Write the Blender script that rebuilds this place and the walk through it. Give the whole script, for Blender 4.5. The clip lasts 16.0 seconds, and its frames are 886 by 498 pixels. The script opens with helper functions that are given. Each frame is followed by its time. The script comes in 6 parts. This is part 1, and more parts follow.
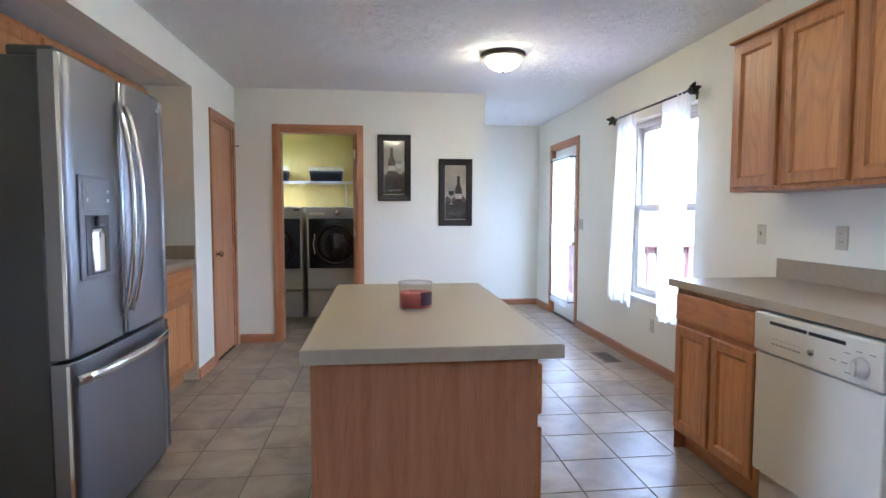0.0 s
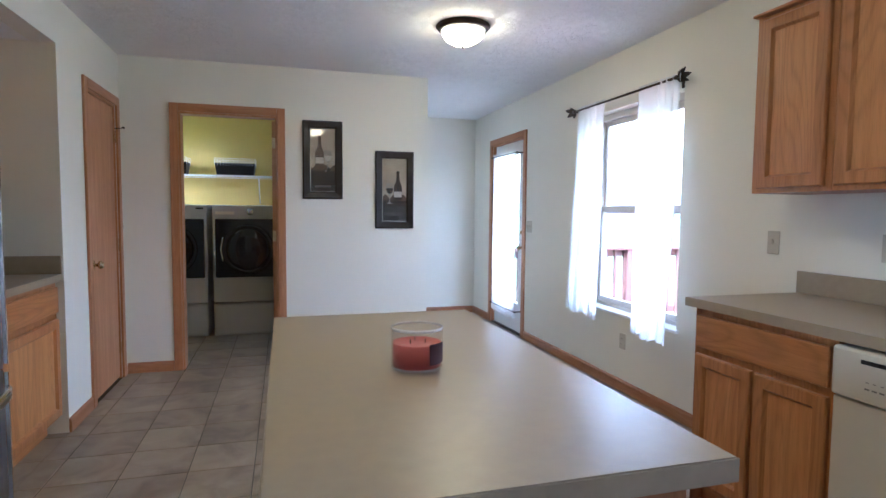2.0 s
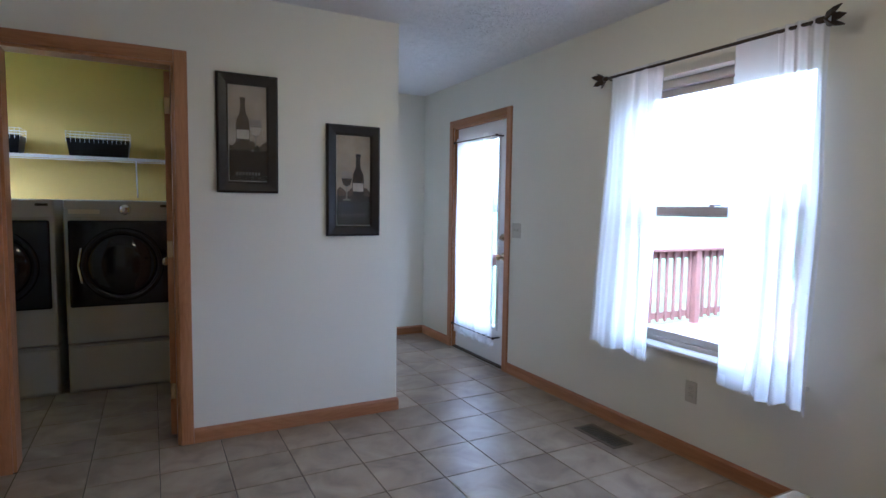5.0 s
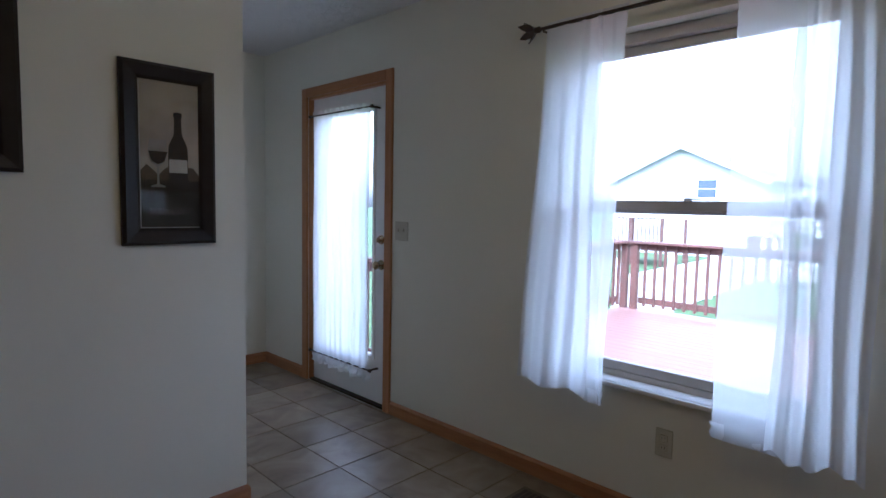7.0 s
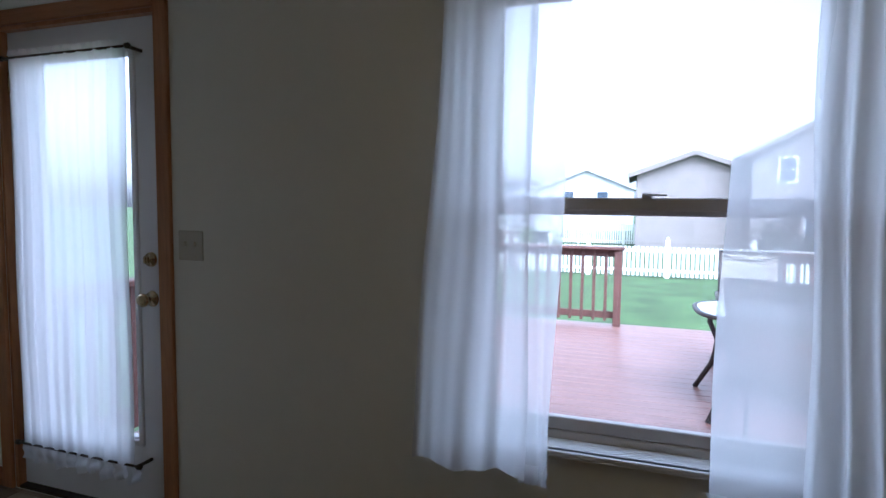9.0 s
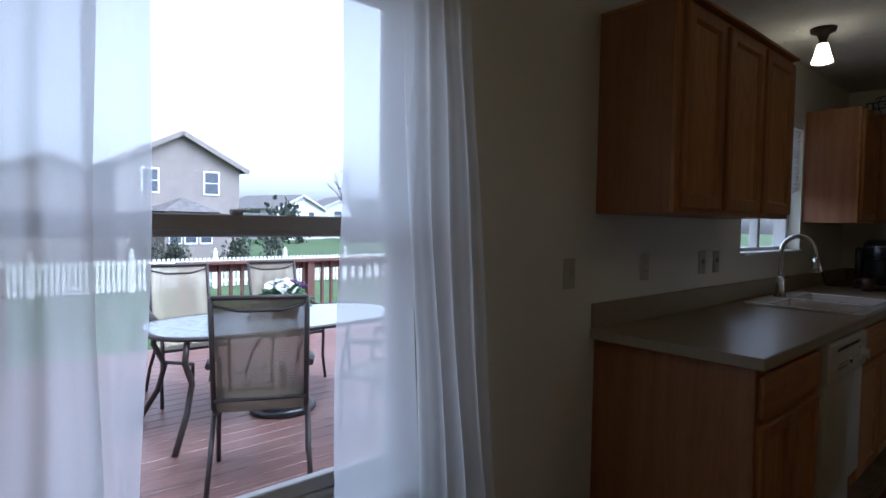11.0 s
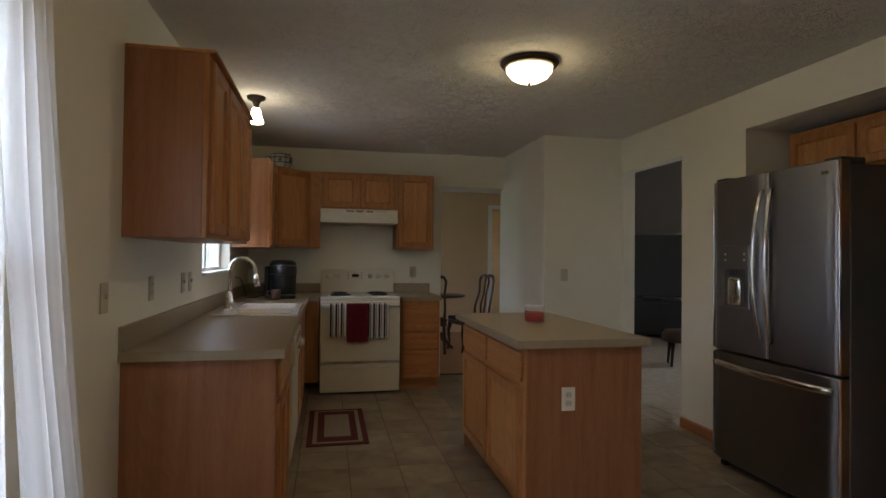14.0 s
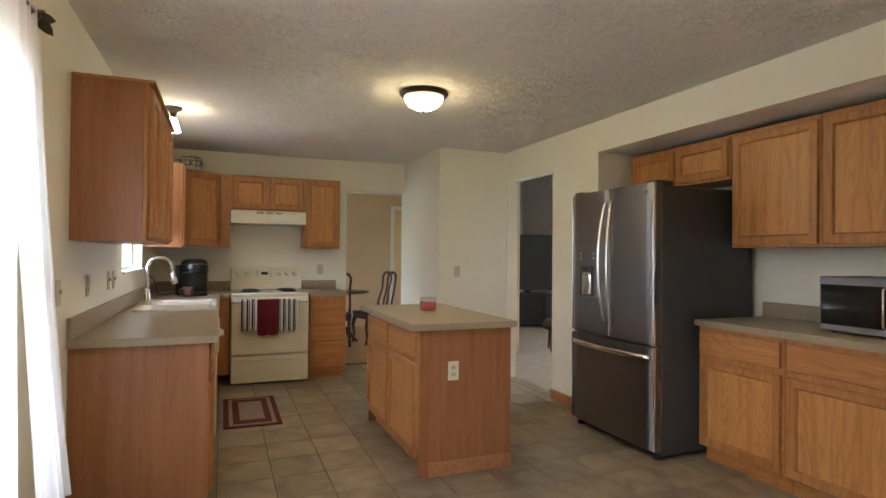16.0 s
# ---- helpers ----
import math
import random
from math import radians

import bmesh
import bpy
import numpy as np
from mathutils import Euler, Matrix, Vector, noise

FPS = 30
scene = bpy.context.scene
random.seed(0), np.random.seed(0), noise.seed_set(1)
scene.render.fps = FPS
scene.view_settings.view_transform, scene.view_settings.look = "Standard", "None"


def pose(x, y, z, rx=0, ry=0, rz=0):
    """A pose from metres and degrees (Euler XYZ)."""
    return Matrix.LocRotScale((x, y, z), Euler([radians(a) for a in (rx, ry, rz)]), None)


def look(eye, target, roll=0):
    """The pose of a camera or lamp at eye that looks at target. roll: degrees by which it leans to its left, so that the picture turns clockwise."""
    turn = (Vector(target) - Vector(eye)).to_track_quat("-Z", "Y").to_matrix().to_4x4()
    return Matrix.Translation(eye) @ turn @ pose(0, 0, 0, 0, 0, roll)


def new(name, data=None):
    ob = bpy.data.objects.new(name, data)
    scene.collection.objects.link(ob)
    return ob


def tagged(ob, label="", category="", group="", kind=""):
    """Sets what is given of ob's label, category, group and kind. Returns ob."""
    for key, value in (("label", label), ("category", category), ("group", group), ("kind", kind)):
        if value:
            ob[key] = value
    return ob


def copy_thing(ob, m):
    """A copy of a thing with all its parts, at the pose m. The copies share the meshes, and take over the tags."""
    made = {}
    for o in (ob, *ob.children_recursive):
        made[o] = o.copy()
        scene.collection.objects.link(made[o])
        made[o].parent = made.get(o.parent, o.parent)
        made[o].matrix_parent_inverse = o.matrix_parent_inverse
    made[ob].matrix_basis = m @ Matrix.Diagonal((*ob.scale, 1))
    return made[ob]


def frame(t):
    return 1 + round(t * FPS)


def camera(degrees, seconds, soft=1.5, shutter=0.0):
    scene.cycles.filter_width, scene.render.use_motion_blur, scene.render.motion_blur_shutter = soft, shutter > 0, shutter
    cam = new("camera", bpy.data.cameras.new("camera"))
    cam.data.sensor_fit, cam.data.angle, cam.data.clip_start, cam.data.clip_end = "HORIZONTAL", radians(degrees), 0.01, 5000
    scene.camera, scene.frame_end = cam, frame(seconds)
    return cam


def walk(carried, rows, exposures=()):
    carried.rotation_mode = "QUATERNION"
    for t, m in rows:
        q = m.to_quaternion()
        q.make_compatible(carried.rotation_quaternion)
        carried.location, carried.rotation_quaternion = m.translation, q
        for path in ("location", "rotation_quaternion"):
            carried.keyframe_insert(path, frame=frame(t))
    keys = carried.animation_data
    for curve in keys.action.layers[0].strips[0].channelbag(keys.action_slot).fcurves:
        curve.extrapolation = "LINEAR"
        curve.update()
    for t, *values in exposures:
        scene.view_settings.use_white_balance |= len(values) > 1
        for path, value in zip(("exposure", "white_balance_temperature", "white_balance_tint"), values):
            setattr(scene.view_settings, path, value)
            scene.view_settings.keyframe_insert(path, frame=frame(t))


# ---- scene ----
cam = camera(77.0, 16.0)
PATH = [
    (0, (-0.024, -0.117, 1.26), (0.204, 1.866, 1.131), 0.1),
    (0.5, (-0.034, 0.095, 1.263), (0.211, 2.075, 1.13), 0.2),
    (1, (-0.036, 0.277, 1.277), (0.343, 2.236, 1.145), 0.3),
    (1.5, (-0.058, 0.48, 1.282), (0.417, 2.418, 1.149), 0.3),
    (2, (-0.191, 0.633, 1.277), (0.359, 2.552, 1.145), 0.5),
    (2.5, (-0.344, 0.818, 1.297), (0.355, 2.687, 1.161), 0.5),
    (3, (-0.397, 1.065, 1.307), (0.379, 2.904, 1.169), 0.5),
    (5.5, (-0.31, 2.416, 1.312), (0.721, 4.123, 1.157), 0.9),
    (6, (-0.225, 2.677, 1.293), (0.944, 4.292, 1.137), 0.9),
    (6.5, (-0.11, 2.939, 1.303), (1.166, 4.47, 1.143), 0.9),
    (7, (-0.042, 3.198, 1.299), (1.379, 4.596, 1.143), 1.1),
    (7.5, (0.063, 3.401, 1.274), (1.615, 4.654, 1.128), 1.1),
    (8, (0.192, 3.642, 1.3), (1.824, 4.789, 1.149), 0.8),
    (10.5, (0.794, 4.541, 1.296), (2.606, 3.702, 1.186), 1.0),
    (11, (0.897, 4.583, 1.318), (2.392, 3.257, 1.231), 0.9),
    (11.5, (0.99, 4.608, 1.343), (2.133, 2.967, 1.318), 0.7),
    (12, (1.077, 4.686, 1.341), (1.752, 2.803, 1.36), 0.7),
    (12.5, (1.158, 4.72, 1.348), (1.463, 2.743, 1.371), 0.7),
    (13, (1.256, 4.823, 1.328), (1.284, 2.823, 1.355), 0.7),
    (13.5, (1.326, 4.975, 1.314), (1.051, 2.994, 1.344), 0.6),
    (14, (1.344, 5.095, 1.305), (0.939, 3.136, 1.334), 0.6),
    (14.5, (1.398, 5.22, 1.316), (0.908, 3.281, 1.346), 0.6),
    (15, (1.476, 5.378, 1.324), (0.865, 3.474, 1.35), 0.7),
    (15.5, (1.486, 5.533, 1.321), (0.778, 3.663, 1.349), 0.7),
    (16, (1.492, 5.668, 1.318), (0.757, 3.808, 1.341), 0.5),
]
EXPOSURES = [(0, 5.33, 4400, 12), (1.5, 5.08, 4400, 12), (3.2, 4.76, 4380, 13), (5.5, 3.85, 4450, 13), (8, 2.63, 4700, 13), (10.5, 1.95, 4900, 12), (11.5, 1.72, 4950, 12), (12.5, 1.85, 5000, 12), (13, 2.3, 5100, 12), (13.5, 2.9, 5400, 11), (14, 3.45, 5600, 10), (14.5, 3.97, 5720, 10), (15, 4.33, 5700, 9), (16, 4.87, 5650, 8)]
walk(cam, [(t, look(eye, target, roll)) for t, eye, target, roll in PATH], EXPOSURES)

# ---- world, sun, exposure ----
world = bpy.data.worlds.new("overcast_sky")
scene.world = world
world.use_nodes = True
wn, wl = world.node_tree.nodes, world.node_tree.links
sky = wn.new("ShaderNodeTexSky")
sky.sky_type = 'NISHITA'
sky.sun_disc = False
sky.sun_elevation, sky.sun_rotation = radians(50), radians(240)
sky.dust_density, sky.air_density = 4.0, 1.0
soften = wn.new("ShaderNodeHueSaturation")
soften.inputs["Saturation"].default_value = 0.15
wl.new(sky.outputs[0], soften.inputs["Color"])
wl.new(soften.outputs[0], wn["Background"].inputs[0])
wn["Background"].inputs[1].default_value = 0.15
sun_data = bpy.data.lights.new("sun", 'SUN')
sun_data.energy, sun_data.angle, sun_data.color = 0.5, radians(40), (1, 0.98, 0.95)
sun = new("sun", sun_data)
sun.matrix_world = look((0, 0, 0), (0.55, 0.30, -0.85))


def fill_lamp(name, m, w, h, watts):
    """Added daylight fill at an assumed, unseen window of a room beyond the kitchen."""
    d = bpy.data.lights.new(name, 'AREA')
    d.shape, d.size, d.size_y, d.energy, d.color = 'RECTANGLE', w, h, watts, (0.86, 0.93, 1.0)
    new(name, d).matrix_world = m


fill_lamp("dining_fill_light", look((2.22, -3.1, 1.3), (0, -3.1, 1.1)), 0.9, 1.0, 0.5)
fill_lamp("living_fill_light", look((-5.22, -0.3, 1.35), (-3, -0.3, 1.2)), 1.0, 0.9, 1.3)


# ---- mesh helpers ----
def bm_box(x0, x1, y0, y1, z0, z1, bevel=0.0, seg=1, bm=None):
    """A box, bevelled on request, added to bm."""
    own = bmesh.new()
    vs = [own.verts.new((x, y, z)) for z in (z0, z1) for x, y in ((x0, y0), (x1, y0), (x1, y1), (x0, y1))]
    for f in ((3, 2, 1, 0), (4, 5, 6, 7), (0, 1, 5, 4), (1, 2, 6, 5), (2, 3, 7, 6), (3, 0, 4, 7)):
        own.faces.new([vs[i] for i in f])
    if bevel > 0:
        bmesh.ops.bevel(own, geom=own.edges[:], offset=bevel, segments=seg, profile=0.5, affect='EDGES')
    return own if bm is None else merge(bm, own)


def merge(bm, other, m=None):
    """Adds other to bm, moved by m, and frees it."""
    vmap = {}
    for v in other.verts:
        vmap[v] = bm.verts.new(m @ v.co if m else v.co)
    for f in other.faces:
        g = bm.faces.new([vmap[v] for v in f.verts])
        g.smooth = f.smooth
    other.free()
    return bm


def bm_lathe(profile, steps=24, bm=None, m=None):
    """A turned shape from (radius, height) pairs about z."""
    own = bmesh.new()
    rings = []
    for r, z in profile:
        if r < 1e-5:
            rings.append([own.verts.new((0, 0, z))])
        else:
            rings.append([own.verts.new((r * math.cos(2 * math.pi * i / steps), r * math.sin(2 * math.pi * i / steps), z)) for i in range(steps)])
    for a, b in zip(rings, rings[1:]):
        for i in range(steps):
            j = (i + 1) % steps
            if len(a) == 1 and len(b) == 1:
                continue
            if len(a) == 1:
                f = own.faces.new((a[0], b[j], b[i]))
            elif len(b) == 1:
                f = own.faces.new((a[i], a[j], b[0]))
            else:
                f = own.faces.new((a[i], a[j], b[j], b[i]))
            f.smooth = True
    bmesh.ops.recalc_face_normals(own, faces=own.faces[:])
    if bm is None and m is None:
        return own
    return merge(bm if bm is not None else bmesh.new(), own, m)


def bm_tube(points, r, steps=8, bm=None, closed=False, flat=1.0):
    """A round bar along points; r may be one radius or one a point."""
    own = bmesh.new()
    pts = [Vector(p) for p in points]
    n = len(pts)
    rad = r if isinstance(r, (list, tuple)) else [r] * n
    rings = []
    side = None
    for i, p in enumerate(pts):
        a = pts[i - 1] if (i or closed) else p
        b = pts[(i + 1) % n] if (i < n - 1 or closed) else p
        d = (b - a).normalized()
        if side is None:
            side = d.cross(Vector((0, 0, 1)))
            if side.length < 0.1:
                side = d.cross(Vector((1, 0, 0)))
        side = (side - d * side.dot(d)).normalized()
        up = side.cross(d)
        rings.append([own.verts.new(p + (side * math.cos(2 * math.pi * k / steps) + up * flat * math.sin(2 * math.pi * k / steps)) * rad[i]) for k in range(steps)])
    pairs = list(zip(rings, rings[1:])) + ([(rings[-1], rings[0])] if closed else [])
    for a, b in pairs:
        for k in range(steps):
            f = own.faces.new((a[k], a[(k + 1) % steps], b[(k + 1) % steps], b[k]))
            f.smooth = steps > 5
    if not closed:
        own.faces.new(rings[0][::-1])
        own.faces.new(rings[-1])
    bmesh.ops.recalc_face_normals(own, faces=own.faces[:])
    return own if bm is None else merge(bm, own)


def obj(name, bm, material, smooth_angle=None):
    me = bpy.data.meshes.new(name)
    bm.normal_update()
    bm.to_mesh(me)
    bm.free()
    me.materials.append(material)
    return new(name, me)


def part(name, bm, material, parent, label=""):
    ob = obj(name, bm, material)
    ob.parent = parent
    if label:
        tagged(ob, label)
    return ob


def thing(name, m, label, category, group=""):
    ob = new(name)
    ob.empty_display_size = 0.05
    ob.matrix_basis = m
    return tagged(ob, label, category, group)


def structure(name, bm, material, label, category):
    return tagged(obj(name, bm, material), label, category, kind="structure")


def wall_boxes(axis, p0, p1, a0, a1, z0, z1, holes=()):
    """A wall from p0 to p1 across, a0 to a1 along, with holes (a0, a1, z0, z1) through it."""
    bm = bmesh.new()

    def put(b0, b1, c0, c1):
        if b1 - b0 > 1e-4 and c1 - c0 > 1e-4:
            if axis == 'x':
                bm_box(p0, p1, b0, b1, c0, c1, bm=bm)
            else:
                bm_box(b0, b1, p0, p1, c0, c1, bm=bm)
    at = a0
    for h0, h1, c0, c1 in sorted(holes):
        put(at, h0, z0, z1)
        put(h0, h1, z0, c0)
        put(h0, h1, c1, z1)
        at = h1
    put(at, a1, z0, z1)
    return bm


# ---- materials ----
def mat(name):
    m = bpy.data.materials.new(name)
    m.use_nodes = True
    return m, m.node_tree.nodes, m.node_tree.links, m.node_tree.nodes["Principled BSDF"]


def N(nodes, kind, **inputs):
    n = nodes.new("ShaderNode" + kind)
    for k, v in inputs.items():
        n.inputs[k.replace("_", " ")].default_value = v
    return n


def coords(nodes, links, scale=(1, 1, 1), kind="Object", rot=(0, 0, 0)):
    tc = nodes.new("ShaderNodeTexCoord")
    mp = nodes.new("ShaderNodeMapping")
    mp.inputs["Scale"].default_value = scale
    mp.inputs["Rotation"].default_value = rot
    links.new(tc.outputs[kind], mp.inputs[0])
    return mp.outputs[0]


def ramp(nodes, links, fac, stops):
    r = nodes.new("ShaderNodeValToRGB")
    while len(r.color_ramp.elements) < len(stops):
        r.color_ramp.elements.new(0.5)
    for e, (p, c) in zip(r.color_ramp.elements, stops):
        e.position, e.color = p, (*c, 1)
    links.new(fac, r.inputs[0])
    return r.outputs[0]


def bump(nodes, links, bsdf, height, strength=0.3, dist=0.002):
    b = nodes.new("ShaderNodeBump")
    b.inputs["Strength"].default_value, b.inputs["Distance"].default_value = strength, dist
    links.new(height, b.inputs["Height"])
    links.new(b.outputs[0], bsdf.inputs["Normal"])
    return b


def surface(name, colour, rough=0.5, metal=0.0, vary=0.08, scale=6.0, grain=0.0, gscale=200.0, clear=0.0, rvar=0.06):
    """A plain surface with faint large stains and a fine grain."""
    m, n, l, b = mat(name)
    c = coords(n, l)
    t = N(n, "TexNoise", Scale=scale, Detail=4.0)
    l.new(c, t.inputs["Vector"])
    lo, hi = [max(0, x * (1 - vary)) for x in colour], [min(1, x * (1 + vary)) for x in colour]
    l.new(ramp(n, l, t.outputs[0], ((0.3, lo), (0.7, hi))), b.inputs["Base Color"])
    rr = N(n, "MapRange", To_Min=max(0.02, rough - rvar), To_Max=min(1, rough + rvar))
    l.new(t.outputs[0], rr.inputs[0])
    l.new(rr.outputs[0], b.inputs["Roughness"])
    b.inputs["Metallic"].default_value = metal
    b.inputs["Coat Weight"].default_value = clear
    if grain:
        g = N(n, "TexNoise", Scale=gscale, Detail=3.0)
        l.new(c, g.inputs["Vector"])
        bump(n, l, b, g.outputs[0], grain, 0.001)
    return m


def oak(name, axis='z', tone=1.0, tint=(1.0, 1.0, 1.0), ring=0.78):
    """Oak with cathedral grain lines and pores running along axis."""
    m, n, l, b = mat(name)
    c = coords(n, l)
    info = n.new("ShaderNodeObjectInfo")
    off = N(n, "VectorMath")
    off.operation = 'MULTIPLY_ADD'
    off.inputs[1].default_value = (7.3, 5.1, 3.7)
    comb = n.new("ShaderNodeCombineXYZ")
    for i in range(3):
        l.new(info.outputs["Random"], comb.inputs[i])
    l.new(comb.outputs[0], off.inputs[0])
    l.new(c, off.inputs[2])
    along = {'x': 0, 'y': 1, 'z': 2}[axis]

    def stretched(s_along, s_across):
        mp = n.new("ShaderNodeMapping")
        mp.inputs["Scale"].default_value = [s_along if i == along else s_across for i in range(3)]
        l.new(off.outputs[0], mp.inputs[0])
        return mp.outputs[0]
    warp = N(n, "TexNoise", Scale=1.0, Detail=1.5, Roughness=0.4, Distortion=0.3)
    l.new(stretched(0.7, 4.2), warp.inputs["Vector"])
    rings = n.new("ShaderNodeMath")
    rings.operation = 'MULTIPLY'
    rings.inputs[1].default_value = 26.0
    l.new(warp.outputs[0], rings.inputs[0])
    saw = n.new("ShaderNodeMath")
    saw.operation = 'PINGPONG'
    saw.inputs[1].default_value = 0.5
    l.new(rings.outputs[0], saw.inputs[0])
    line = N(n, "MapRange", From_Min=0.02, From_Max=0.26, To_Min=ring, To_Max=1.0)
    l.new(saw.outputs[0], line.inputs[0])
    pores = N(n, "TexNoise", Scale=1.0, Detail=3.0)
    l.new(stretched(14.0, 420.0), pores.inputs["Vector"])
    fibre = N(n, "TexNoise", Scale=1.0, Detail=4.0)
    l.new(stretched(1.6, 30.0), fibre.inputs["Vector"])
    stops = ((0.30, (0.36, 0.158, 0.054)), (0.5, (0.42, 0.198, 0.071)), (0.72, (0.465, 0.232, 0.090)))
    col = ramp(n, l, fibre.outputs[0], [(p, [v * tone * k for v, k in zip(q, tint)]) for p, q in stops])
    dark = N(n, "MapRange", From_Min=0.36, From_Max=0.5, To_Min=0.80, To_Max=1.0)
    l.new(pores.outputs[0], dark.inputs[0])
    last = col
    for layer in (line, dark):
        mul = n.new("ShaderNodeMixRGB")
        mul.blend_type = 'MULTIPLY'
        mul.inputs[0].default_value = 0.75
        l.new(last, mul.inputs[1])
        l.new(layer.outputs[0], mul.inputs[2])
        last = mul.outputs[0]
    l.new(last, b.inputs["Base Color"])
    b.inputs["Roughness"].default_value = 0.38
    bump(n, l, b, pores.outputs[0], 0.12, 0.0006)
    return m


def glass_mat(name, tint=(1, 1, 1)):
    m, n, l, b = mat(name)
    out = n["Material Output"]
    tr = n.new("ShaderNodeBsdfTransparent")
    tr.inputs[0].default_value = (*tint, 1)
    gl = n.new("ShaderNodeBsdfGlossy")
    gl.inputs["Roughness"].default_value = 0.02
    lw = n.new("ShaderNodeLayerWeight")
    pw = n.new("ShaderNodeMath")
    pw.operation = 'POWER'
    pw.inputs[1].default_value = 5.0
    l.new(lw.outputs["Facing"], pw.inputs[0])
    fr = N(n, "MapRange", To_Min=0.02, To_Max=0.55)
    l.new(pw.outputs[0], fr.inputs[0])
    mx = n.new("ShaderNodeMixShader")
    l.new(fr.outputs[0], mx.inputs[0])
    l.new(tr.outputs[0], mx.inputs[1])
    l.new(gl.outputs[0], mx.inputs[2])
    l.new(mx.outputs[0], out.inputs[0])
    n.remove(b)
    return m


def sheer(name, cover=0.66):
    """Thin white voile: part of the light passes straight, part is scattered."""
    m, n, l, b = mat(name)
    out = n["Material Output"]
    c = coords(n, l)
    weave = N(n, "TexNoise", Scale=900.0, Detail=1.0)
    l.new(c, weave.inputs["Vector"])
    tr = n.new("ShaderNodeBsdfTransparent")
    tl = n.new("ShaderNodeBsdfTranslucent")
    df = n.new("ShaderNodeBsdfDiffuse")
    tl.inputs[0].default_value = (0.98, 0.985, 0.99, 1)
    df.inputs[0].default_value = (0.93, 0.94, 0.95, 1)
    m1, m2 = n.new("ShaderNodeMixShader"), n.new("ShaderNodeMixShader")
    m1.inputs[0].default_value = 0.15
    l.new(tl.outputs[0], m1.inputs[1])
    l.new(df.outputs[0], m1.inputs[2])
    rr = N(n, "MapRange", To_Min=cover - 0.08, To_Max=cover + 0.08)
    l.new(weave.outputs[0], rr.inputs[0])
    l.new(rr.outputs[0], m2.inputs[0])
    l.new(tr.outputs[0], m2.inputs[1])
    l.new(m1.outputs[0], m2.inputs[2])
    l.new(m2.outputs[0], out.inputs[0])
    n.remove(b)
    return m


def glow(name, colour, strength, rough=0.3):
    m, n, l, b = mat(name)
    b.inputs["Base Color"].default_value = (0.9, 0.88, 0.82, 1)
    b.inputs["Roughness"].default_value = rough
    b.inputs["Emission Color"].default_value = (*colour, 1)
    b.inputs["Emission Strength"].default_value = strength
    return m


def ceiling_mat():
    """White ceiling with a stamped crow's-foot texture."""
    m, n, l, b = mat("stamped_ceiling_paint")
    c = coords(n, l)
    b.inputs["Base Color"].default_value = (0.86, 0.845, 0.81, 1)
    b.inputs["Roughness"].default_value = 0.9
    w = N(n, "TexNoise", Scale=3.0, Detail=2.0)
    l.new(c, w.inputs["Vector"])
    add = n.new("ShaderNodeMixRGB")
    add.blend_type = 'ADD'
    add.inputs[0].default_value = 0.06
    l.new(c, add.inputs[1])
    l.new(w.outputs["Color"], add.inputs[2])
    v = N(n, "TexVoronoi", Scale=13.0)
    v.feature = 'F1'
    l.new(add.outputs[0], v.inputs["Vector"])
    st = N(n, "TexNoise", Scale=24.0, Detail=3.0, Distortion=2.2)
    l.new(c, st.inputs["Vector"])
    ridge = ramp(n, l, st.outputs[0], ((0.44, (0, 0, 0)), (0.5, (1, 1, 1)), (0.56, (0, 0, 0))))
    mul = n.new("ShaderNodeMath")
    mul.operation = 'MULTIPLY'
    l.new(v.outputs["Distance"], mul.inputs[0])
    l.new(ridge, mul.inputs[1])
    bump(n, l, b, mul.outputs[0], 0.72, 0.0135)
    return m


def tile_mat():
    """Beige-grey ceramic floor tile with cloudy mottling, each piece its own tone."""
    m, n, l, b = mat("ceramic_floor_tile")
    tc = n.new("ShaderNodeTexCoord")
    geo = n.new("ShaderNodeNewGeometry")
    info = n.new("ShaderNodeObjectInfo")
    sc = n.new("ShaderNodeVectorMath")
    sc.operation = 'MULTIPLY_ADD'
    sc.inputs[1].default_value = (37, 19, 11)
    comb = n.new("ShaderNodeCombineXYZ")
    for i in range(3):
        l.new(info.outputs["Random"], comb.inputs[i])
    l.new(comb.outputs[0], sc.inputs[0])
    l.new(geo.outputs["Position"], sc.inputs[2])
    cl = N(n, "TexNoise", Scale=5.0, Detail=6.0, Distortion=0.7)
    l.new(sc.outputs[0], cl.inputs["Vector"])
    col = ramp(n, l, cl.outputs[0], ((0.28, (0.175, 0.136, 0.098)), (0.5, (0.295, 0.234, 0.163)), (0.72, (0.385, 0.318, 0.232))))
    tone = N(n, "MapRange", To_Min=0.86, To_Max=1.1)
    l.new(info.outputs["Random"], tone.inputs[0])
    mul = n.new("ShaderNodeMixRGB")
    mul.blend_type = 'MULTIPLY'
    mul.inputs[0].default_value = 1.0
    l.new(col, mul.inputs[1])
    l.new(tone.outputs[0], mul.inputs[2])
    l.new(mul.outputs[0], b.inputs["Base Color"])
    rr = N(n, "MapRange", To_Min=0.24, To_Max=0.42)
    l.new(cl.outputs[0], rr.inputs[0])
    l.new(rr.outputs[0], b.inputs["Roughness"])
    bump(n, l, b, cl.outputs[0], 0.12, 0.003)
    return m


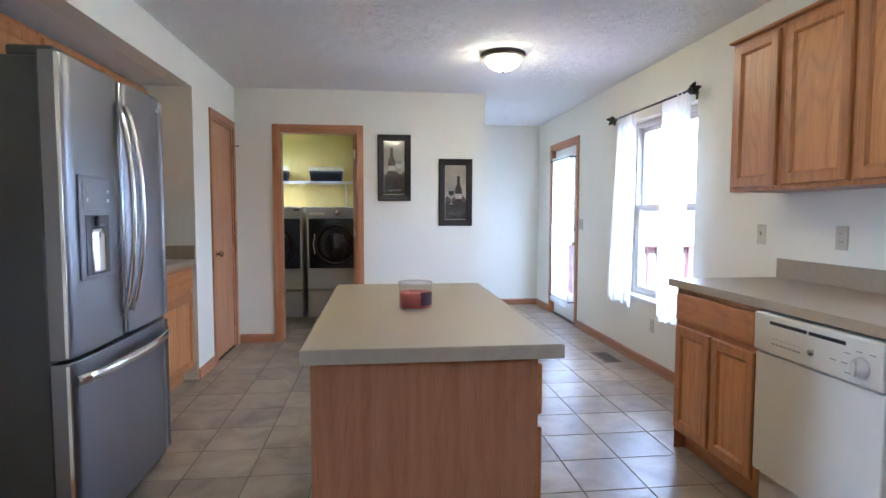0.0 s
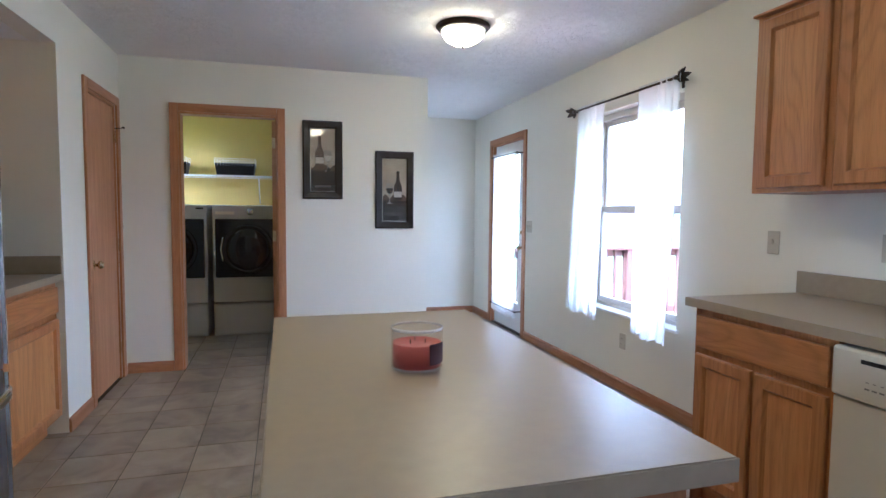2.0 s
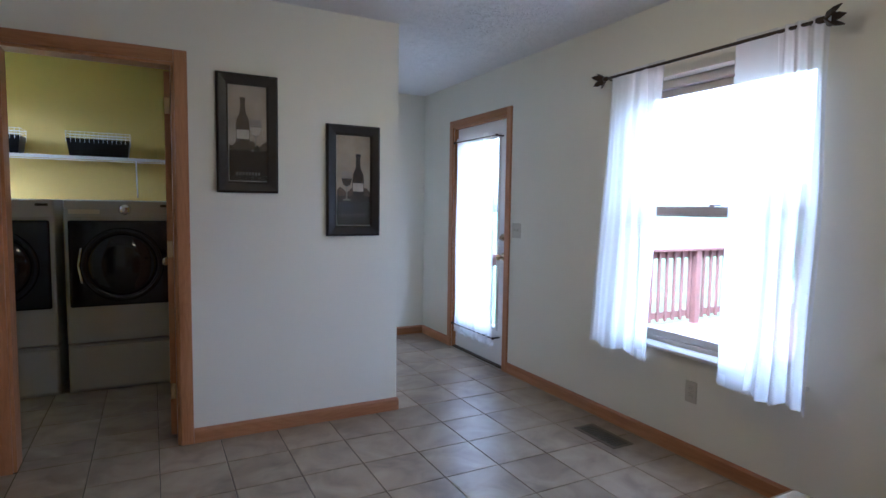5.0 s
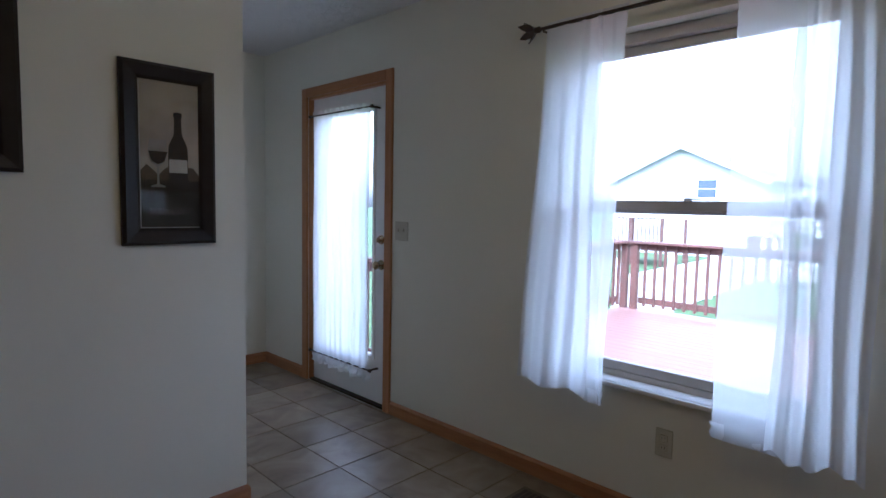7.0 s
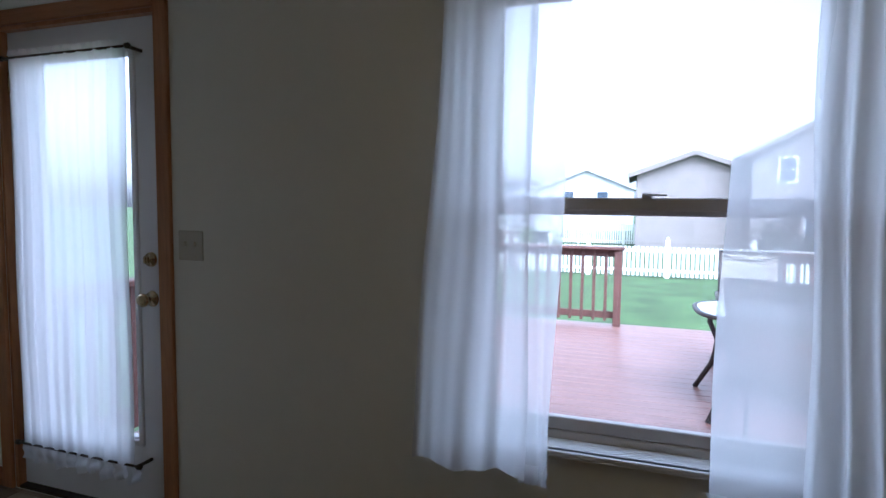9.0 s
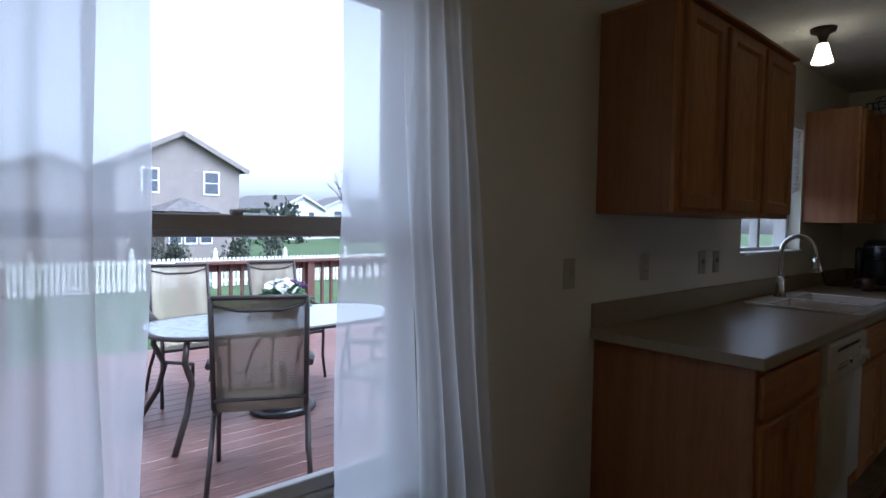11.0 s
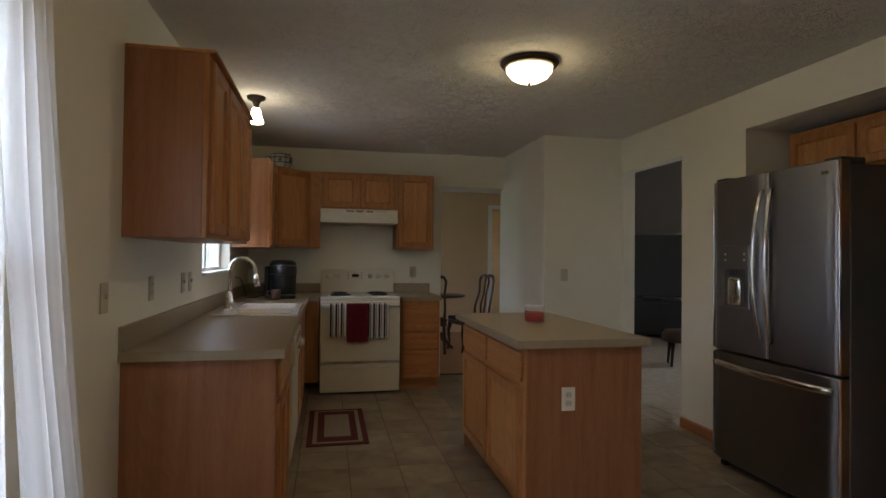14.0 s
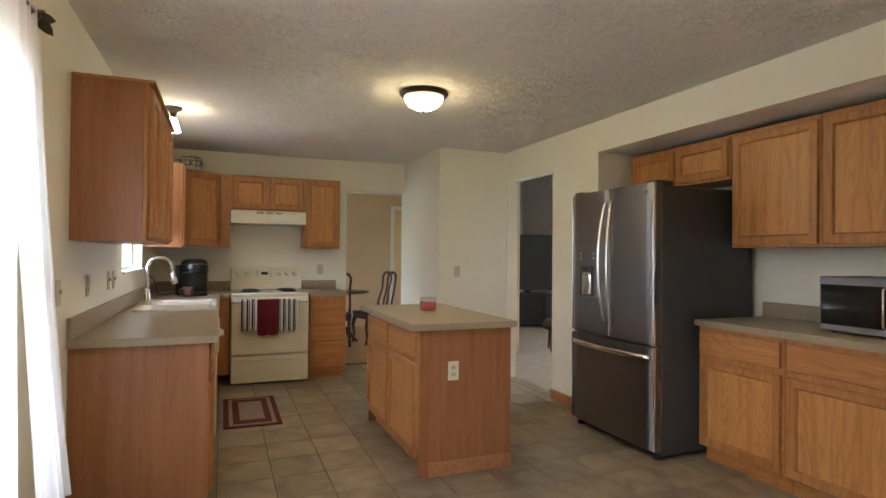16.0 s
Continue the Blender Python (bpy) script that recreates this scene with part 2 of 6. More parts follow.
WALL = surface("cream_wall_paint", (0.80, 0.775, 0.67), 0.75, vary=0.015, scale=1.5, grain=0.10, gscale=120)
YELLOW = surface("yellow_wall_paint", (0.66, 0.49, 0.13), 0.75, vary=0.03, scale=1.5, grain=0.08, gscale=120)
TAN = surface("tan_wall_paint", (0.64, 0.465, 0.27), 0.75, vary=0.03, scale=1.5, grain=0.08, gscale=120)
CEIL = ceiling_mat()
TILE = tile_mat()
GROUT = surface("dark_grout", (0.065, 0.055, 0.047), 0.9, vary=0.2, scale=20, grain=0.3)
HONEY = (1.10, 0.995, 0.78)
OAK_PANEL = oak("pale_oak_panel", 'z', 1.2, (1.06, 1.02, 0.82), 0.80)
OAK_V, OAK_X, OAK_Y = oak("oak_vertical_grain", 'z', 0.93, HONEY), oak("oak_grain_along_x", 'x', 1.0, HONEY), oak("oak_grain_along_y", 'y', 1.0, HONEY)
VENEER = oak("pinkish_oak_veneer", 'z', 0.76, (1.03, 0.91, 0.97), 0.92)
PALE = (0.98, 0.96, 1.12)
TRIM_V, TRIM_X, TRIM_Y = oak("oak_trim_vertical", 'z', 1.08, PALE, 0.9), oak("oak_trim_along_x", 'x', 1.0, PALE, 0.9), oak("oak_trim_along_y", 'y', 1.0, PALE, 0.9)
LAMINATE = surface("taupe_laminate", (0.33, 0.266, 0.178), 0.34, vary=0.05, scale=30, grain=0.03, gscale=400)
STEEL = surface("slate_stainless_steel", (0.24, 0.232, 0.242), 0.34, metal=1.0, vary=0.03, scale=1.5, rvar=0.01)
STEEL_DARK = surface("dark_grey_cabinet_paint", (0.055, 0.055, 0.058), 0.45, vary=0.06, grain=0.1, gscale=500)
CHROME = surface("polished_chrome", (0.75, 0.75, 0.74), 0.12, metal=1.0, vary=0.02)
BRASS = surface("antique_brass", (0.60, 0.47, 0.28), 0.22, metal=1.0, vary=0.05)
BRONZE = surface("oil_rubbed_bronze", (0.06, 0.045, 0.035), 0.4, metal=0.6, vary=0.15)
BLACK = surface("black_plastic", (0.012, 0.012, 0.013), 0.3, vary=0.1)
BLACKGLOSS = surface("black_glass_panel", (0.008, 0.008, 0.009), 0.06, vary=0.05)
WHITE = surface("white_enamel", (0.80, 0.78, 0.72), 0.25, vary=0.02)
BISQUE = surface("bisque_plastic", (0.70, 0.64, 0.50), 0.4, vary=0.03)
PLATE = surface("almond_wall_plate", (0.54, 0.50, 0.40), 0.4, vary=0.03)
WHITEPAINT = surface("white_door_paint", (0.80, 0.79, 0.77), 0.45, vary=0.02, grain=0.05)
VINYL = surface("grey_beige_window_vinyl", (0.62, 0.58, 0.54), 0.5, vary=0.04)
VINYLWHITE = surface("white_sill_paint", (0.82, 0.82, 0.80), 0.4, vary=0.02)
GLASS = glass_mat("window_glass")
SHEER = sheer("white_sheer_voile", 0.64)
SHEER_DENSE = sheer("gathered_white_voile", 0.80)
DOOR_WOOD = oak("flush_oak_door", 'z', 1.22, (0.98, 1.0, 1.2), 0.93)

# ---- structure ----
XW, XL, YR, YP = 2.15, -1.38, -0.94, 5.415      # window wall, left wall, range wall, picture wall
XC, YE, H = 1.03, 7.36, 2.44                    # end of the picture wall, hall end wall, ceiling
AB, AY0, AY1, AZ = -2.02, 1.87, 4.21, 2.183      # cabinet alcove: back, ends, height
WIN = (3.525, 4.61, 0.54, 2.04)                  # big window: along y, then z
SWIN = (0.16, 1.20, 1.165, 2.05)                # window over the sink
BD = (5.845, 6.73, 0.0, 2.047)                  # back door
LD = (-0.974, -0.231, 0.0, 2.045)               # laundry doorway
CD = (4.66, 5.31, 0.0, 2.045)                   # closet door
LO = (0.30, 1.19, 0.0, 2.124)                    # opening to the living room
DO = (-0.60, 0.12, 0.0, 2.085)                  # opening to the dining room
CX, CY = -0.60, 0.27                            # corner of the boxed-out wall
LYB = 7.50                                      # laundry back wall

structure("floor", bm_box(-2.15, 2.31, -1.04, 7.7, -0.14, -0.005), GROUT, "dark grout bed under ceramic kitchen floor tiles", "floor")
structure("ceiling", bm_box(-2.2, 2.31, -4.4, 7.7, H, H + 0.15), CEIL, "white ceiling with stamped crow's-foot texture", "ceiling")
# The first hole is an added, unseen light opening into the dining room.
structure("wall_window", wall_boxes('x', XW, XW + 0.16, -4.4, 7.7, -0.14, H, ((-3.6, -2.6, 0.8, 1.85), WIN, SWIN, BD)), WALL, "cream painted wall with window and back door", "wall")
structure("wall_range", wall_boxes('y', YR - 0.12, YR, CX, XW, 0, H, ((CX, DO[1], 0, DO[3]),)), WALL, "cream painted wall behind the kitchen range", "wall")
structure("wall_pictures", wall_boxes('y', YP, YP + 0.12, XL, XC, 0, H, (LD,)), WALL, "cream painted wall with two framed pictures", "wall")
structure("wall_left", wall_boxes('x', XL - 0.12, XL, CY - 0.12, YP + 0.12, 0, H, (LO, (AY0, AY1, 0, AZ), CD)), WALL, "cream painted wall with cabinet alcove and closet", "wall")
bm = bm_box(CX - 0.12, CX, YR - 0.12, CY - 0.12, 0, H)
bm_box(XL, CX, CY - 0.12, CY, 0, H, bm=bm)
structure("wall_box", bm, WALL, "cream painted boxed-out wall corner", "wall")
bm = bm_box(AB - 0.1, AB, AY0 - 0.1, AY1 + 0.1, 0, H)
bm_box(AB, XL - 0.12, AY0 - 0.1, AY0, 0, H, bm=bm)
bm_box(AB, XL - 0.12, AY1, AY1 + 0.1, 0, H, bm=bm)
structure("wall_alcove", bm, WALL, "cream painted walls inside the cabinet alcove", "wall")
structure("ceiling_alcove", bm_box(AB, XL - 0.12, AY0, AY1, AZ, AZ + 0.1), CEIL, "textured soffit underside over the cabinets", "soffit")
structure("wall_hall_end", bm_box(XC, XW, YE, YE + 0.12, 0, H), WALL, "cream painted wall closing the back hall", "wall")
structure("wall_hall_side", bm_box(XC - 0.12, XC, YP + 0.12, YE, 0, H), WALL, "cream painted wall beside the back hall", "wall")
# laundry room
structure("wall_laundry_back", bm_box(-2.1, XC - 0.12, LYB, LYB + 0.1, 0, H), YELLOW, "yellow painted laundry room back wall", "wall")
# The hole is added out of view so that sky light brightens the laundry.
structure("wall_laundry_side", wall_boxes('x', -2.1, -2.0, YP + 0.12, LYB, 0, H, ((6.55, 7.35, 1.60, 2.15),)), YELLOW, "yellow painted laundry room side wall", "wall")
structure("wall_laundry_partition", bm_box(XC - 0.16, XC - 0.124, YP + 0.12, LYB, 0, H), YELLOW, "yellow painted laundry room partition wall", "wall")
# closet behind its door
structure("wall_closet", bm_box(XL - 0.7, XL - 0.6, AY1 + 0.1, YP + 0.12, 0, H), WALL, "plain painted closet back wall", "wall")

# dining room and living room beyond the openings
structure("floor_dining", bm_box(-2.2, 2.15, -4.4, -1.04, -0.14, 0.0), oak("cherry_floor_boards", 'x', 0.75), "reddish brown wooden dining room floor", "floor")
structure("wall_dining_back", wall_boxes('y', -4.5, -4.4, -2.2, 2.15, 0, H, ((-2.15, -1.50, 0, 2.16),)), TAN, "tan painted dining room wall with doorway", "wall")
structure("wall_entry_back", bm_box(-2.3, -0.9, -6.1, -6.0, 0, H), TAN, "tan painted entry hall wall", "wall")
# An unseen, made-up hole brings daylight into the entry hall.
structure("wall_entry_side", wall_boxes('x', -1.0, -0.9, -6.0, -4.5, 0, H, ((-5.6, -5.1, 0.9, 1.9),)), TAN, "tan painted entry hall side wall", "wall")
structure("floor_entry", bm_box(-2.3, -0.9, -6.0, -4.4, -0.14, -0.002), GROUT, "dark entry hall floor", "floor")
structure("ceiling_entry", bm_box(-2.3, -0.9, -6.0, -4.5, H, H + 0.1), CEIL, "white textured entry hall ceiling", "ceiling")
bm = bm_box(-1.50, -1.43, -4.402, -4.382, 0, 2.23, 0.003)
bm_box(-2.19, -1.501, -4.402, -4.382, 2.161, 2.23, 0.003, bm=bm)
structure("trim_entry", bm, WHITEPAINT, "white painted casing of the hall doorway", "door trim")
structure("wall_dining_side", wall_boxes('x', -2.3, -2.2, -4.4, YR - 0.12, 0, H, ((-2.6, -1.5, 0, 2.1),)), TAN, "tan painted dining room side wall with doorway", "wall")
CARPET = surface("beige_carpet", (0.30, 0.235, 0.165), 0.95, vary=0.15, scale=12, grain=0.8, gscale=300)
GREYWALL = surface("pale_grey_paint", (0.70, 0.645, 0.60), 0.8, vary=0.02, scale=2, grain=0.08, gscale=120)
structure("floor_living", bm_box(-5.2, XL - 0.12, -6.0, 1.7, -0.14, 0.0), CARPET, "beige carpet in the living room", "floor")
# No window is known here; the hole is added to let daylight in.
structure("wall_living_west", wall_boxes('x', -5.3, -5.2, -6.0, 1.7, 0, 3.2, ((-0.85, 0.25, 0.9, 1.85),)), GREYWALL, "pale grey living room wall with added light opening", "wall")
structure("wall_living_north", bm_box(-5.2, AB - 0.1, 1.7, 1.8, 0, 3.2), GREYWALL, "pale grey living room wall", "wall")
structure("wall_living_south", bm_box(-5.2, -2.3, -6.1, -6.0, 0, 3.2), GREYWALL, "pale grey living room wall", "wall")
structure("wall_living_east", bm_box(-2.4, -2.3, -6.0, -4.5, 0, 3.2), GREYWALL, "pale grey living room wall", "wall")
structure("ceiling_living", bm_box(-5.3, XL - 0.12, -6.1, 1.8, 3.2, 3.3), CEIL, "white textured living room ceiling", "ceiling")
bm = bm_box(-2.2, XL - 0.12, YR - 0.12, CY - 0.12, H, 3.2)
bm_box(-2.3, -2.2, -6.0, 1.7, H, 3.2, bm=bm)
structure("wall_living_upper", bm, GREYWALL, "pale grey upper wall of the living room", "wall")


# ---- trim ----
def casing(name, axis, p, a0, a1, z1, side, label):
    """Oak door casing on the face at p, round an opening from a0 to a1 up to z1."""
    t = thing(name, pose(0, 0, 0), label, "door trim")
    t["kind"] = "structure"
    w, d = 0.06, 0.017
    lo, hi = (p, p + d) if side > 0 else (p - d, p)

    def bar(b0, b1, c0, c1, m, nm):
        if axis == 'y':
            bm = bm_box(b0, b1, lo, hi, c0, c1, 0.004, 2)
        else:
            bm = bm_box(lo, hi, b0, b1, c0, c1, 0.004, 2)
        part(nm, bm, m, t)
    bar(a0 - w, a0 + 0.004, 0, z1 + w, TRIM_V, "side_casing")
    bar(a1 - 0.004, a1 + w, 0, z1 + w, TRIM_V, "side_casing")
    bar(a0 + 0.0045, a1 - 0.0045, z1 - 0.004, z1 + w, TRIM_X if axis == 'y' else TRIM_Y, "head_casing")
    return t


def jamb(name, axis, p0, p1, a0, a1, z1, label, m=None):
    t = thing(name, pose(0, 0, 0), label, "door frame")
    t["kind"] = "structure"
    d = 0.018

    def bar(b0, b1, c0, c1, nm):
        if axis == 'y':
            bm = bm_box(b0, b1, p0, p1, c0, c1, 0.002)
        else:
            bm = bm_box(p0, p1, b0, b1, c0, c1, 0.002)
        part(nm, bm, m or TRIM_V, t)
    bar(a0 + 0.0005, a0 + d, 0, z1 - 0.0005, "jamb")
    bar(a1 - d, a1 - 0.0005, 0, z1 - 0.0005, "jamb")
    bar(a0 + d, a1 - d, z1 - d, z1 - 0.0005, "jamb")


casing("door_trim_laundry", 'y', YP, LD[0], LD[1], LD[3], -1, "golden oak casing around the laundry doorway")
jamb("door_frame_laundry", 'y', YP + 0.001, YP + 0.125, LD[0], LD[1], LD[3], "golden oak jamb of the laundry doorway")
casing("door_trim_closet", 'x', XL, CD[0], CD[1], CD[3], 1, "golden oak casing around the closet door")
jamb("door_frame_closet", 'x', XL - 0.11, XL - 0.001, CD[0], CD[1], CD[3], "golden oak jamb of the closet door")
casing("door_trim_back", 'x', XW, BD[0], BD[1], BD[3], -1, "golden oak casing around the back door")
jamb("door_frame_back", 'x', XW + 0.001, XW + 0.15, BD[0], BD[1], BD[3], "golden oak jamb of the back door")


def baseboard(name, axis, p, a0, a1, side, h=0.082):
    """Oak baseboard with an eased top edge."""
    d = 0.013
    prof = [(0, 0), (d, 0), (d, h - 0.016), (d * 0.55, h - 0.004), (d * 0.3, h), (0, h)]
    bm = bmesh.new()
    ends = []
    for a in (a0, a1):
        ends.append([bm.verts.new((p + side * u, a, v) if axis == 'x' else (a, p + side * u, v)) for u, v in prof])
    n = len(prof)
    for i in range(n):
        bm.faces.new((ends[0][i], ends[0][(i + 1) % n], ends[1][(i + 1) % n], ends[1][i]))
    bm.faces.new(ends[0])
    bm.faces.new(ends[1][::-1])
    bmesh.ops.recalc_face_normals(bm, faces=bm.faces[:])
    structure(name, bm, TRIM_Y if axis == 'x' else TRIM_X, "golden oak baseboard along the wall foot", "baseboard")


CAS = 0.061
baseboard("baseboard_window", 'x', XW, 2.66, BD[0] - CAS, -1)
baseboard("baseboard_hall", 'x', XW, BD[1] + CAS, YE, -1)
baseboard("baseboard_hall_end", 'y', YE, XC, XW - 0.014, -1)
baseboard("baseboard_pictures", 'y', YP, LD[1] + CAS, XC, -1)
baseboard("baseboard_corner", 'x', XC, YP - 0.013, YE - 0.014, 1)
baseboard("baseboard_laundry", 'y', YP, XL + 0.014, LD[0] - CAS, -1)
baseboard("baseboard_left", 'x', XL, AY1, CD[0] - CAS, 1)
baseboard("baseboard_left_end", 'x', XL, CD[1] + CAS, YP - 0.014, 1)
baseboard("baseboard_opening", 'x', XL, LO[1], AY0, 1)
baseboard("baseboard_box", 'y', CY, XL, CX, 1)
baseboard("baseboard_box_side", 'x', CX, YR, CY + 0.013, 1)


# ---- doors and windows ----
def door_knob(parent, m, metal=None):
    """Rose, neck and round knob along local -y, as one sub-part."""
    bm = bm_lathe([(0, 0.065), (0.018, 0.063), (0.027, 0.05), (0.026, 0.04), (0.014, 0.03), (0.010, 0.022), (0.012, 0.008), (0.031, 0.006), (0.033, 0.0)], 20, bmesh.new(), m @ pose(0, 0, 0, 90))
    return part("door_knob", bm, metal or BRASS, parent, "round polished brass knob")


def hinge(parent, m):
    bm = bm_box(-0.018, 0.018, -0.003, 0.0, -0.045, 0.045, 0.001)
    merge(bm, bm_lathe([(0, -0.047), (0.006, -0.046), (0.006, 0.046), (0, 0.047)], 8), pose(0.016, -0.005, 0))
    own = bmesh.new()
    merge(own, bm, m)
    return part("hinge", own, BRASS, parent, "small brass hinge")


# closet door: flush oak slab, closed
closet = thing("closet_door", pose(XL - 0.012, (CD[0] + CD[1]) / 2, 0.012), "closed flush golden oak closet door in the wall", "door")
cw = (CD[1] - CD[0]) / 2 - 0.02
slab = part("slab", bm_box(-0.035, 0.0, -cw, cw, 0, 2.01, 0.002), DOOR_WOOD, closet)
door_knob(closet, pose(0.0, -cw + 0.065, 0.90, 0, 0, 90))
for z in (0.22, 1.0, 1.80):
    hinge(closet, pose(0.004, cw + 0.006, z, 0, 0, 90))
bm = bm_tube([(0.006, cw + 0.01, 1.86), (0.05, cw + 0.012, 1.865), (0.075, cw - 0.01, 1.865)], 0.004, 6)
bm_box(0.07, 0.08, cw - 0.03, cw + 0.0, 1.858, 1.872, 0.002, bm=bm)
part("door_stop", bm, BRONZE, closet, "bent metal hinge-pin door stop")

# laundry door: opened into the laundry room
lt = thing("laundry_door", pose(LD[1] - 0.03, YP + 0.14, 0.012, 0, 0, 86), "open flush oak laundry door swung inward", "door")
part("slab", bm_box(0.0, 0.73, -0.0175, 0.0175, 0, 2.01, 0.002), DOOR_WOOD, lt)
door_knob(lt, pose(0.665, 0.0175, 0.92, 0, 0, 180))
door_knob(lt, pose(0.665, -0.0175, 0.92))
for z in (0.25, 1.05, 1.83):
    hinge(lt, pose(0.002, 0.0, z, 0, 0, -90))

# back door: white full-lite door with glass, sheer panel on two rods
bd = thing("back_door", pose(XW + 0.035, (BD[0] + BD[1]) / 2, 0.015), "closed white full-glass back door with sheer panel", "door")
bw = (BD[1] - BD[0]) / 2 - 0.02
gl = 0.27                                       # half width of the glass
bm = wall_boxes('x', 0.0, 0.045, -bw, bw, 0, 2.02, ((-gl, gl, 0.30, 1.88),))
part("door_leaf", bm, WHITEPAINT, bd)
bm = bmesh.new()
for y0, y1, z0, z1 in ((-gl - 0.025, -gl, 0.275, 1.905), (gl, gl + 0.025, 0.275, 1.905), (-gl, gl, 0.275, 0.30), (-gl, gl, 1.88, 1.905)):
    bm_box(-0.012, 0.02, y0, y1, z0, z1, 0.004, bm=bm)
part("glass_stop", bm, WHITEPAINT, bd)
pane = part("pane", bm_box(0.018, 0.024, -gl, gl, 0.30, 1.88), GLASS, bd)
pane.visible_shadow = False
door_knob(bd, pose(0.0, -bw + 0.07, 0.90, 0, 0, -90))
dead = bm_lathe([(0, 0.02), (0.012, 0.02), (0.013, 0.012), (0.028, 0.010), (0.030, 0)], 20, bmesh.new(), pose(0.0, -bw + 0.07, 1.06, 0, -90, 0))
bm_box(-0.036, -0.018, -bw + 0.062, -bw + 0.078, 1.045, 1.075, 0.003, bm=dead)
part("deadbolt", dead, BRASS, bd, "brass thumb-turn deadbolt")
for z in (0.25, 1.05, 1.80):
    hinge(bd, pose(-0.002, bw + 0.004, z, 0, 0, -90))
for i, z in enumerate((1.895, 0.245)):
    rod = thing("curtain_rod", pose(XW - 0.045, (BD[0] + BD[1]) / 2, z), "thin dark metal sash rod on the back door", "curtain rod", "sash rods on the back door")
    part("rod", bm_tube([(0, -gl - 0.07, 0), (0, gl + 0.07, 0)], 0.005, 8), BRONZE, rod)
    for s in (-1, 1):
        bm = bm_lathe([(0, 0.012), (0.011, 0.008), (0.011, -0.008), (0, -0.012)], 10, bmesh.new(), pose(0, s * (gl + 0.075), 0, 90))
        bm_box(0.0, 0.075, s * (gl + 0.065) - 0.005, s * (gl + 0.065) + 0.005, -0.006, 0.006, 0.001, bm=bm)
        part("bracket", bm, BRONZE, rod)


def cloth(y0, y1, z0, z1, folds, amp, flare=(0.0, 0.0), seed=0, hem=0.0, rise=0.0, nz=26, lean=0.0):
    """A hanging sheet along y with soft vertical folds that open towards the hem."""
    rnd = random.Random(seed)
    ph = [rnd.uniform(0, 6.28) for _ in range(5)]
    ny = max(24, int(folds * 14))
    bm = bmesh.new()
    grid = []
    for k in range(nz + 1):
        v = k / nz
        z = z1 + (z0 - z1) * v
        row = []
        for i in range(ny + 1):
            u = i / ny
            a = amp * (0.55 + 0.6 * v) * (0.7 + 0.3 * math.sin(3.1 * u + ph[0]))
            x = a * math.sin(2 * math.pi * folds * u + ph[1] + 1.3 * math.sin(4 * u + ph[2]) + 0.5 * math.sin(9 * u + ph[0]) + 0.25 * v)
            x += a * 0.25 * math.sin(2 * math.pi * folds * 2.3 * u + ph[3] + v)
            x -= lean * v ** 1.5
            y = y0 + (y1 - y0) * u + v * (flare[0] * (1 - u) + flare[1] * u) + 0.006 * math.sin(9 * v + ph[4] + 5 * u)
            zz = z + (rise * u + hem * math.sin(2 * math.pi * folds * 0.5 * u + ph[2])) * v
            row.append(bm.verts.new((x, y, zz)))
        grid.append(row)
    for a, b in zip(grid, grid[1:]):
        for i in range(ny):
            bm.faces.new((a[i], a[i + 1], b[i + 1], b[i])).smooth = True
    return bm


dc = thing("door_curtain", pose(XW - 0.045, (BD[0] + BD[1]) / 2, 0), "white sheer curtain gathered between two door rods", "curtain")
part("panel", cloth(-0.335, gl + 0.03, 0.245, 1.895, 9, 0.009, flare=(0.0, 0.01), seed=3), SHEER_DENSE, dc)
part("ruffle", cloth(-0.335, gl + 0.05, 0.175, 0.24, 10, 0.016, seed=4, hem=0.008, nz=6), SHEER_DENSE, dc)
part("top_ruffle", cloth(-0.325, gl + 0.03, 1.90, 1.925, 10, 0.010, seed=5, nz=3), SHEER_DENSE, dc)

# big double-hung window, set back in a plaster return
wy0, wy1, wz0, wz1 = WIN
win = thing("window_1", pose(XW + 0.075, 0, 0), "grey-beige vinyl double-hung window with plain panes", "window")
win["kind"] = "structure"
fw = 0.045


def ring(x0, x1, y0, y1, z0, z1, w, bev=0.003):
    bm = bmesh.new()
    bm_box(x0, x1, y0, y0 + w, z0, z1, bev, bm=bm)
    bm_box(x0, x1, y1 - w, y1, z0, z1, bev, bm=bm)
    bm_box(x0, x1, y0 + w - 0.001, y1 - w + 0.001, z0, z0 + w, bev, bm=bm)
    bm_box(x0, x1, y0 + w - 0.001, y1 - w + 0.001, z1 - w, z1, bev, bm=bm)
    return bm


MR = 1.30                                       # meeting rail
part("window_frame", ring(0.0, 0.08, wy0 + 0.002, wy1 - 0.002, wz0 + 0.002, wz1 - 0.002, fw), VINYL, win)
up = part("upper_sash", ring(0.040, 0.068, wy0 + fw + 0.002, wy1 - fw - 0.002, MR - 0.02, wz1 - fw - 0.003, 0.038), VINYL, win)
lowr = part("lower_sash", ring(0.006, 0.036, wy0 + fw + 0.002, wy1 - fw - 0.002, wz0 + fw + 0.003, MR + 0.035, 0.04), VINYL, win)
p1 = part("pane", bm_box(0.052, 0.056, wy0 + fw + 0.04, wy1 - fw - 0.04, MR + 0.018, wz1 - fw - 0.04), GLASS, up)
p2 = part("pane", bm_box(0.018, 0.022, wy0 + fw + 0.042, wy1 - fw - 0.042, wz0 + fw + 0.043, MR - 0.005), GLASS, lowr)
p1.visible_shadow = p2.visible_shadow = False
bm = bm_box(-0.006, 0.008, 0.035, 0.065, 0, 0.016, 0.003)
bm_box(-0.012, -0.004, -0.005, 0.055, 0.008, 0.014, 0.002, bm=bm)
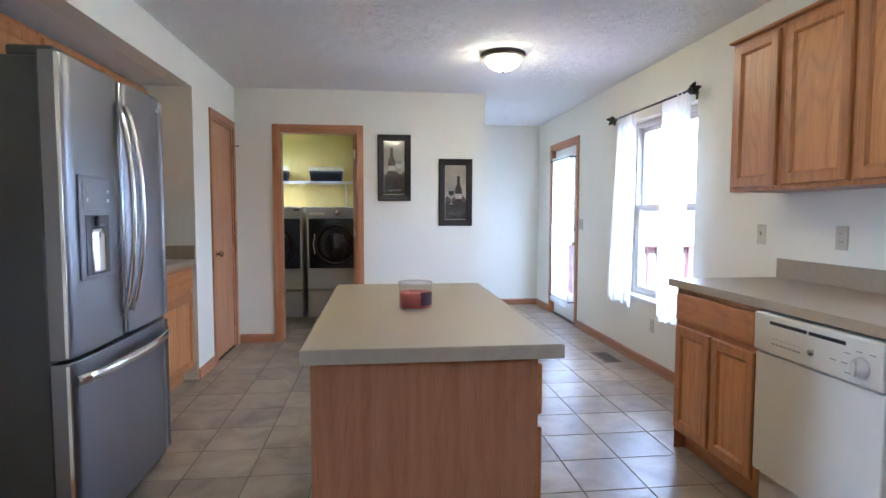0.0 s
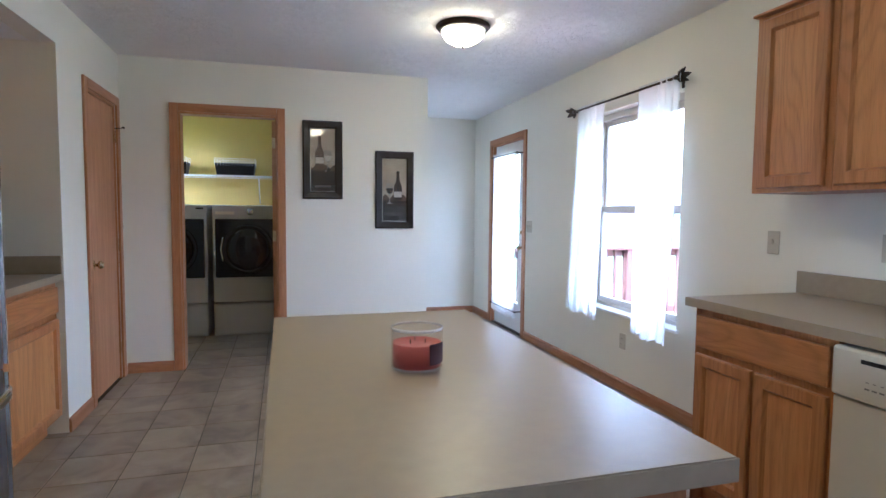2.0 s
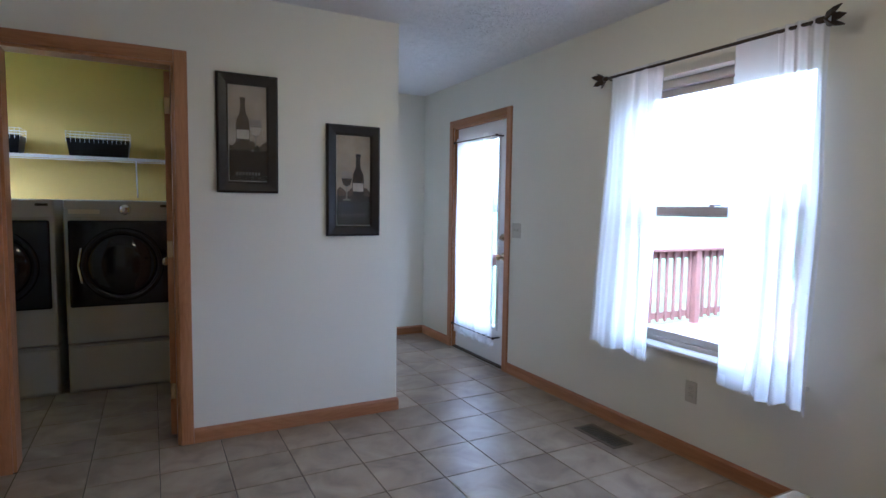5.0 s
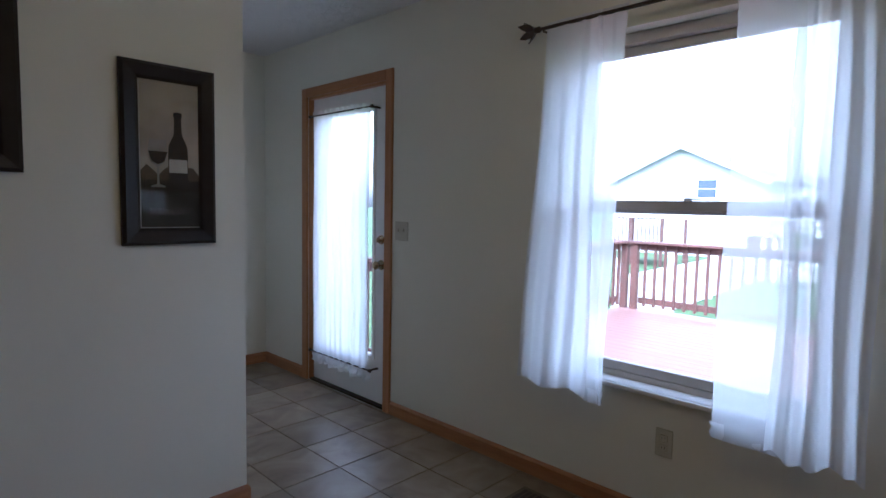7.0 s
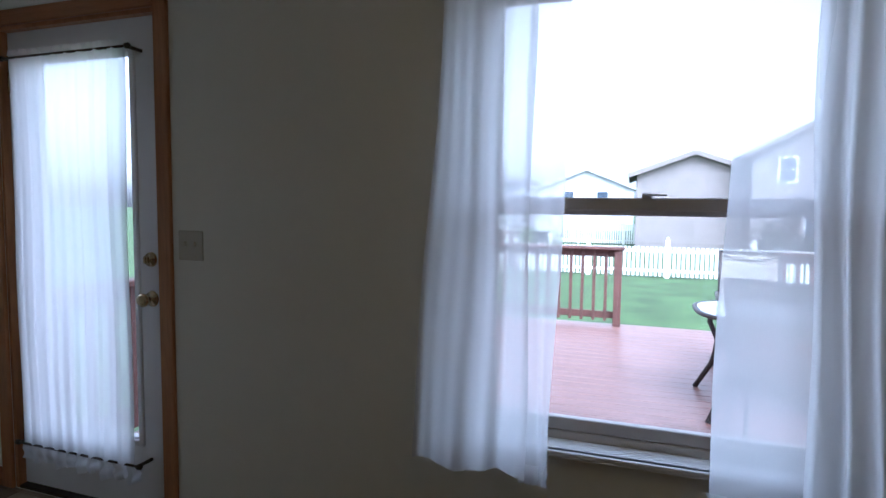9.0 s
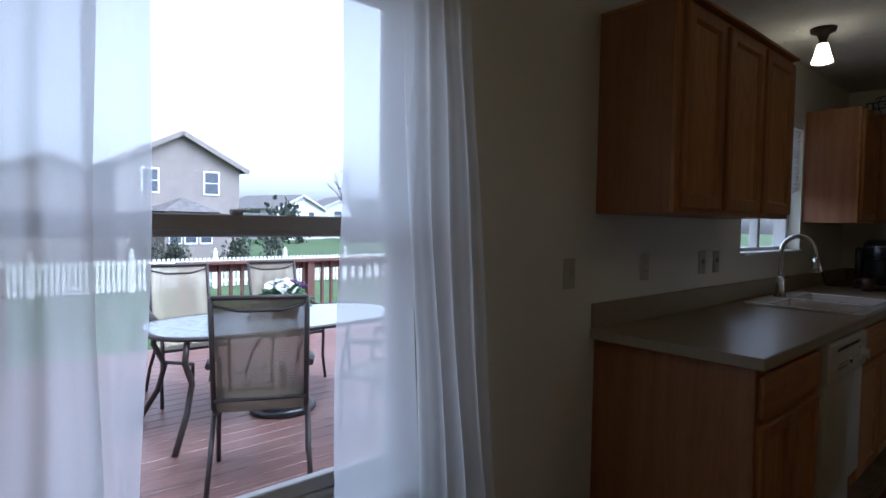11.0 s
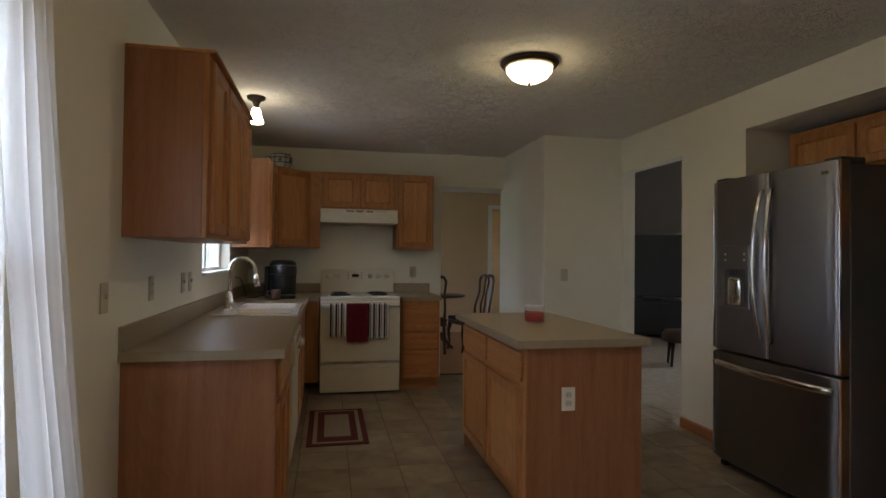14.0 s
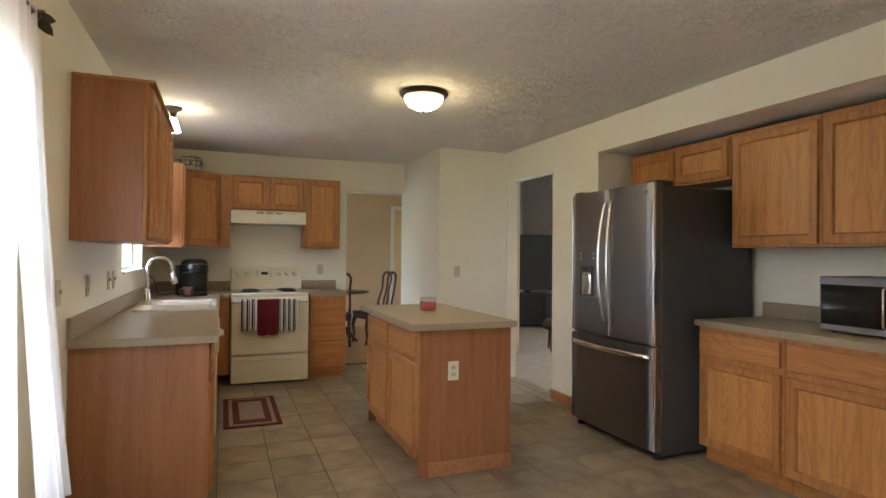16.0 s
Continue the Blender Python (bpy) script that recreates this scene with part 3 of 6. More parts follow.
own = bmesh.new()
merge(own, bm, pose(0.0, (wy0 + wy1) / 2 - 0.05, MR + 0.032))
part("sash_lock", own, VINYL, win)
bm = bm_box(-0.098, 0.0, wy0 + 0.001, wy1 - 0.001, wz0 + 0.001, wz0 + 0.022, 0.004, 2)
bm_box(-0.105, -0.074, wy0 - 0.03, wy1 + 0.03, wz0 + 0.001, wz0 + 0.022, 0.006, 2, bm=bm)
part("window_sill", bm, VINYLWHITE, win, "white painted window stool")

structure("threshold", bm_box(XW + 0.002, XW + 0.15, BD[0] + 0.02, BD[1] - 0.02, -0.005, 0.013, 0.003), BRONZE, "dark metal threshold under the back door", "threshold")

# window curtains on a rod with leaf finials
RZ, RX = 2.09, 2.07
rod = thing("curtain_rod", pose(RX, 0, RZ), "dark bronze curtain rod with leaf finials", "curtain rod")
part("rod", bm_tube([(0, 3.50, 0), (0, 4.71, 0)], 0.008, 10), BRONZE, rod)


def leaf(l, w):
    bm = bmesh.new()
    pts = [(0, 0, 0), (l * 0.35, w, 0.004), (l * 0.35, -w, 0.004), (l * 0.7, w * 0.7, 0.002), (l * 0.7, -w * 0.7, 0.002), (l, 0, -0.004)]
    up_ = [bm.verts.new((x, y, z + 0.003)) for x, y, z in pts]
    dn = [bm.verts.new((x, y, z - 0.003)) for x, y, z in pts]
    for q in ((0, 2, 1), (1, 2, 4, 3), (3, 4, 5)):
        bm.faces.new([up_[i] for i in q])
        bm.faces.new([dn[i] for i in q[::-1]])
    edge = (0, 2, 4, 5, 3, 1)
    for a, b in zip(edge, edge[1:] + edge[:1]):
        bm.faces.new((up_[b], up_[a], dn[a], dn[b]))
    return bm


for y, s in ((3.50, -1), (4.71, 1)):
    bm = bm_lathe([(0, -0.02), (0.014, -0.015), (0.014, 0.012), (0.009, 0.02), (0, 0.022)], 12, bmesh.new(), pose(0, y, 0, 90))
    for k, (a, e) in enumerate(((0, 15), (70, 25), (140, -10), (215, 30), (290, 0))):
        m = Matrix.Translation((0, y + s * 0.012, 0)) @ Matrix.Rotation(radians(90 * s), 4, 'Z') @ Matrix.Rotation(radians(a), 4, 'X') @ Matrix.Rotation(radians(-42 + e * 0.3), 4, 'Y')
        merge(bm, leaf(0.078, 0.019), m)
    part("finial", bm, BRONZE, rod, "dark metal leaf-cluster finial")
    bm = bm_tube([(0, y - s * 0.035, 0), (0, y - s * 0.035, -0.012), (XW - RX - 0.004, y - s * 0.035, -0.012)], 0.005, 6)
    bm_box(XW - RX - 0.006, XW - RX, y - s * 0.035 - 0.012, y - s * 0.035 + 0.012, -0.05, 0.02, 0.002, bm=bm)
    part("bracket", bm, BRONZE, rod)

cl = thing("window_curtain", pose(RX, 0, 0), "white sheer voile curtain gathered at the window", "curtain", "window curtains")
part("gathered_panel", cloth(4.385, 4.65, 0.50, RZ + 0.02, 3.0, 0.015, flare=(0.0, 0.10), lean=0.03, seed=11, hem=0.012), SHEER_DENSE, cl)
part("flat_panel", cloth(4.275, 4.40, 0.47, RZ + 0.02, 0.8, 0.008, flare=(0.045, 0.0), seed=12), SHEER, cl)
cr = thing("window_curtain", pose(RX, 0, 0), "white sheer voile curtain hanging in loose folds", "curtain", "window curtains")
part("gathered_panel", cloth(3.458, 3.69, 0.50, RZ + 0.02, 3.2, 0.020, flare=(-0.05, -0.01), lean=0.095, seed=15, hem=0.014), SHEER_DENSE, cr)
part("flat_panel", cloth(3.67, 3.865, 0.47, RZ + 0.02, 0.7, 0.010, flare=(-0.04, 0.02), seed=16), SHEER, cr)

for panel, y0, y1, z in ((cl, 4.32, 4.40, 0.47), (cr, 3.63, 3.885, 0.47)):
    part("hem", cloth(y0, y1, z, z + 0.06, 0.7, 0.009, seed=16, nz=3), SHEER_DENSE, panel, "doubled sewn hem")

# window over the sink: white vinyl with oak side trim and a raised blind
sy0, sy1, sz0, sz1 = SWIN
sw = thing("window_2", pose(XW + 0.075, 0, 0), "white vinyl sliding window above the kitchen sink", "window")
sw["kind"] = "structure"
part("window_frame", ring(0.0, 0.08, sy0 + 0.002, sy1 - 0.002, sz0 + 0.002, sz1 - 0.002, 0.04), VINYLWHITE, sw)
ym = (sy0 + sy1) / 2
part("mullion", bm_box(0.01, 0.06, ym - 0.022, ym + 0.022, sz0 + 0.04, sz1 - 0.04, 0.003), VINYLWHITE, sw)
for a, b in ((sy0 + 0.04, ym - 0.022), (ym + 0.022, sy1 - 0.04)):
    q = part("pane", bm_box(0.03, 0.034, a, b, sz0 + 0.04, sz1 - 0.04), GLASS, sw)
    q.visible_shadow = False
part("window_sill", bm_box(-0.10, 0.0, sy0 + 0.001, sy1 - 0.001, sz0 + 0.001, sz0 + 0.02, 0.004, 2), VINYLWHITE, sw, "white painted window stool")
bl = thing("window_blind", pose(XW + 0.03, (sy0 + sy1) / 2, 0), "white slatted blind partly lowered at sink window", "window blind")
part("head_rail", bm_box(-0.025, 0.025, -0.51, 0.51, sz1 - 0.045, sz1 - 0.002, 0.003), VINYLWHITE, bl)
slat = None
for k in range(19):
    z = sz1 - 0.07 - k * 0.022
    if slat is None:
        slat = part("slat", bm_box(-0.02, 0.02, -0.50, 0.50, -0.0012, 0.0012), VINYLWHITE, bl)
        slat.matrix_basis = pose(0, 0, z, 0, 25, 0)
    else:
        s2 = slat.copy()
        scene.collection.objects.link(s2)
        s2.matrix_basis = pose(0, 0, z, 0, 25, 0)


# ---- cabinets ----
def panel_door(name, x0, x1, z0, z1, parent, y=-0.001):
    """A frame door with a routed edge and a recessed panel; front towards local -y."""
    bm = bmesh.new()
    rings = []
    for ins, d in ((0, 0), (0, -0.013), (0.005, -0.019), (0.047, -0.019), (0.052, -0.013), (0.058, -0.005)):
        rings.append([bm.verts.new((px, y + d, pz)) for px, pz in ((x0 + ins, z0 + ins), (x1 - ins, z0 + ins), (x1 - ins, z1 - ins), (x0 + ins, z1 - ins))])
    for a, b in zip(rings, rings[1:]):
        for i in range(4):
            j = (i + 1) % 4
            bm.faces.new((a[i], a[j], b[j], b[i]))
    bm.faces.new(rings[0][::-1])
    bmesh.ops.recalc_face_normals(bm, faces=bm.faces[:])
    d = part(name, bm, OAK_V, parent)
    q = 0.057
    part("panel", bm_box(x0 + q, x1 - q, y - 0.0055, y - 0.002, z0 + q, z1 - q), OAK_PANEL, d)
    return d


def drawer_front(x0, x1, z0, z1, parent, y=-0.001):
    bm = bm_box(x0, x1, y - 0.019, y, z0, z1, 0.006, 2)
    return part("drawer_front", bm, OAK_X, parent)


def cabinet(name, m, w, d, h, doors, drawers, label, toe=0.0, group="", end_left=False, end_right=False):
    """A cabinet whose front looks to local -y, its left front corner at the origin; doors and drawers are
    (x0, x1, z0, z1) on the face."""
    t = thing(name, m, label, "cabinet", group)
    part("body", bm_box(0.001, w - 0.001, 0.0195, d, toe, h, 0.001), VENEER, t)
    bm = bm_box(0.0005, w - 0.0005, 0.0, 0.019, toe, h, 0.0015)
    part("face_frame", bm, OAK_V, t)
    if toe:
        part("toe_kick", bm_box(0.003, w - 0.003, 0.065, 0.08, 0.0, toe - 0.001), OAK_X, t)
    for x0, x1, z0, z1 in doors:
        panel_door("door", x0, x1, z0, z1, t)
    for x0, x1, z0, z1 in drawers:
        drawer_front(x0, x1, z0, z1, t)
    return t


TK = 0.10
G1, G2 = "oak base cabinets", "oak wall cabinets"
FX = XW - 0.60                                  # face of the base cabinets under the window wall
# window wall run, left end first
ca = cabinet("base_cabinet", pose(FX, 2.655, 0, 0, 0, -90), 0.655, 0.60, 0.876, ((0.02, 0.318, 0.125, 0.675), (0.337, 0.635, 0.125, 0.675)), ((0.02, 0.635, 0.705, 0.845),), "honey oak base cabinet with wide drawer and doors", TK, G1)
part("end_panel", bm_box(-0.0005, 0.0, 0.0, 0.598, 0.0, 0.875), VENEER, ca)
cabinet("sink_cabinet", pose(FX, 1.385, 0, 0, 0, -90), 0.90, 0.60, 0.876, ((0.02, 0.44, 0.125, 0.675), (0.46, 0.88, 0.125, 0.675)), ((0.02, 0.88, 0.705, 0.845),), "honey oak sink base cabinet with two doors", TK, G1)
cabinet("base_cabinet", pose(FX, 0.48, 0, 0, 0, -90), 0.80, 0.60, 0.876, ((0.02, 0.36, 0.125, 0.675),), ((0.02, 0.36, 0.705, 0.845),), "honey oak corner base cabinet below the worktop", TK, G1)
bm = bm_box(0, 0.13, 0.0, 0.6, TK, 0.876, 0.001)
fil = thing("corner_filler", pose(1.548, -0.335, 0, 0, 0, 180), "plain oak filler between corner cabinet and range", "cabinet")
part("panel", bm, OAK_V, fil)
cabinet("drawer_cabinet", pose(0.632, -0.335, 0, 0, 0, 180), 0.385, 0.60, 0.876, (), ((0.02, 0.365, 0.735, 0.845), (0.02, 0.365, 0.575, 0.72), (0.02, 0.365, 0.40, 0.56), (0.02, 0.365, 0.125, 0.385)), "honey oak base cabinet with four drawers", TK, G1)

UX = XW - 0.318
UW = 0.80                                       # wide wall cabinet beside the sink window
cabinet("wall_cabinet", pose(UX, 2.67, 1.372, 0, 0, -90), 0.381, 0.317, 0.762, ((0.04, 0.355, 0.02, 0.742),), (), "single-door honey oak wall cabinet", 0, G2)
cabinet("wall_cabinet", pose(UX, 2.288, 1.372, 0, 0, -90), UW, 0.317, 0.762, ((0.02, UW / 2 - 0.015, 0.02, 0.742), (UW / 2 + 0.015, UW - 0.02, 0.02, 0.742)), (), "double-door honey oak wall cabinet above the worktop", 0, G2)
crown = thing("cabinet_moulding", pose(UX, 2.288 - UW, 2.134), "thin oak moulding along the wall cabinet tops", "moulding")
part("strip", bm_box(-0.03, 0.317, 0.0, UW + 0.386, 0.0, 0.014, 0.005, 2), OAK_Y, crown)
cabinet("wall_cabinet", pose(UX, 0.13, 1.372, 0, 0, -90), 0.44, 0.317, 0.762, ((0.02, 0.42, 0.02, 0.742),), (), "honey oak wall cabinet beside the sink window", 0, G2)
# diagonal corner cabinet
dg = thing("corner_cabinet", pose(XW, YR, 1.385), "honey oak diagonal corner wall cabinet", "cabinet", G2)
bm = bmesh.new()
foot = [(-0.001, 0.001), (-0.001, 0.63), (-0.30, 0.63), (-0.63, 0.32), (-0.63, 0.001)]
lo = [bm.verts.new((x, y, 0.0)) for x, y in foot]
hi = [bm.verts.new((x, y, 0.762)) for x, y in foot]
bm.faces.new(lo)
bm.faces.new(hi[::-1])
for i in range(5):
    bm.faces.new((lo[i], hi[i], hi[(i + 1) % 5], lo[(i + 1) % 5]))
bmesh.ops.recalc_face_normals(bm, faces=bm.faces[:])
part("body", bm, OAK_V, dg)
ang = math.degrees(math.atan2(0.32 - 0.63, -0.63 + 0.30))
dl = math.hypot(0.33, 0.31)
door = panel_door("door", 0.03, dl - 0.03, 0.02, 0.742, dg)
door.matrix_basis = pose(-0.30, 0.63, 0, 0, 0, ang)
UY = YR + 0.335
cabinet("wall_cabinet", pose(1.42, UY, 1.775, 0, 0, 180), 0.76, 0.33, 0.374, ((0.02, 0.368, 0.02, 0.354), (0.392, 0.74, 0.02, 0.354)), (), "short honey oak cabinet above the range hood", 0, G2)
cabinet("wall_cabinet", pose(0.659, UY, 1.385, 0, 0, 180), 0.39, 0.33, 0.764, ((0.02, 0.37, 0.02, 0.744),), (), "narrow honey oak wall cabinet beside the hood", 0, G2)
fl2 = thing("cabinet_filler", pose(1.519, UY, 1.385, 0, 0, 180), "plain oak filler strip between wall cabinets", "cabinet")
part("strip", bm_box(0.0, 0.097, 0.0, 0.33, 0, 0.762, 0.001), OAK_V, fl2)

# alcove run
LX = -1.42
cabinet("base_cabinet", pose(LX, 2.885, 0, 0, 0, 90), 0.60, 0.595, 0.876, ((0.02, 0.58, 0.115, 0.665),), ((0.02, 0.58, 0.70, 0.845),), "honey oak base cabinet with one drawer and door", TK, G1)
cabinet("base_cabinet", pose(LX, 3.487, 0, 0, 0, 90), 0.715, 0.595, 0.876, ((0.02, 0.695, 0.115, 0.665),), ((0.02, 0.695, 0.70, 0.845),), "wide honey oak base cabinet with drawer above door", TK, G1)
VX = -1.69
cabinet("wall_cabinet", pose(VX, 2.90, 1.386, 0, 0, 90), 0.605, 0.325, 0.765, ((0.02, 0.59, 0.02, 0.735),), (), "honey oak wall cabinet under the soffit", 0, G2)
cabinet("wall_cabinet", pose(VX, 3.507, 1.386, 0, 0, 90), 0.695, 0.325, 0.765, ((0.02, 0.675, 0.02, 0.735),), (), "wide honey oak wall cabinet under the soffit", 0, G2)
cabinet("wall_cabinet", pose(VX, 1.905, 1.85, 0, 0, 90), 0.99, 0.325, 0.30, ((0.02, 0.485, 0.02, 0.27), (0.51, 0.97, 0.02, 0.27)), (), "short honey oak cabinet above the refrigerator", 0, G2)

# island
isl = cabinet("kitchen_island", pose(0.405, 1.335, 0, 0, 0, 90), 1.215, 0.60, 0.876, ((0.025, 0.59, 0.115, 0.665), (0.615, 1.18, 0.115, 0.665)), ((0.025, 0.59, 0.70, 0.845), (0.615, 1.18, 0.70, 0.845)), "honey oak kitchen island with drawers above doors", TK)
part("end_panel", bm_box(1.215, 1.221, 0.003, 0.602, 0.0, 0.875), VENEER, isl)
part("end_panel", bm_box(-0.006, 0.0, 0.003, 0.602, 0.0, 0.875), VENEER, isl)
part("back_panel", bm_box(-0.006, 1.221, 0.602, 0.608, 0.0, 0.875), VENEER, isl)
part("base_trim", bm_box(1.221, 1.233, 0.06, 0.612, 0.0, 0.085, 0.004, 2), TRIM_X, isl, "oak baseboard strip")


def worktop(name, pts, label, splash=(), bands=()):
    """A laminate slab from an outline of (x, y), with a square front edge and its upstands."""
    t = thing(name, pose(0, 0, 0.876), label, "worktop")
    bm = bmesh.new()
    lo = [bm.verts.new((x, y, 0.0)) for x, y in pts]
    hi = [bm.verts.new((x, y, 0.038)) for x, y in pts]
    bm.faces.new(lo[::-1])
    bm.faces.new(hi)
    n = len(pts)
    for i in range(n):
        bm.faces.new((lo[i], lo[(i + 1) % n], hi[(i + 1) % n], hi[i]))
    bmesh.ops.recalc_face_normals(bm, faces=bm.faces[:])
    bmesh.ops.bevel(bm, geom=[e for e in bm.edges if all(v.co.z > 0.03 for v in e.verts)], offset=0.003, segments=2, affect='EDGES')
    part("slab", bm, LAMINATE, t)
    for x0, x1, y0, y1 in bands:
        part("edge_band", bm_box(x0, x1, y0, y1, 0.0005, 0.0365, 0.0005), LAMINATE, t)
    for x0, x1, y0, y1 in splash:
        part("backsplash", bm_box(x0, x1, y0, y1, 0.0385, 0.14, 0.002), LAMINATE, t)
    return t


SK = (1.55, 2.04, 0.535, 1.345)                   # sink cut-out
wt = worktop("worktop", ((1.515, SK[3]), (1.515, 2.685), (XW - 0.001, 2.685), (XW - 0.001, SK[3])), "taupe laminate worktop with backsplash along window wall", ((XW - 0.02, XW - 0.001, YR + 0.021, 2.684),), ((1.5135, 1.5148, SK[3], 2.6865), (1.515, XW - 0.001, 2.6852, 2.6865)))
for pts in (((1.515, SK[2]), (1.515, SK[3] - 0.0005), (SK[0], SK[3] - 0.0005), (SK[0], SK[2])), ((SK[1], SK[2]), (SK[1], SK[3] - 0.0005), (XW - 0.001, SK[3] - 0.0005), (XW - 0.001, SK[2])), ((1.418, YR + 0.001), (1.418, -0.30), (1.515, -0.30), (1.515, SK[2] - 0.0005), (XW - 0.001, SK[2] - 0.0005), (XW - 0.001, YR + 0.001))):
    bm = bmesh.new()
    lo = [bm.verts.new((x, y, 0.0)) for x, y in pts]
    hi = [bm.verts.new((x, y, 0.038)) for x, y in pts]
    bm.faces.new(lo)
    bm.faces.new(hi)
    for i in range(len(pts)):
        bm.faces.new((lo[i], lo[(i + 1) % len(pts)], hi[(i + 1) % len(pts)], hi[i]))
    bmesh.ops.recalc_face_normals(bm, faces=bm.faces[:])
    part("slab", bm, LAMINATE, wt)
part("backsplash", bm_box(1.418, XW - 0.021, YR + 0.001, YR + 0.02, 0.0385, 0.14, 0.002), LAMINATE, wt)
worktop("worktop", ((0.235, YR + 0.001), (0.642, YR + 0.001), (0.642, -0.30), (0.235, -0.30)), "short taupe laminate worktop beside the range", ((0.245, 0.642, YR + 0.001, YR + 0.02),))
worktop("worktop", ((AB + 0.001, 2.875), (-1.385, 2.875), (-1.385, AY1 - 0.001), (AB + 0.001, AY1 - 0.001)), "taupe laminate worktop inside the alcove", ((AB + 0.001, AB + 0.02, 2.88, AY1 - 0.022), (AB + 0.001, XL - 0.005, AY1 - 0.02, AY1 - 0.001)))
worktop("island_worktop", ((-0.224, 1.292), (0.462, 1.292), (0.462, 2.600), (-0.224, 2.600)), "taupe laminate island worktop with square edge", (), ((-0.2255, 0.4635, 1.2905, 1.2918), (-0.2255, 0.4635, 2.6002, 2.6015), (-0.2255, -0.2242, 1.2922, 2.5998), (0.4622, 0.4635, 1.2922, 2.5998)))

# ---- refrigerator ----
fr = thing("refrigerator", pose(-1.16, 2.378, 0, 0, 0, 90) @ Matrix.Diagonal((0.995, 1, 1.012, 1)), "stainless french-door refrigerator with bottom freezer drawer", "refrigerator")
part("body", bm_box(-0.455, 0.455, 0.0, 0.80, 0.03, 1.765, 0.004), STEEL_DARK, fr, "dark grey cabinet sides")


def bowed(x0, x1, z0, z1, depth, bow, y=-0.002):
    """A door slab whose front swells gently, with rounded side edges."""
    bm = bmesh.new()
    n = 12
    cols = []
    for i in range(n + 1):
        u = i / n
        x = x0 + (x1 - x0) * u
        edge = min(u, 1 - u) * (x1 - x0)
        rnd_ = 0.014 * (1 - min(1, edge / 0.014)) ** 2 if edge < 0.014 else 0
        yy = y - depth - bow * math.sin(math.pi * u) + rnd_
        cols.append([bm.verts.new((x, yy, z)) for z in (z0, z0 + 0.006, z1 - 0.006, z1)])
    for a, b in zip(cols, cols[1:]):
        for k in range(3):
            bm.faces.new((a[k], b[k], b[k + 1], a[k + 1])).smooth = True
    bk = [[bm.verts.new((x, y, z)) for z in (z0, z1)] for x in (x0, x1)]
    bm.faces.new([c[3] for c in cols] + [bk[1][1], bk[0][1]])
    bm.faces.new([c[0] for c in cols][::-1] + [bk[0][0], bk[1][0]])
    bm.faces.new([bk[0][0], bk[0][1]] + [cols[0][k] for k in (3, 2, 1, 0)])
    bm.faces.new([bk[1][1], bk[1][0]] + [cols[-1][k] for k in (0, 1, 2, 3)])
    bm.faces.new((bk[0][0], bk[1][0], bk[1][1], bk[0][1]))
    bmesh.ops.recalc_face_normals(bm, faces=bm.faces[:])
    return bm


fd1 = part("door", bowed(-0.453, -0.003, 0.735, 1.785, 0.062, 0.004), STEEL, fr, "stainless steel door with water dispenser")
fd2 = part("door", bowed(0.003, 0.453, 0.735, 1.785, 0.062, 0.004), STEEL, fr)
fz = part("freezer_drawer", bowed(-0.453, 0.453, 0.06, 0.72, 0.062, 0.005), STEEL, fr)
for x in (-0.4525, -0.0045, 0.0045, 0.4525):
    part("edge_trim", bm_box(x - 0.003, x + 0.003, -0.0655, -0.052, 0.742, 1.778, 0.001), CHROME, fr, "bright polished door edge")
for x in (-0.4525, 0.4525):
    part("edge_trim", bm_box(x - 0.003, x + 0.003, -0.0655, -0.052, 0.066, 0.714, 0.001), CHROME, fr, "bright polished drawer edge")
part("base_grille", bm_box(-0.44, 0.44, 0.01, 0.05, 0.005, 0.055, 0.003), BLACK, fr)
for s in (-1, 1):
    part("foot", bm_box(s * 0.42 - 0.02, s * 0.42 + 0.02, -0.02, 0.04, 0.0, 0.03, 0.003), BLACK, fr)
    part("hinge_cover", bm_box(s * 0.40 - 0.05, s * 0.40 + 0.05, -0.05, 0.10, 1.7655, 1.80, 0.006), STEEL_DARK, fr)


def bar_handle(points, r, parent, flat=1.0):
    return part("handle", bm_tube(points, r, 10, flat=flat), CHROME, parent, "curved polished handle")


for s, d in ((-1, fd1), (1, fd2)):
    pts = []
    for k in range(17):
        v = k / 16
        z = 0.83 + 0.86 * v
        b = math.sin(math.pi * v)
        pts.append((s * (0.035 + 0.012 * b), -0.070 - 0.055 * b ** 0.7, z))
    bar_handle(pts, 0.012, d)
pts = [(-0.43 + 0.86 * k / 16, -0.072 - 0.05 * math.sin(math.pi * k / 16) ** 0.6, 0.655) for k in range(17)]
bar_handle(pts, 0.013, fz, flat=1.6)
# dispenser in the door nearer the range
bm = bm_box(-0.365, -0.13, -0.0755, -0.066, 1.00, 1.38, 0.004)
disp = part("dispenser", bm, STEEL, fd1, "steel dispenser panel")
part("dispenser_bay", bm_box(-0.335, -0.160, -0.078, -0.0757, 1.015, 1.235, 0.001), STEEL_DARK, fd1, "dark dispenser recess")
bm = bmesh.new()
merge(bm, bm_lathe([(0, 1.022), (0.052, 1.022), (0.055, 1.03), (0.055, 1.165), (0.044, 1.185), (0, 1.19)], 28), Matrix.Translation((-0.247, -0.080, 0)) @ Matrix.Diagonal((1, 0.16, 1, 1)))
part("dispenser_paddle", bm, CHROME, fd1, "rounded bright metal paddle")
bm = bm_box(-0.275, -0.22, -0.095, -0.0785, 1.195, 1.233, 0.004)
part("spout", bm, BLACK, fd1)
part("control_panel", bm_box(-0.35, -0.145, -0.078, -0.0757, 1.255, 1.365, 0.001), STEEL, fd1)
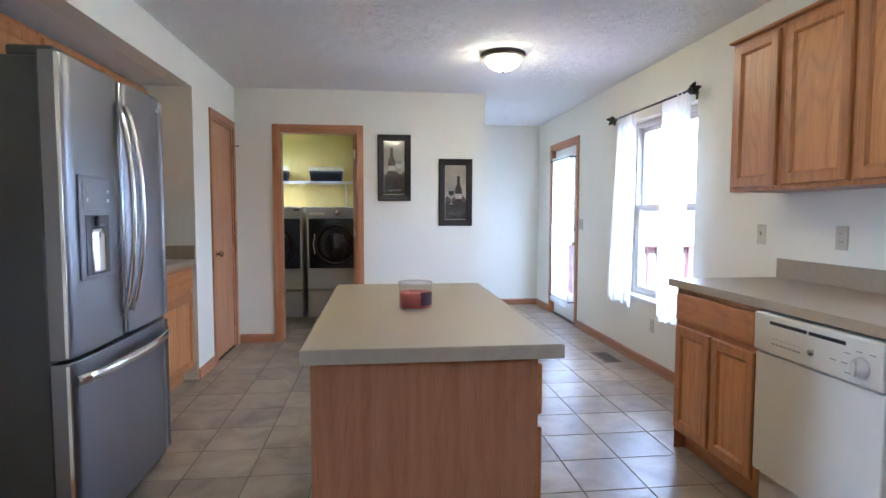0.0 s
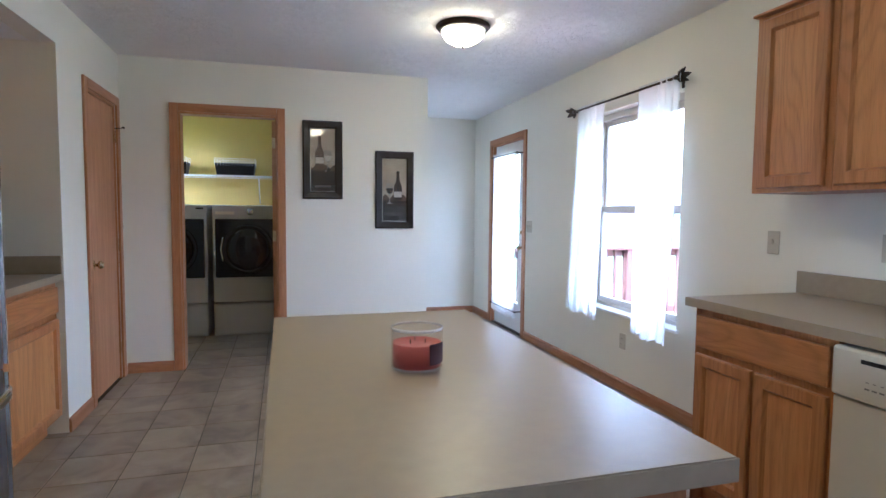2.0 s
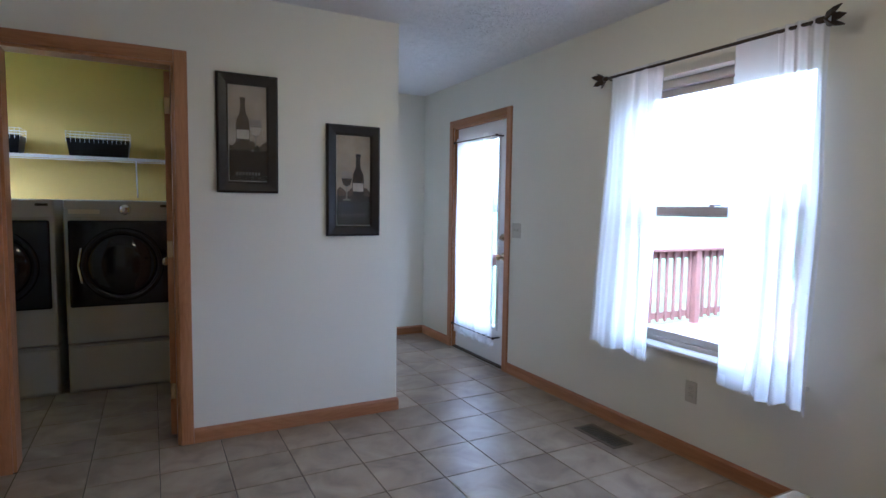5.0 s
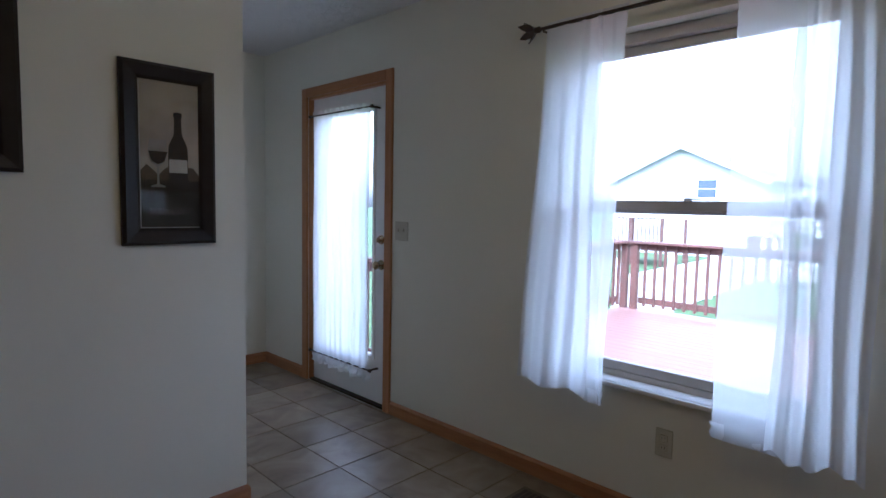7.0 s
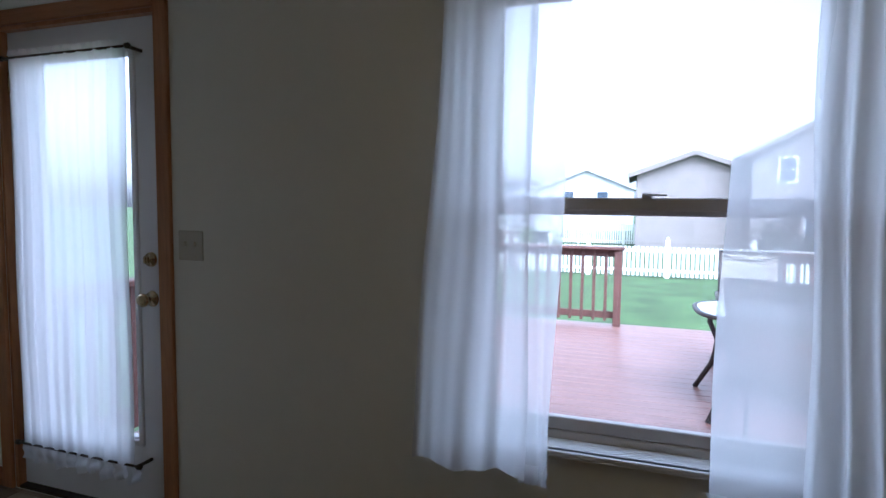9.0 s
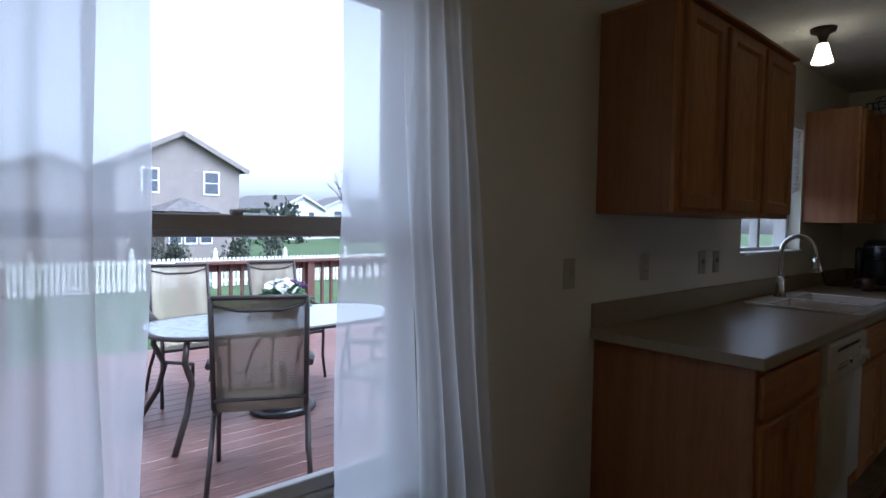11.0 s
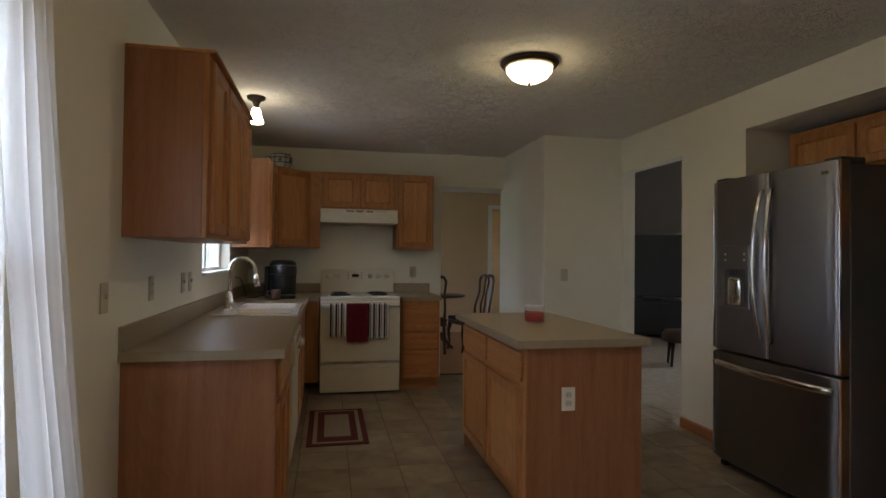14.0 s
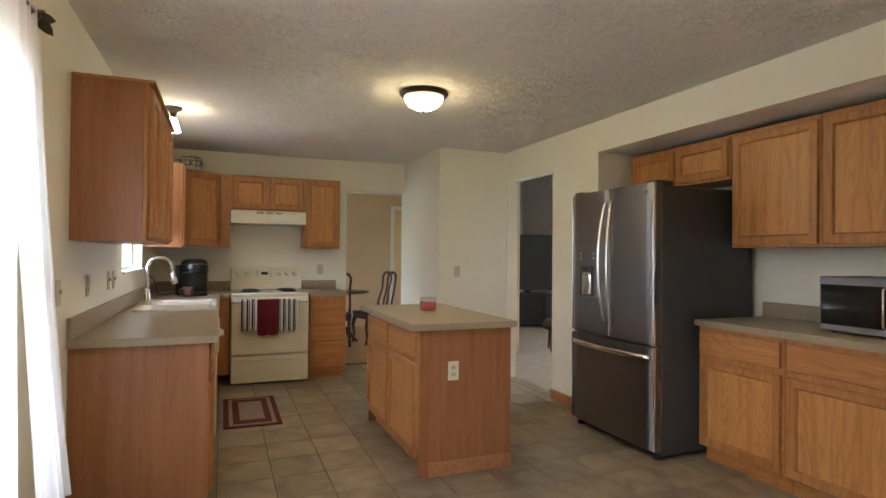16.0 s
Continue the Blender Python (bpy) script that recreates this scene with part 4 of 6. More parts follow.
for i, x in enumerate((-0.325, -0.165)):
    for z in (1.29, 1.325):
        part("button", bm_lathe([(0, 0.003), (0.007, 0.002), (0.007, 0)], 10, bmesh.new(), pose(x, -0.078, z, 90)), VINYLWHITE, fd1)
bm_ = bm_box(0.36, 0.40, -0.0725, -0.0705, 1.72, 1.735, 0.0005)
part("badge", bm_, CHROME, fd2)

# ---- range ----
rg = thing("range", pose(1.03, -0.26, 0, 0, 0, 180), "bisque electric range with coil burners and towels", "range")
part("body", bm_box(-0.378, 0.378, 0.02, 0.665, 0.03, 0.90, 0.004), BISQUE, rg)
part("cooktop", bm_box(-0.38, 0.38, 0.0, 0.60, 0.9005, 0.922, 0.008, 2), WHITE, rg)
bg = bm_box(-0.38, 0.38, 0.60, 0.665, 0.9005, 1.165, 0.010, 2)
back = part("backguard", bg, BISQUE, rg)
od = part("oven_door", bm_box(-0.375, 0.375, -0.022, 0.018, 0.305, 0.875, 0.008, 2), BISQUE, rg)
part("storage_drawer", bm_box(-0.375, 0.375, -0.022, 0.018, 0.022, 0.285, 0.008, 2), BISQUE, rg)
bm = bm_tube([(-0.36, -0.024, 0.835), (-0.35, -0.055, 0.84), (0.35, -0.055, 0.84), (0.36, -0.024, 0.835)], 0.012, 8, flat=1.3)
part("handle", bm, WHITE, od)
part("drawer_lip", bm_box(-0.30, 0.30, -0.030, -0.0225, 0.245, 0.262, 0.003), BISQUE, rg)
for x in (-0.30, -0.215, 0.13, 0.215, 0.30):
    bm = bm_lathe([(0, 0.026), (0.014, 0.025), (0.017, 0.016), (0.026, 0.008), (0.027, 0)], 16, bmesh.new(), pose(x, 0.60, 1.10, 90))
    bm_box(x - 0.003, x + 0.003, 0.570, 0.576, 1.085, 1.115, 0.001, bm=bm)
    part("knob", bm, WHITE, back)
part("clock", bm_box(-0.06, 0.01, 0.596, 0.5995, 1.085, 1.115, 0.001), BLACKGLOSS, back, "small dark digital clock")
for x in (-0.10, 0.04):
    for z in (1.07, 1.10, 1.13):
        part("button", bm_box(x - 0.006, x + 0.006, 0.597, 0.5998, z - 0.005, z + 0.005, 0.001), BLACK, back)
for x, y, r in ((-0.19, 0.17, 0.10), (0.19, 0.17, 0.08), (-0.19, 0.43, 0.08), (0.19, 0.43, 0.10)):
    pan = bm_lathe([(0, 0.001), (r * 0.6, 0.002), (r + 0.012, 0.004), (r + 0.016, 0.0015), (r + 0.016, 0.0)], 24, bmesh.new(), pose(x, y, 0.9225))
    b = part("drip_pan", pan, CHROME, rg)
    pts = [(x + (0.02 + (r - 0.02) * k / 72) * math.cos(k * 0.262), y + (0.02 + (r - 0.02) * k / 72) * math.sin(k * 0.262), 0.934) for k in range(73)]
    part("coil", bm_tube(pts, 0.006, 6), BLACK, b, "black coil burner")


def stripe_mat(name, cols, width, axis=0):
    """Woven stripes of equal turns in the given colours."""
    m, n, l, b = mat(name)
    tc = n.new("ShaderNodeTexCoord")
    sep = n.new("ShaderNodeSeparateXYZ")
    l.new(tc.outputs["Object"], sep.inputs[0])
    mul = n.new("ShaderNodeMath")
    mul.operation = 'MULTIPLY'
    mul.inputs[1].default_value = 1.0 / width
    l.new(sep.outputs[axis], mul.inputs[0])
    fr_ = n.new("ShaderNodeMath")
    fr_.operation = 'FRACT'
    l.new(mul.outputs[0], fr_.inputs[0])
    r = n.new("ShaderNodeValToRGB")
    r.color_ramp.interpolation = 'CONSTANT'
    while len(r.color_ramp.elements) < len(cols):
        r.color_ramp.elements.new(0.5)
    for e, (p, c) in zip(r.color_ramp.elements, cols):
        e.position, e.color = p, (*c, 1)
    l.new(fr_.outputs[0], r.inputs[0])
    l.new(r.outputs[0], b.inputs["Base Color"])
    b.inputs["Roughness"].default_value = 0.95
    w = N(n, "TexNoise", Scale=700.0, Detail=2.0)
    l.new(tc.outputs["Object"], w.inputs["Vector"])
    bump(n, l, b, w.outputs[0], 0.4, 0.001)
    return m


RED = surface("dark_red_cotton", (0.20, 0.012, 0.02), 0.95, vary=0.15, scale=30, grain=0.5, gscale=600)
TOWEL = stripe_mat("striped_towel", ((0, (0.85, 0.81, 0.74)), (0.26, (0.02, 0.010, 0.010)), (0.58, (0.85, 0.81, 0.74)), (0.72, (0.09, 0.008, 0.012)), (0.84, (0.85, 0.81, 0.74))), 0.05)


def towel(x0, x1, drop, m, label, seed):
    """A dish towel folded over the oven handle."""
    t = thing("dish_towel", rg.matrix_basis.copy(), label, "towel", "dish towels on the oven door")
    rnd = random.Random(seed)
    bm = bmesh.new()
    prof = [(-0.030, 0.80), (-0.033, 0.835), (-0.045, 0.860), (-0.060, 0.862), (-0.072, 0.845)] + [(-0.074 + 0.004 * math.sin(k), 0.84 - drop * k / 9) for k in range(1, 10)]
    ph = rnd.uniform(0, 6)
    rows = []
    for y, z in prof:
        rows.append([bm.verts.new((x0 + (x1 - x0) * i / 14, y - 0.004 * math.sin(2.2 * i / 2 + ph) * max(0, 0.86 - z) * 4, z + 0.004 * math.sin(i + ph) * (z < 0.7))) for i in range(15)])
    for a, b in zip(rows, rows[1:]):
        for i in range(14):
            bm.faces.new((a[i], a[i + 1], b[i + 1], b[i])).smooth = True
    bmesh.ops.solidify(bm, geom=bm.faces[:], thickness=0.004)
    part("cloth", bm, m, t)
    bm = bmesh.new()
    for i in range(14):
        x = x0 + (x1 - x0) * (i + 0.5) / 14
        bm_tube([(x, -0.074, 0.84 - drop), (x + 0.002, -0.075, 0.84 - drop - 0.02)], 0.002, 4, bm=bm)
    part("fringe", bm, m, t)


towel(0.07, 0.265, 0.30, TOWEL, "striped white and black dish towel on oven handle", 1)
towel(-0.29, -0.13, 0.28, TOWEL, "striped white and maroon dish towel on handle", 2)
towel(-0.13, 0.07, 0.34, RED, "dark red dish towel hanging on oven handle", 3)

# hood
hd = thing("range_hood", pose(1.04, YR + 0.001, 1.635, 0, 0, 180), "white under-cabinet range hood with vent slots", "range hood")
bm = bmesh.new()
sec = [(0.0, 0.139), (-0.44, 0.139), (-0.46, 0.128), (-0.46, 0.095), (-0.485, 0.03), (-0.485, 0.0), (0.0, 0.0)]
rows = [[bm.verts.new((x, y, z)) for y, z in sec] for x in (-0.379, 0.379)]
k = len(sec)
for i in range(k):
    bm.faces.new((rows[0][i], rows[0][(i + 1) % k], rows[1][(i + 1) % k], rows[1][i]))
bm.faces.new(rows[0])
bm.faces.new(rows[1][::-1])
bmesh.ops.recalc_face_normals(bm, faces=bm.faces[:])
part("shell", bm, WHITE, hd)
for g in range(3):
    for i in range(3):
        x = -0.13 + g * 0.095
        part("vent_slot", bm_box(x, x + 0.075, -0.4615, -0.4602, 0.105 + i * 0.007, 0.109 + i * 0.007), BLACK, hd)
part("switch_panel", bm_box(0.15, 0.28, -0.4625, -0.4602, 0.104, 0.122, 0.0005), BISQUE, hd)

# dishwasher
CREAM = surface("cream_appliance_enamel", (0.60, 0.565, 0.475), 0.32, vary=0.02)
dw = thing("dishwasher", pose(FX - 0.005, 1.995, 0, 0, 0, -90), "cream white dishwasher with dial control panel", "dishwasher")
part("door", bm_box(0.005, 0.60, -0.025, 0.03, 0.205, 0.70, 0.006, 2), CREAM, dw)
cp = part("control_panel", bm_box(0.005, 0.60, -0.038, 0.03, 0.705, 0.865, 0.010, 2), CREAM, dw)
part("handle_slot", bm_box(0.10, 0.29, -0.0395, -0.0385, 0.825, 0.838), BLACK, cp)
part("handle_slot", bm_box(0.30, 0.46, -0.0395, -0.0385, 0.825, 0.838), BLACK, cp)
part("lower_panel", bm_box(0.005, 0.60, 0.01, 0.04, 0.02, 0.198, 0.003), CREAM, dw)
part("tub", bm_box(0.004, 0.602, 0.041, 0.58, 0.02, 0.874), CREAM, dw)
bm = bm_lathe([(0, 0.022), (0.016, 0.021), (0.020, 0.012), (0.034, 0.006), (0.035, 0)], 24, bmesh.new(), pose(0.52, -0.0385, 0.765, 90))
bm_box(0.515, 0.525, -0.066, -0.058, 0.74, 0.79, 0.002, bm=bm)
part("dial", bm, CREAM, cp)
part("latch_button", bm_lathe([(0, 0.008), (0.012, 0.007), (0.013, 0)], 14, bmesh.new(), pose(0.315, -0.0385, 0.765, 90)), CHROME, cp)
LEGEND = surface("grey_printed_legend", (0.18, 0.17, 0.16), 0.6, vary=0.05)
for i in range(7):
    part("legend_bar", bm_box(0.115 + i * 0.022, 0.130 + i * 0.022, -0.0392, -0.0386, 0.748, 0.753), LEGEND, cp)
    part("legend_bar", bm_box(0.118 + i * 0.022, 0.127 + i * 0.022, -0.0392, -0.0386, 0.770, 0.7725), LEGEND, cp)
for x, z in ((0.455, 0.80), (0.50, 0.815), (0.55, 0.815), (0.445, 0.765), (0.46, 0.735), (0.40, 0.765)):
    part("legend_bar", bm_box(x, x + 0.025, -0.0392, -0.0386, z, z + 0.003), LEGEND, cp)

# sink and faucet
SINKW = surface("white_sink_enamel", (0.90, 0.905, 0.91), 0.14, vary=0.02)
sk = thing("kitchen_sink", pose((SK[0] + SK[1]) / 2, (SK[2] + SK[3]) / 2, 0.914), "white double-bowl drop-in kitchen sink", "sink")
hx, hy = (SK[1] - SK[0]) / 2 + 0.02, (SK[3] - SK[2]) / 2 + 0.02
bm = bmesh.new()
for x0, x1, y0, y1 in ((-hx, -hx + 0.045, -hy, hy), (hx - 0.10, hx, -hy, hy), (-hx + 0.045, hx - 0.10, -hy, -hy + 0.04), (-hx + 0.045, hx - 0.10, hy - 0.04, hy), (-hx + 0.045, hx - 0.10, -0.022, 0.022)):
    bm_box(x0, x1, y0, y1, 0.0005, 0.014, 0.004, 2, bm=bm)
part("rim", bm, SINKW, sk)
for y0, y1 in ((-hy + 0.04, -0.022), (0.022, hy - 0.04)):
    bm = bmesh.new()
    x0, x1 = -hx + 0.045, hx - 0.10
    for a in ((x0, x0 + 0.006, y0, y1, -0.17, 0.002), (x1 - 0.006, x1, y0, y1, -0.17, 0.002), (x0, x1, y0, y0 + 0.006, -0.17, 0.002), (x0, x1, y1 - 0.006, y1, -0.17, 0.002), (x0, x1, y0, y1, -0.178, -0.17)):
        bm_box(*a, bm=bm)
    bw_ = part("bowl", bm, SINKW, sk)
    part("drain", bm_lathe([(0, -0.168), (0.03, -0.167), (0.042, -0.1685), (0.042, -0.17)], 18, bmesh.new(), pose((x0 + x1) / 2, (y0 + y1) / 2, 0)), CHROME, bw_)
fc = thing("faucet", pose(2.02, 0.935, 0.928), "brushed steel gooseneck kitchen faucet with pull-down spray", "faucet")
part("base", bm_lathe([(0, 0.12), (0.016, 0.118), (0.020, 0.10), (0.024, 0.05), (0.026, 0.02), (0.032, 0.008), (0.034, 0)], 20), CHROME, fc)
pts = [(0, 0, 0.11), (0, 0, 0.24)] + [(-0.085 + 0.085 * math.cos(a), 0, 0.27 + 0.085 * math.sin(a)) for a in [math.pi * k / 12 for k in range(13)]] + [(-0.175, 0, 0.235)]
part("spout", bm_tube(pts, 0.013, 12), CHROME, fc)
part("spray_head", bm_lathe([(0, 0.0), (0.014, 0.0), (0.018, -0.03), (0.022, -0.075), (0.018, -0.085), (0, -0.085)], 16, bmesh.new(), pose(-0.175, 0, 0.238, 0, 8, 0)), CHROME, fc)
part("lever", bm_tube([(0.0, -0.02, 0.075), (0.0, -0.055, 0.085), (-0.01, -0.095, 0.12)], [0.010, 0.008, 0.005], 8), CHROME, fc)

# coffee maker and mug
cm = thing("coffee_maker", pose(1.75, -0.27, 0.914, 0, 0, 190), "black single-cup coffee maker on the worktop", "coffee maker")
part("base", bm_box(-0.10, 0.10, -0.17, 0.14, 0.0, 0.03, 0.012, 2), BLACK, cm)
bm = bmesh.new()
merge(bm, bm_lathe([(0, 0.031), (0.98, 0.031), (0.96, 0.12), (0.97, 0.20), (1.0, 0.22), (1.0, 0.28), (0.96, 0.315), (0.84, 0.338), (0.6, 0.348), (0, 0.352)], 40), Matrix.Diagonal((0.125, 0.15, 1, 1)))
part("tower", bm, BLACK, cm)
bm = bmesh.new()
merge(bm, bm_lathe([(0.99, 0.212), (1.02, 0.214), (1.02, 0.222), (0.99, 0.224)], 40), Matrix.Diagonal((0.125, 0.15, 1, 1)))
part("seam_band", bm, BLACKGLOSS, cm)
part("water_tank", bm_box(-0.165, -0.118, -0.05, 0.10, 0.0, 0.29, 0.012, 2), BLACKGLOSS, cm)
part("handle", bm_tube([(-0.10, -0.098, 0.296), (-0.055, -0.137, 0.30), (0, -0.152, 0.302), (0.055, -0.137, 0.30), (0.10, -0.098, 0.296)], 0.007, 8), STEEL, cm)
part("drip_tray", bm_box(-0.07, 0.07, -0.165, -0.05, 0.0302, 0.04, 0.004), STEEL, cm)
mug = thing("mug", pose(1.79, -0.02, 0.914), "small brown stoneware mug beside the coffee maker", "mug")
MUG = surface("brown_stoneware", (0.10, 0.05, 0.035), 0.4, vary=0.2)
part("cup", bm_lathe([(0, 0.004), (0.034, 0.004), (0.041, 0.03), (0.043, 0.09), (0.040, 0.09), (0.037, 0.03), (0, 0.01)], 24), MUG, mug)
part("handle", bm_tube([(0.041, 0, 0.075), (0.068, 0, 0.072), (0.07, 0, 0.04), (0.041, 0, 0.03)], 0.006, 8), MUG, mug)
cable = thing("power_cord", pose(0, 0, 0.914), "black appliance cord running to a wall outlet", "cord")
part("cord", bm_tube([(2.125, 0.02, 0.20), (2.09, 0.0, 0.19), (2.06, -0.03, 0.12), (2.05, -0.10, 0.02), (1.99, -0.22, 0.006), (1.92, -0.29, 0.02)], 0.004, 6), BLACK, cable)

# microwave
mw = thing("microwave", pose(-1.60, 3.82, 0.914, 0, 0, 90) @ Matrix.Diagonal((1, 1, 1.08, 1)), "stainless and black countertop microwave oven", "microwave")
part("case", bm_box(-0.26, 0.21, 0.01, 0.37, 0.012, 0.285, 0.006), STEEL_DARK, mw)
part("front_frame", bm_box(-0.26, 0.21, -0.012, 0.009, 0.012, 0.285, 0.005), STEEL, mw)
part("door_glass", bm_box(-0.25, 0.085, -0.015, -0.0125, 0.045, 0.245, 0.001), BLACKGLOSS, mw)
part("control_panel", bm_box(0.095, 0.205, -0.015, -0.0125, 0.02, 0.275, 0.001), BLACKGLOSS, mw)
part("handle", bm_tube([(0.075, -0.016, 0.05), (0.075, -0.035, 0.06), (0.075, -0.035, 0.23), (0.075, -0.016, 0.24)], 0.007, 8), CHROME, mw)
for x in (-0.22, 0.17):
    for y in (0.05, 0.33):
        part("foot", bm_lathe([(0, 0), (0.012, 0), (0.014, 0.012), (0, 0.012)], 10, bmesh.new(), pose(x, y, 0)), BLACK, mw)

# candle
cd = thing("candle_jar", pose(0.105, 1.880, 0.914), "red three-wick candle in clear glass jar", "candle")
CGLASS = glass_mat("clear_candle_glass", (0.97, 0.96, 0.96))
WAX = surface("red_wax", (0.42, 0.075, 0.055), 0.5, vary=0.08, scale=30)
part("jar", bm_lathe([(0, 0.001), (0.057, 0.001), (0.060, 0.006), (0.060, 0.095), (0.0585, 0.098), (0.057, 0.095), (0.057, 0.008), (0, 0.006)], 40), CGLASS, cd)
wax = part("wax", bm_lathe([(0, 0.0065), (0.0562, 0.0085), (0.0562, 0.062), (0.053, 0.060), (0, 0.060)], 40), WAX, cd)
# Opaque pale ring that paints the gleam on the clear jar's edge.
part("rim", bm_lathe([(0.0562, 0.096), (0.058, 0.0995), (0.0605, 0.099), (0.0612, 0.095), (0.0603, 0.093)], 40), surface("painted_rim_gleam", (0.62, 0.58, 0.57), 0.1), cd)
for a in (90, 210, 330):
    part("wick", bm_tube([(0.02 * math.cos(radians(a)), 0.02 * math.sin(radians(a)), 0.060), (0.021 * math.cos(radians(a)), 0.02 * math.sin(radians(a)), 0.070)], 0.0012, 5), BLACK, wax)
bm = bmesh.new()
arc = [radians(-75 + 60 * k / 10) for k in range(11)]
rows = [[bm.verts.new((0.0605 * math.cos(a), 0.0605 * math.sin(a), z)) for a in arc] for z in (0.018, 0.066)]
for i in range(10):
    bm.faces.new((rows[0][i], rows[0][i + 1], rows[1][i + 1], rows[1][i]))
part("paper_label", bm, surface("dark_candle_label", (0.05, 0.012, 0.02), 0.6, vary=0.2), cd)

# rug
rugm = thing("kitchen_rug", pose(1.258, 0.735, 0.0), "maroon and beige bordered rug before the sink", "rug")
MAROON = surface("maroon_pile", (0.12, 0.018, 0.022), 0.98, vary=0.2, scale=40, grain=0.7, gscale=400)
TWEED = surface("grey_beige_weave", (0.33, 0.27, 0.21), 0.98, vary=0.35, scale=90, grain=0.8, gscale=300)
for w, l_, z, m, nm in ((0.215, 0.45, 0.008, MAROON, "border"), (0.175, 0.41, 0.0095, TWEED, "outer_band"), (0.145, 0.38, 0.011, MAROON, "inner_band"), (0.095, 0.28, 0.0125, TWEED, "field")):
    part(nm, bm_box(-w, w, -l_, l_, 0.0005, z, 0.002), m, rugm)

# tureen on the corner cabinet
tur = thing("tureen", pose(1.80, -0.50, 2.147), "white ceramic pot with black cross pattern", "pot")
part("pot", bm_lathe([(0, 0.0), (0.07, 0.0), (0.10, 0.05), (0.105, 0.09), (0.085, 0.13), (0.088, 0.135), (0.08, 0.135), (0.09, 0.09), (0, 0.02)], 28), surface("grey_white_glaze", (0.52, 0.52, 0.50), 0.3, vary=0.1), tur)
bm = bmesh.new()
for k in range(6):
    a = (k + 0.5) * math.pi / 3
    own = bm_box(-0.004, 0.004, -0.018, 0.018, -0.005, 0.005)
    bm_box(-0.0045, 0.0045, -0.005, 0.005, -0.018, 0.018, bm=own)
    merge(bm, own, Matrix.Rotation(a, 4, 'Z') @ Matrix.Translation((0.1035, 0, 0.072)))
part("cross_pattern", bm, BLACK, tur)
bm = bmesh.new()
for z, r in ((0.05, 0.1015), (0.095, 0.1055), (0.132, 0.088)):
    bm_tube([(r * math.cos(2 * math.pi * k / 28), r * math.sin(2 * math.pi * k / 28), z) for k in range(28)], 0.004, 5, bm=bm, closed=True)
for k in range(6):
    a = k * math.pi / 3
    bm_tube([(0.0715 * math.cos(a), 0.0715 * math.sin(a), 0.004), (0.1015 * math.cos(a), 0.1015 * math.sin(a), 0.05), (0.1065 * math.cos(a), 0.1065 * math.sin(a), 0.09), (0.088 * math.cos(a), 0.088 * math.sin(a), 0.13)], 0.0035, 5, bm=bm)
part("wire_cage", bm, BLACK, tur)
part("handle", bm_tube([(0.10, 0, 0.11), (0.14, 0, 0.11), (0.14, 0, 0.06), (0.105, 0, 0.055)], 0.006, 8), BLACK, tur)


# ---- switches and outlets ----
def plate(name, m, kind, label, wide=0.07, colour=None):
    t = thing(name, m, label, "switch" if kind == "switch" else "outlet")
    part("plate", bm_box(-wide / 2, wide / 2, -0.006, 0.0, -0.057, 0.057, 0.003, 2), colour or PLATE, t)
    for i in range(1 if wide < 0.1 else 2):
        x = 0 if wide < 0.1 else (-0.023 + 0.046 * i)
        if kind == "switch":
            part("toggle", bm_box(x - 0.005, x + 0.005, -0.017, -0.0062, -0.004, 0.016, 0.002), PLATE, t)
        else:
            for z in (-0.02, 0.02):
                f = part("socket", bm_box(x - 0.016, x + 0.016, -0.0085, -0.0062, z - 0.014, z + 0.014, 0.002), PLATE, t)
                for dx in (-0.006, 0.006):
                    part("slot", bm_box(x + dx - 0.001, x + dx + 0.001, -0.0092, -0.0086, z - 0.003, z + 0.006), BLACK, f)
    for z in ((-0.045, 0.045) if kind == "switch" else (0.0,)):
        part("screw", bm_lathe([(0, 0.0015), (0.003, 0.001), (0.003, 0)], 8, bmesh.new(), pose(0 if wide < 0.1 else 0.023, -0.0061, z, 90)), PLATE, t)
    return t


plate("phone_plate", pose(XW, 2.836, 1.141, 0, 0, -90), "switch", "almond wall plate above the worktop")
plate("wall_outlet", pose(XW, 2.278, 1.145, 0, 0, -90), "outlet", "almond duplex outlet above the worktop")
plate("light_switch", pose(XW, 1.70, 1.145, 0, 0, -90), "switch", "almond toggle switch above the worktop")
plate("light_switch", pose(XW, 1.53, 1.145, 0, 0, -90), "switch", "almond toggle switch near the sink window")
plate("wall_outlet", pose(XW, 4.081, 0.361, 0, 0, -90), "outlet", "almond duplex outlet below the window")
plate("light_switch", pose(XW, 5.70, 1.141, 0, 0, -90), "switch", "almond double toggle switch beside the back door", 0.115)
plate("wall_outlet", pose(0.43, YR, 1.141, 0, 0, 180), "outlet", "almond duplex outlet beside the range")
plate("wall_outlet", pose(0.19, 2.5562, 0.622, 0, 0, 180), "outlet", "almond duplex outlet on the island end", 0.07, BISQUE)
plate("light_switch", pose(-0.80, CY, 1.15, 0, 0, 180), "switch", "almond toggle switch on boxed-out wall")
plate("light_switch", pose(XL, 5.395, 1.14, 0, 0, 90), "switch", "almond toggle switch beside the closet", 0.03)

# floor register
vt = thing("floor_vent", pose(1.945, 4.50, 0.0), "brown metal floor register near the baseboard", "vent")
part("frame", bm_box(-0.075, 0.075, -0.165, 0.165, 0.0005, 0.0045, 0.002), surface("taupe_register_paint", (0.12, 0.095, 0.075), 0.5), vt)
for i in range(12):
    part("louver", bm_box(-0.05, 0.05, -0.145 + i * 0.0245, -0.127 + i * 0.0245, 0.0047, 0.0062), BLACK, vt)


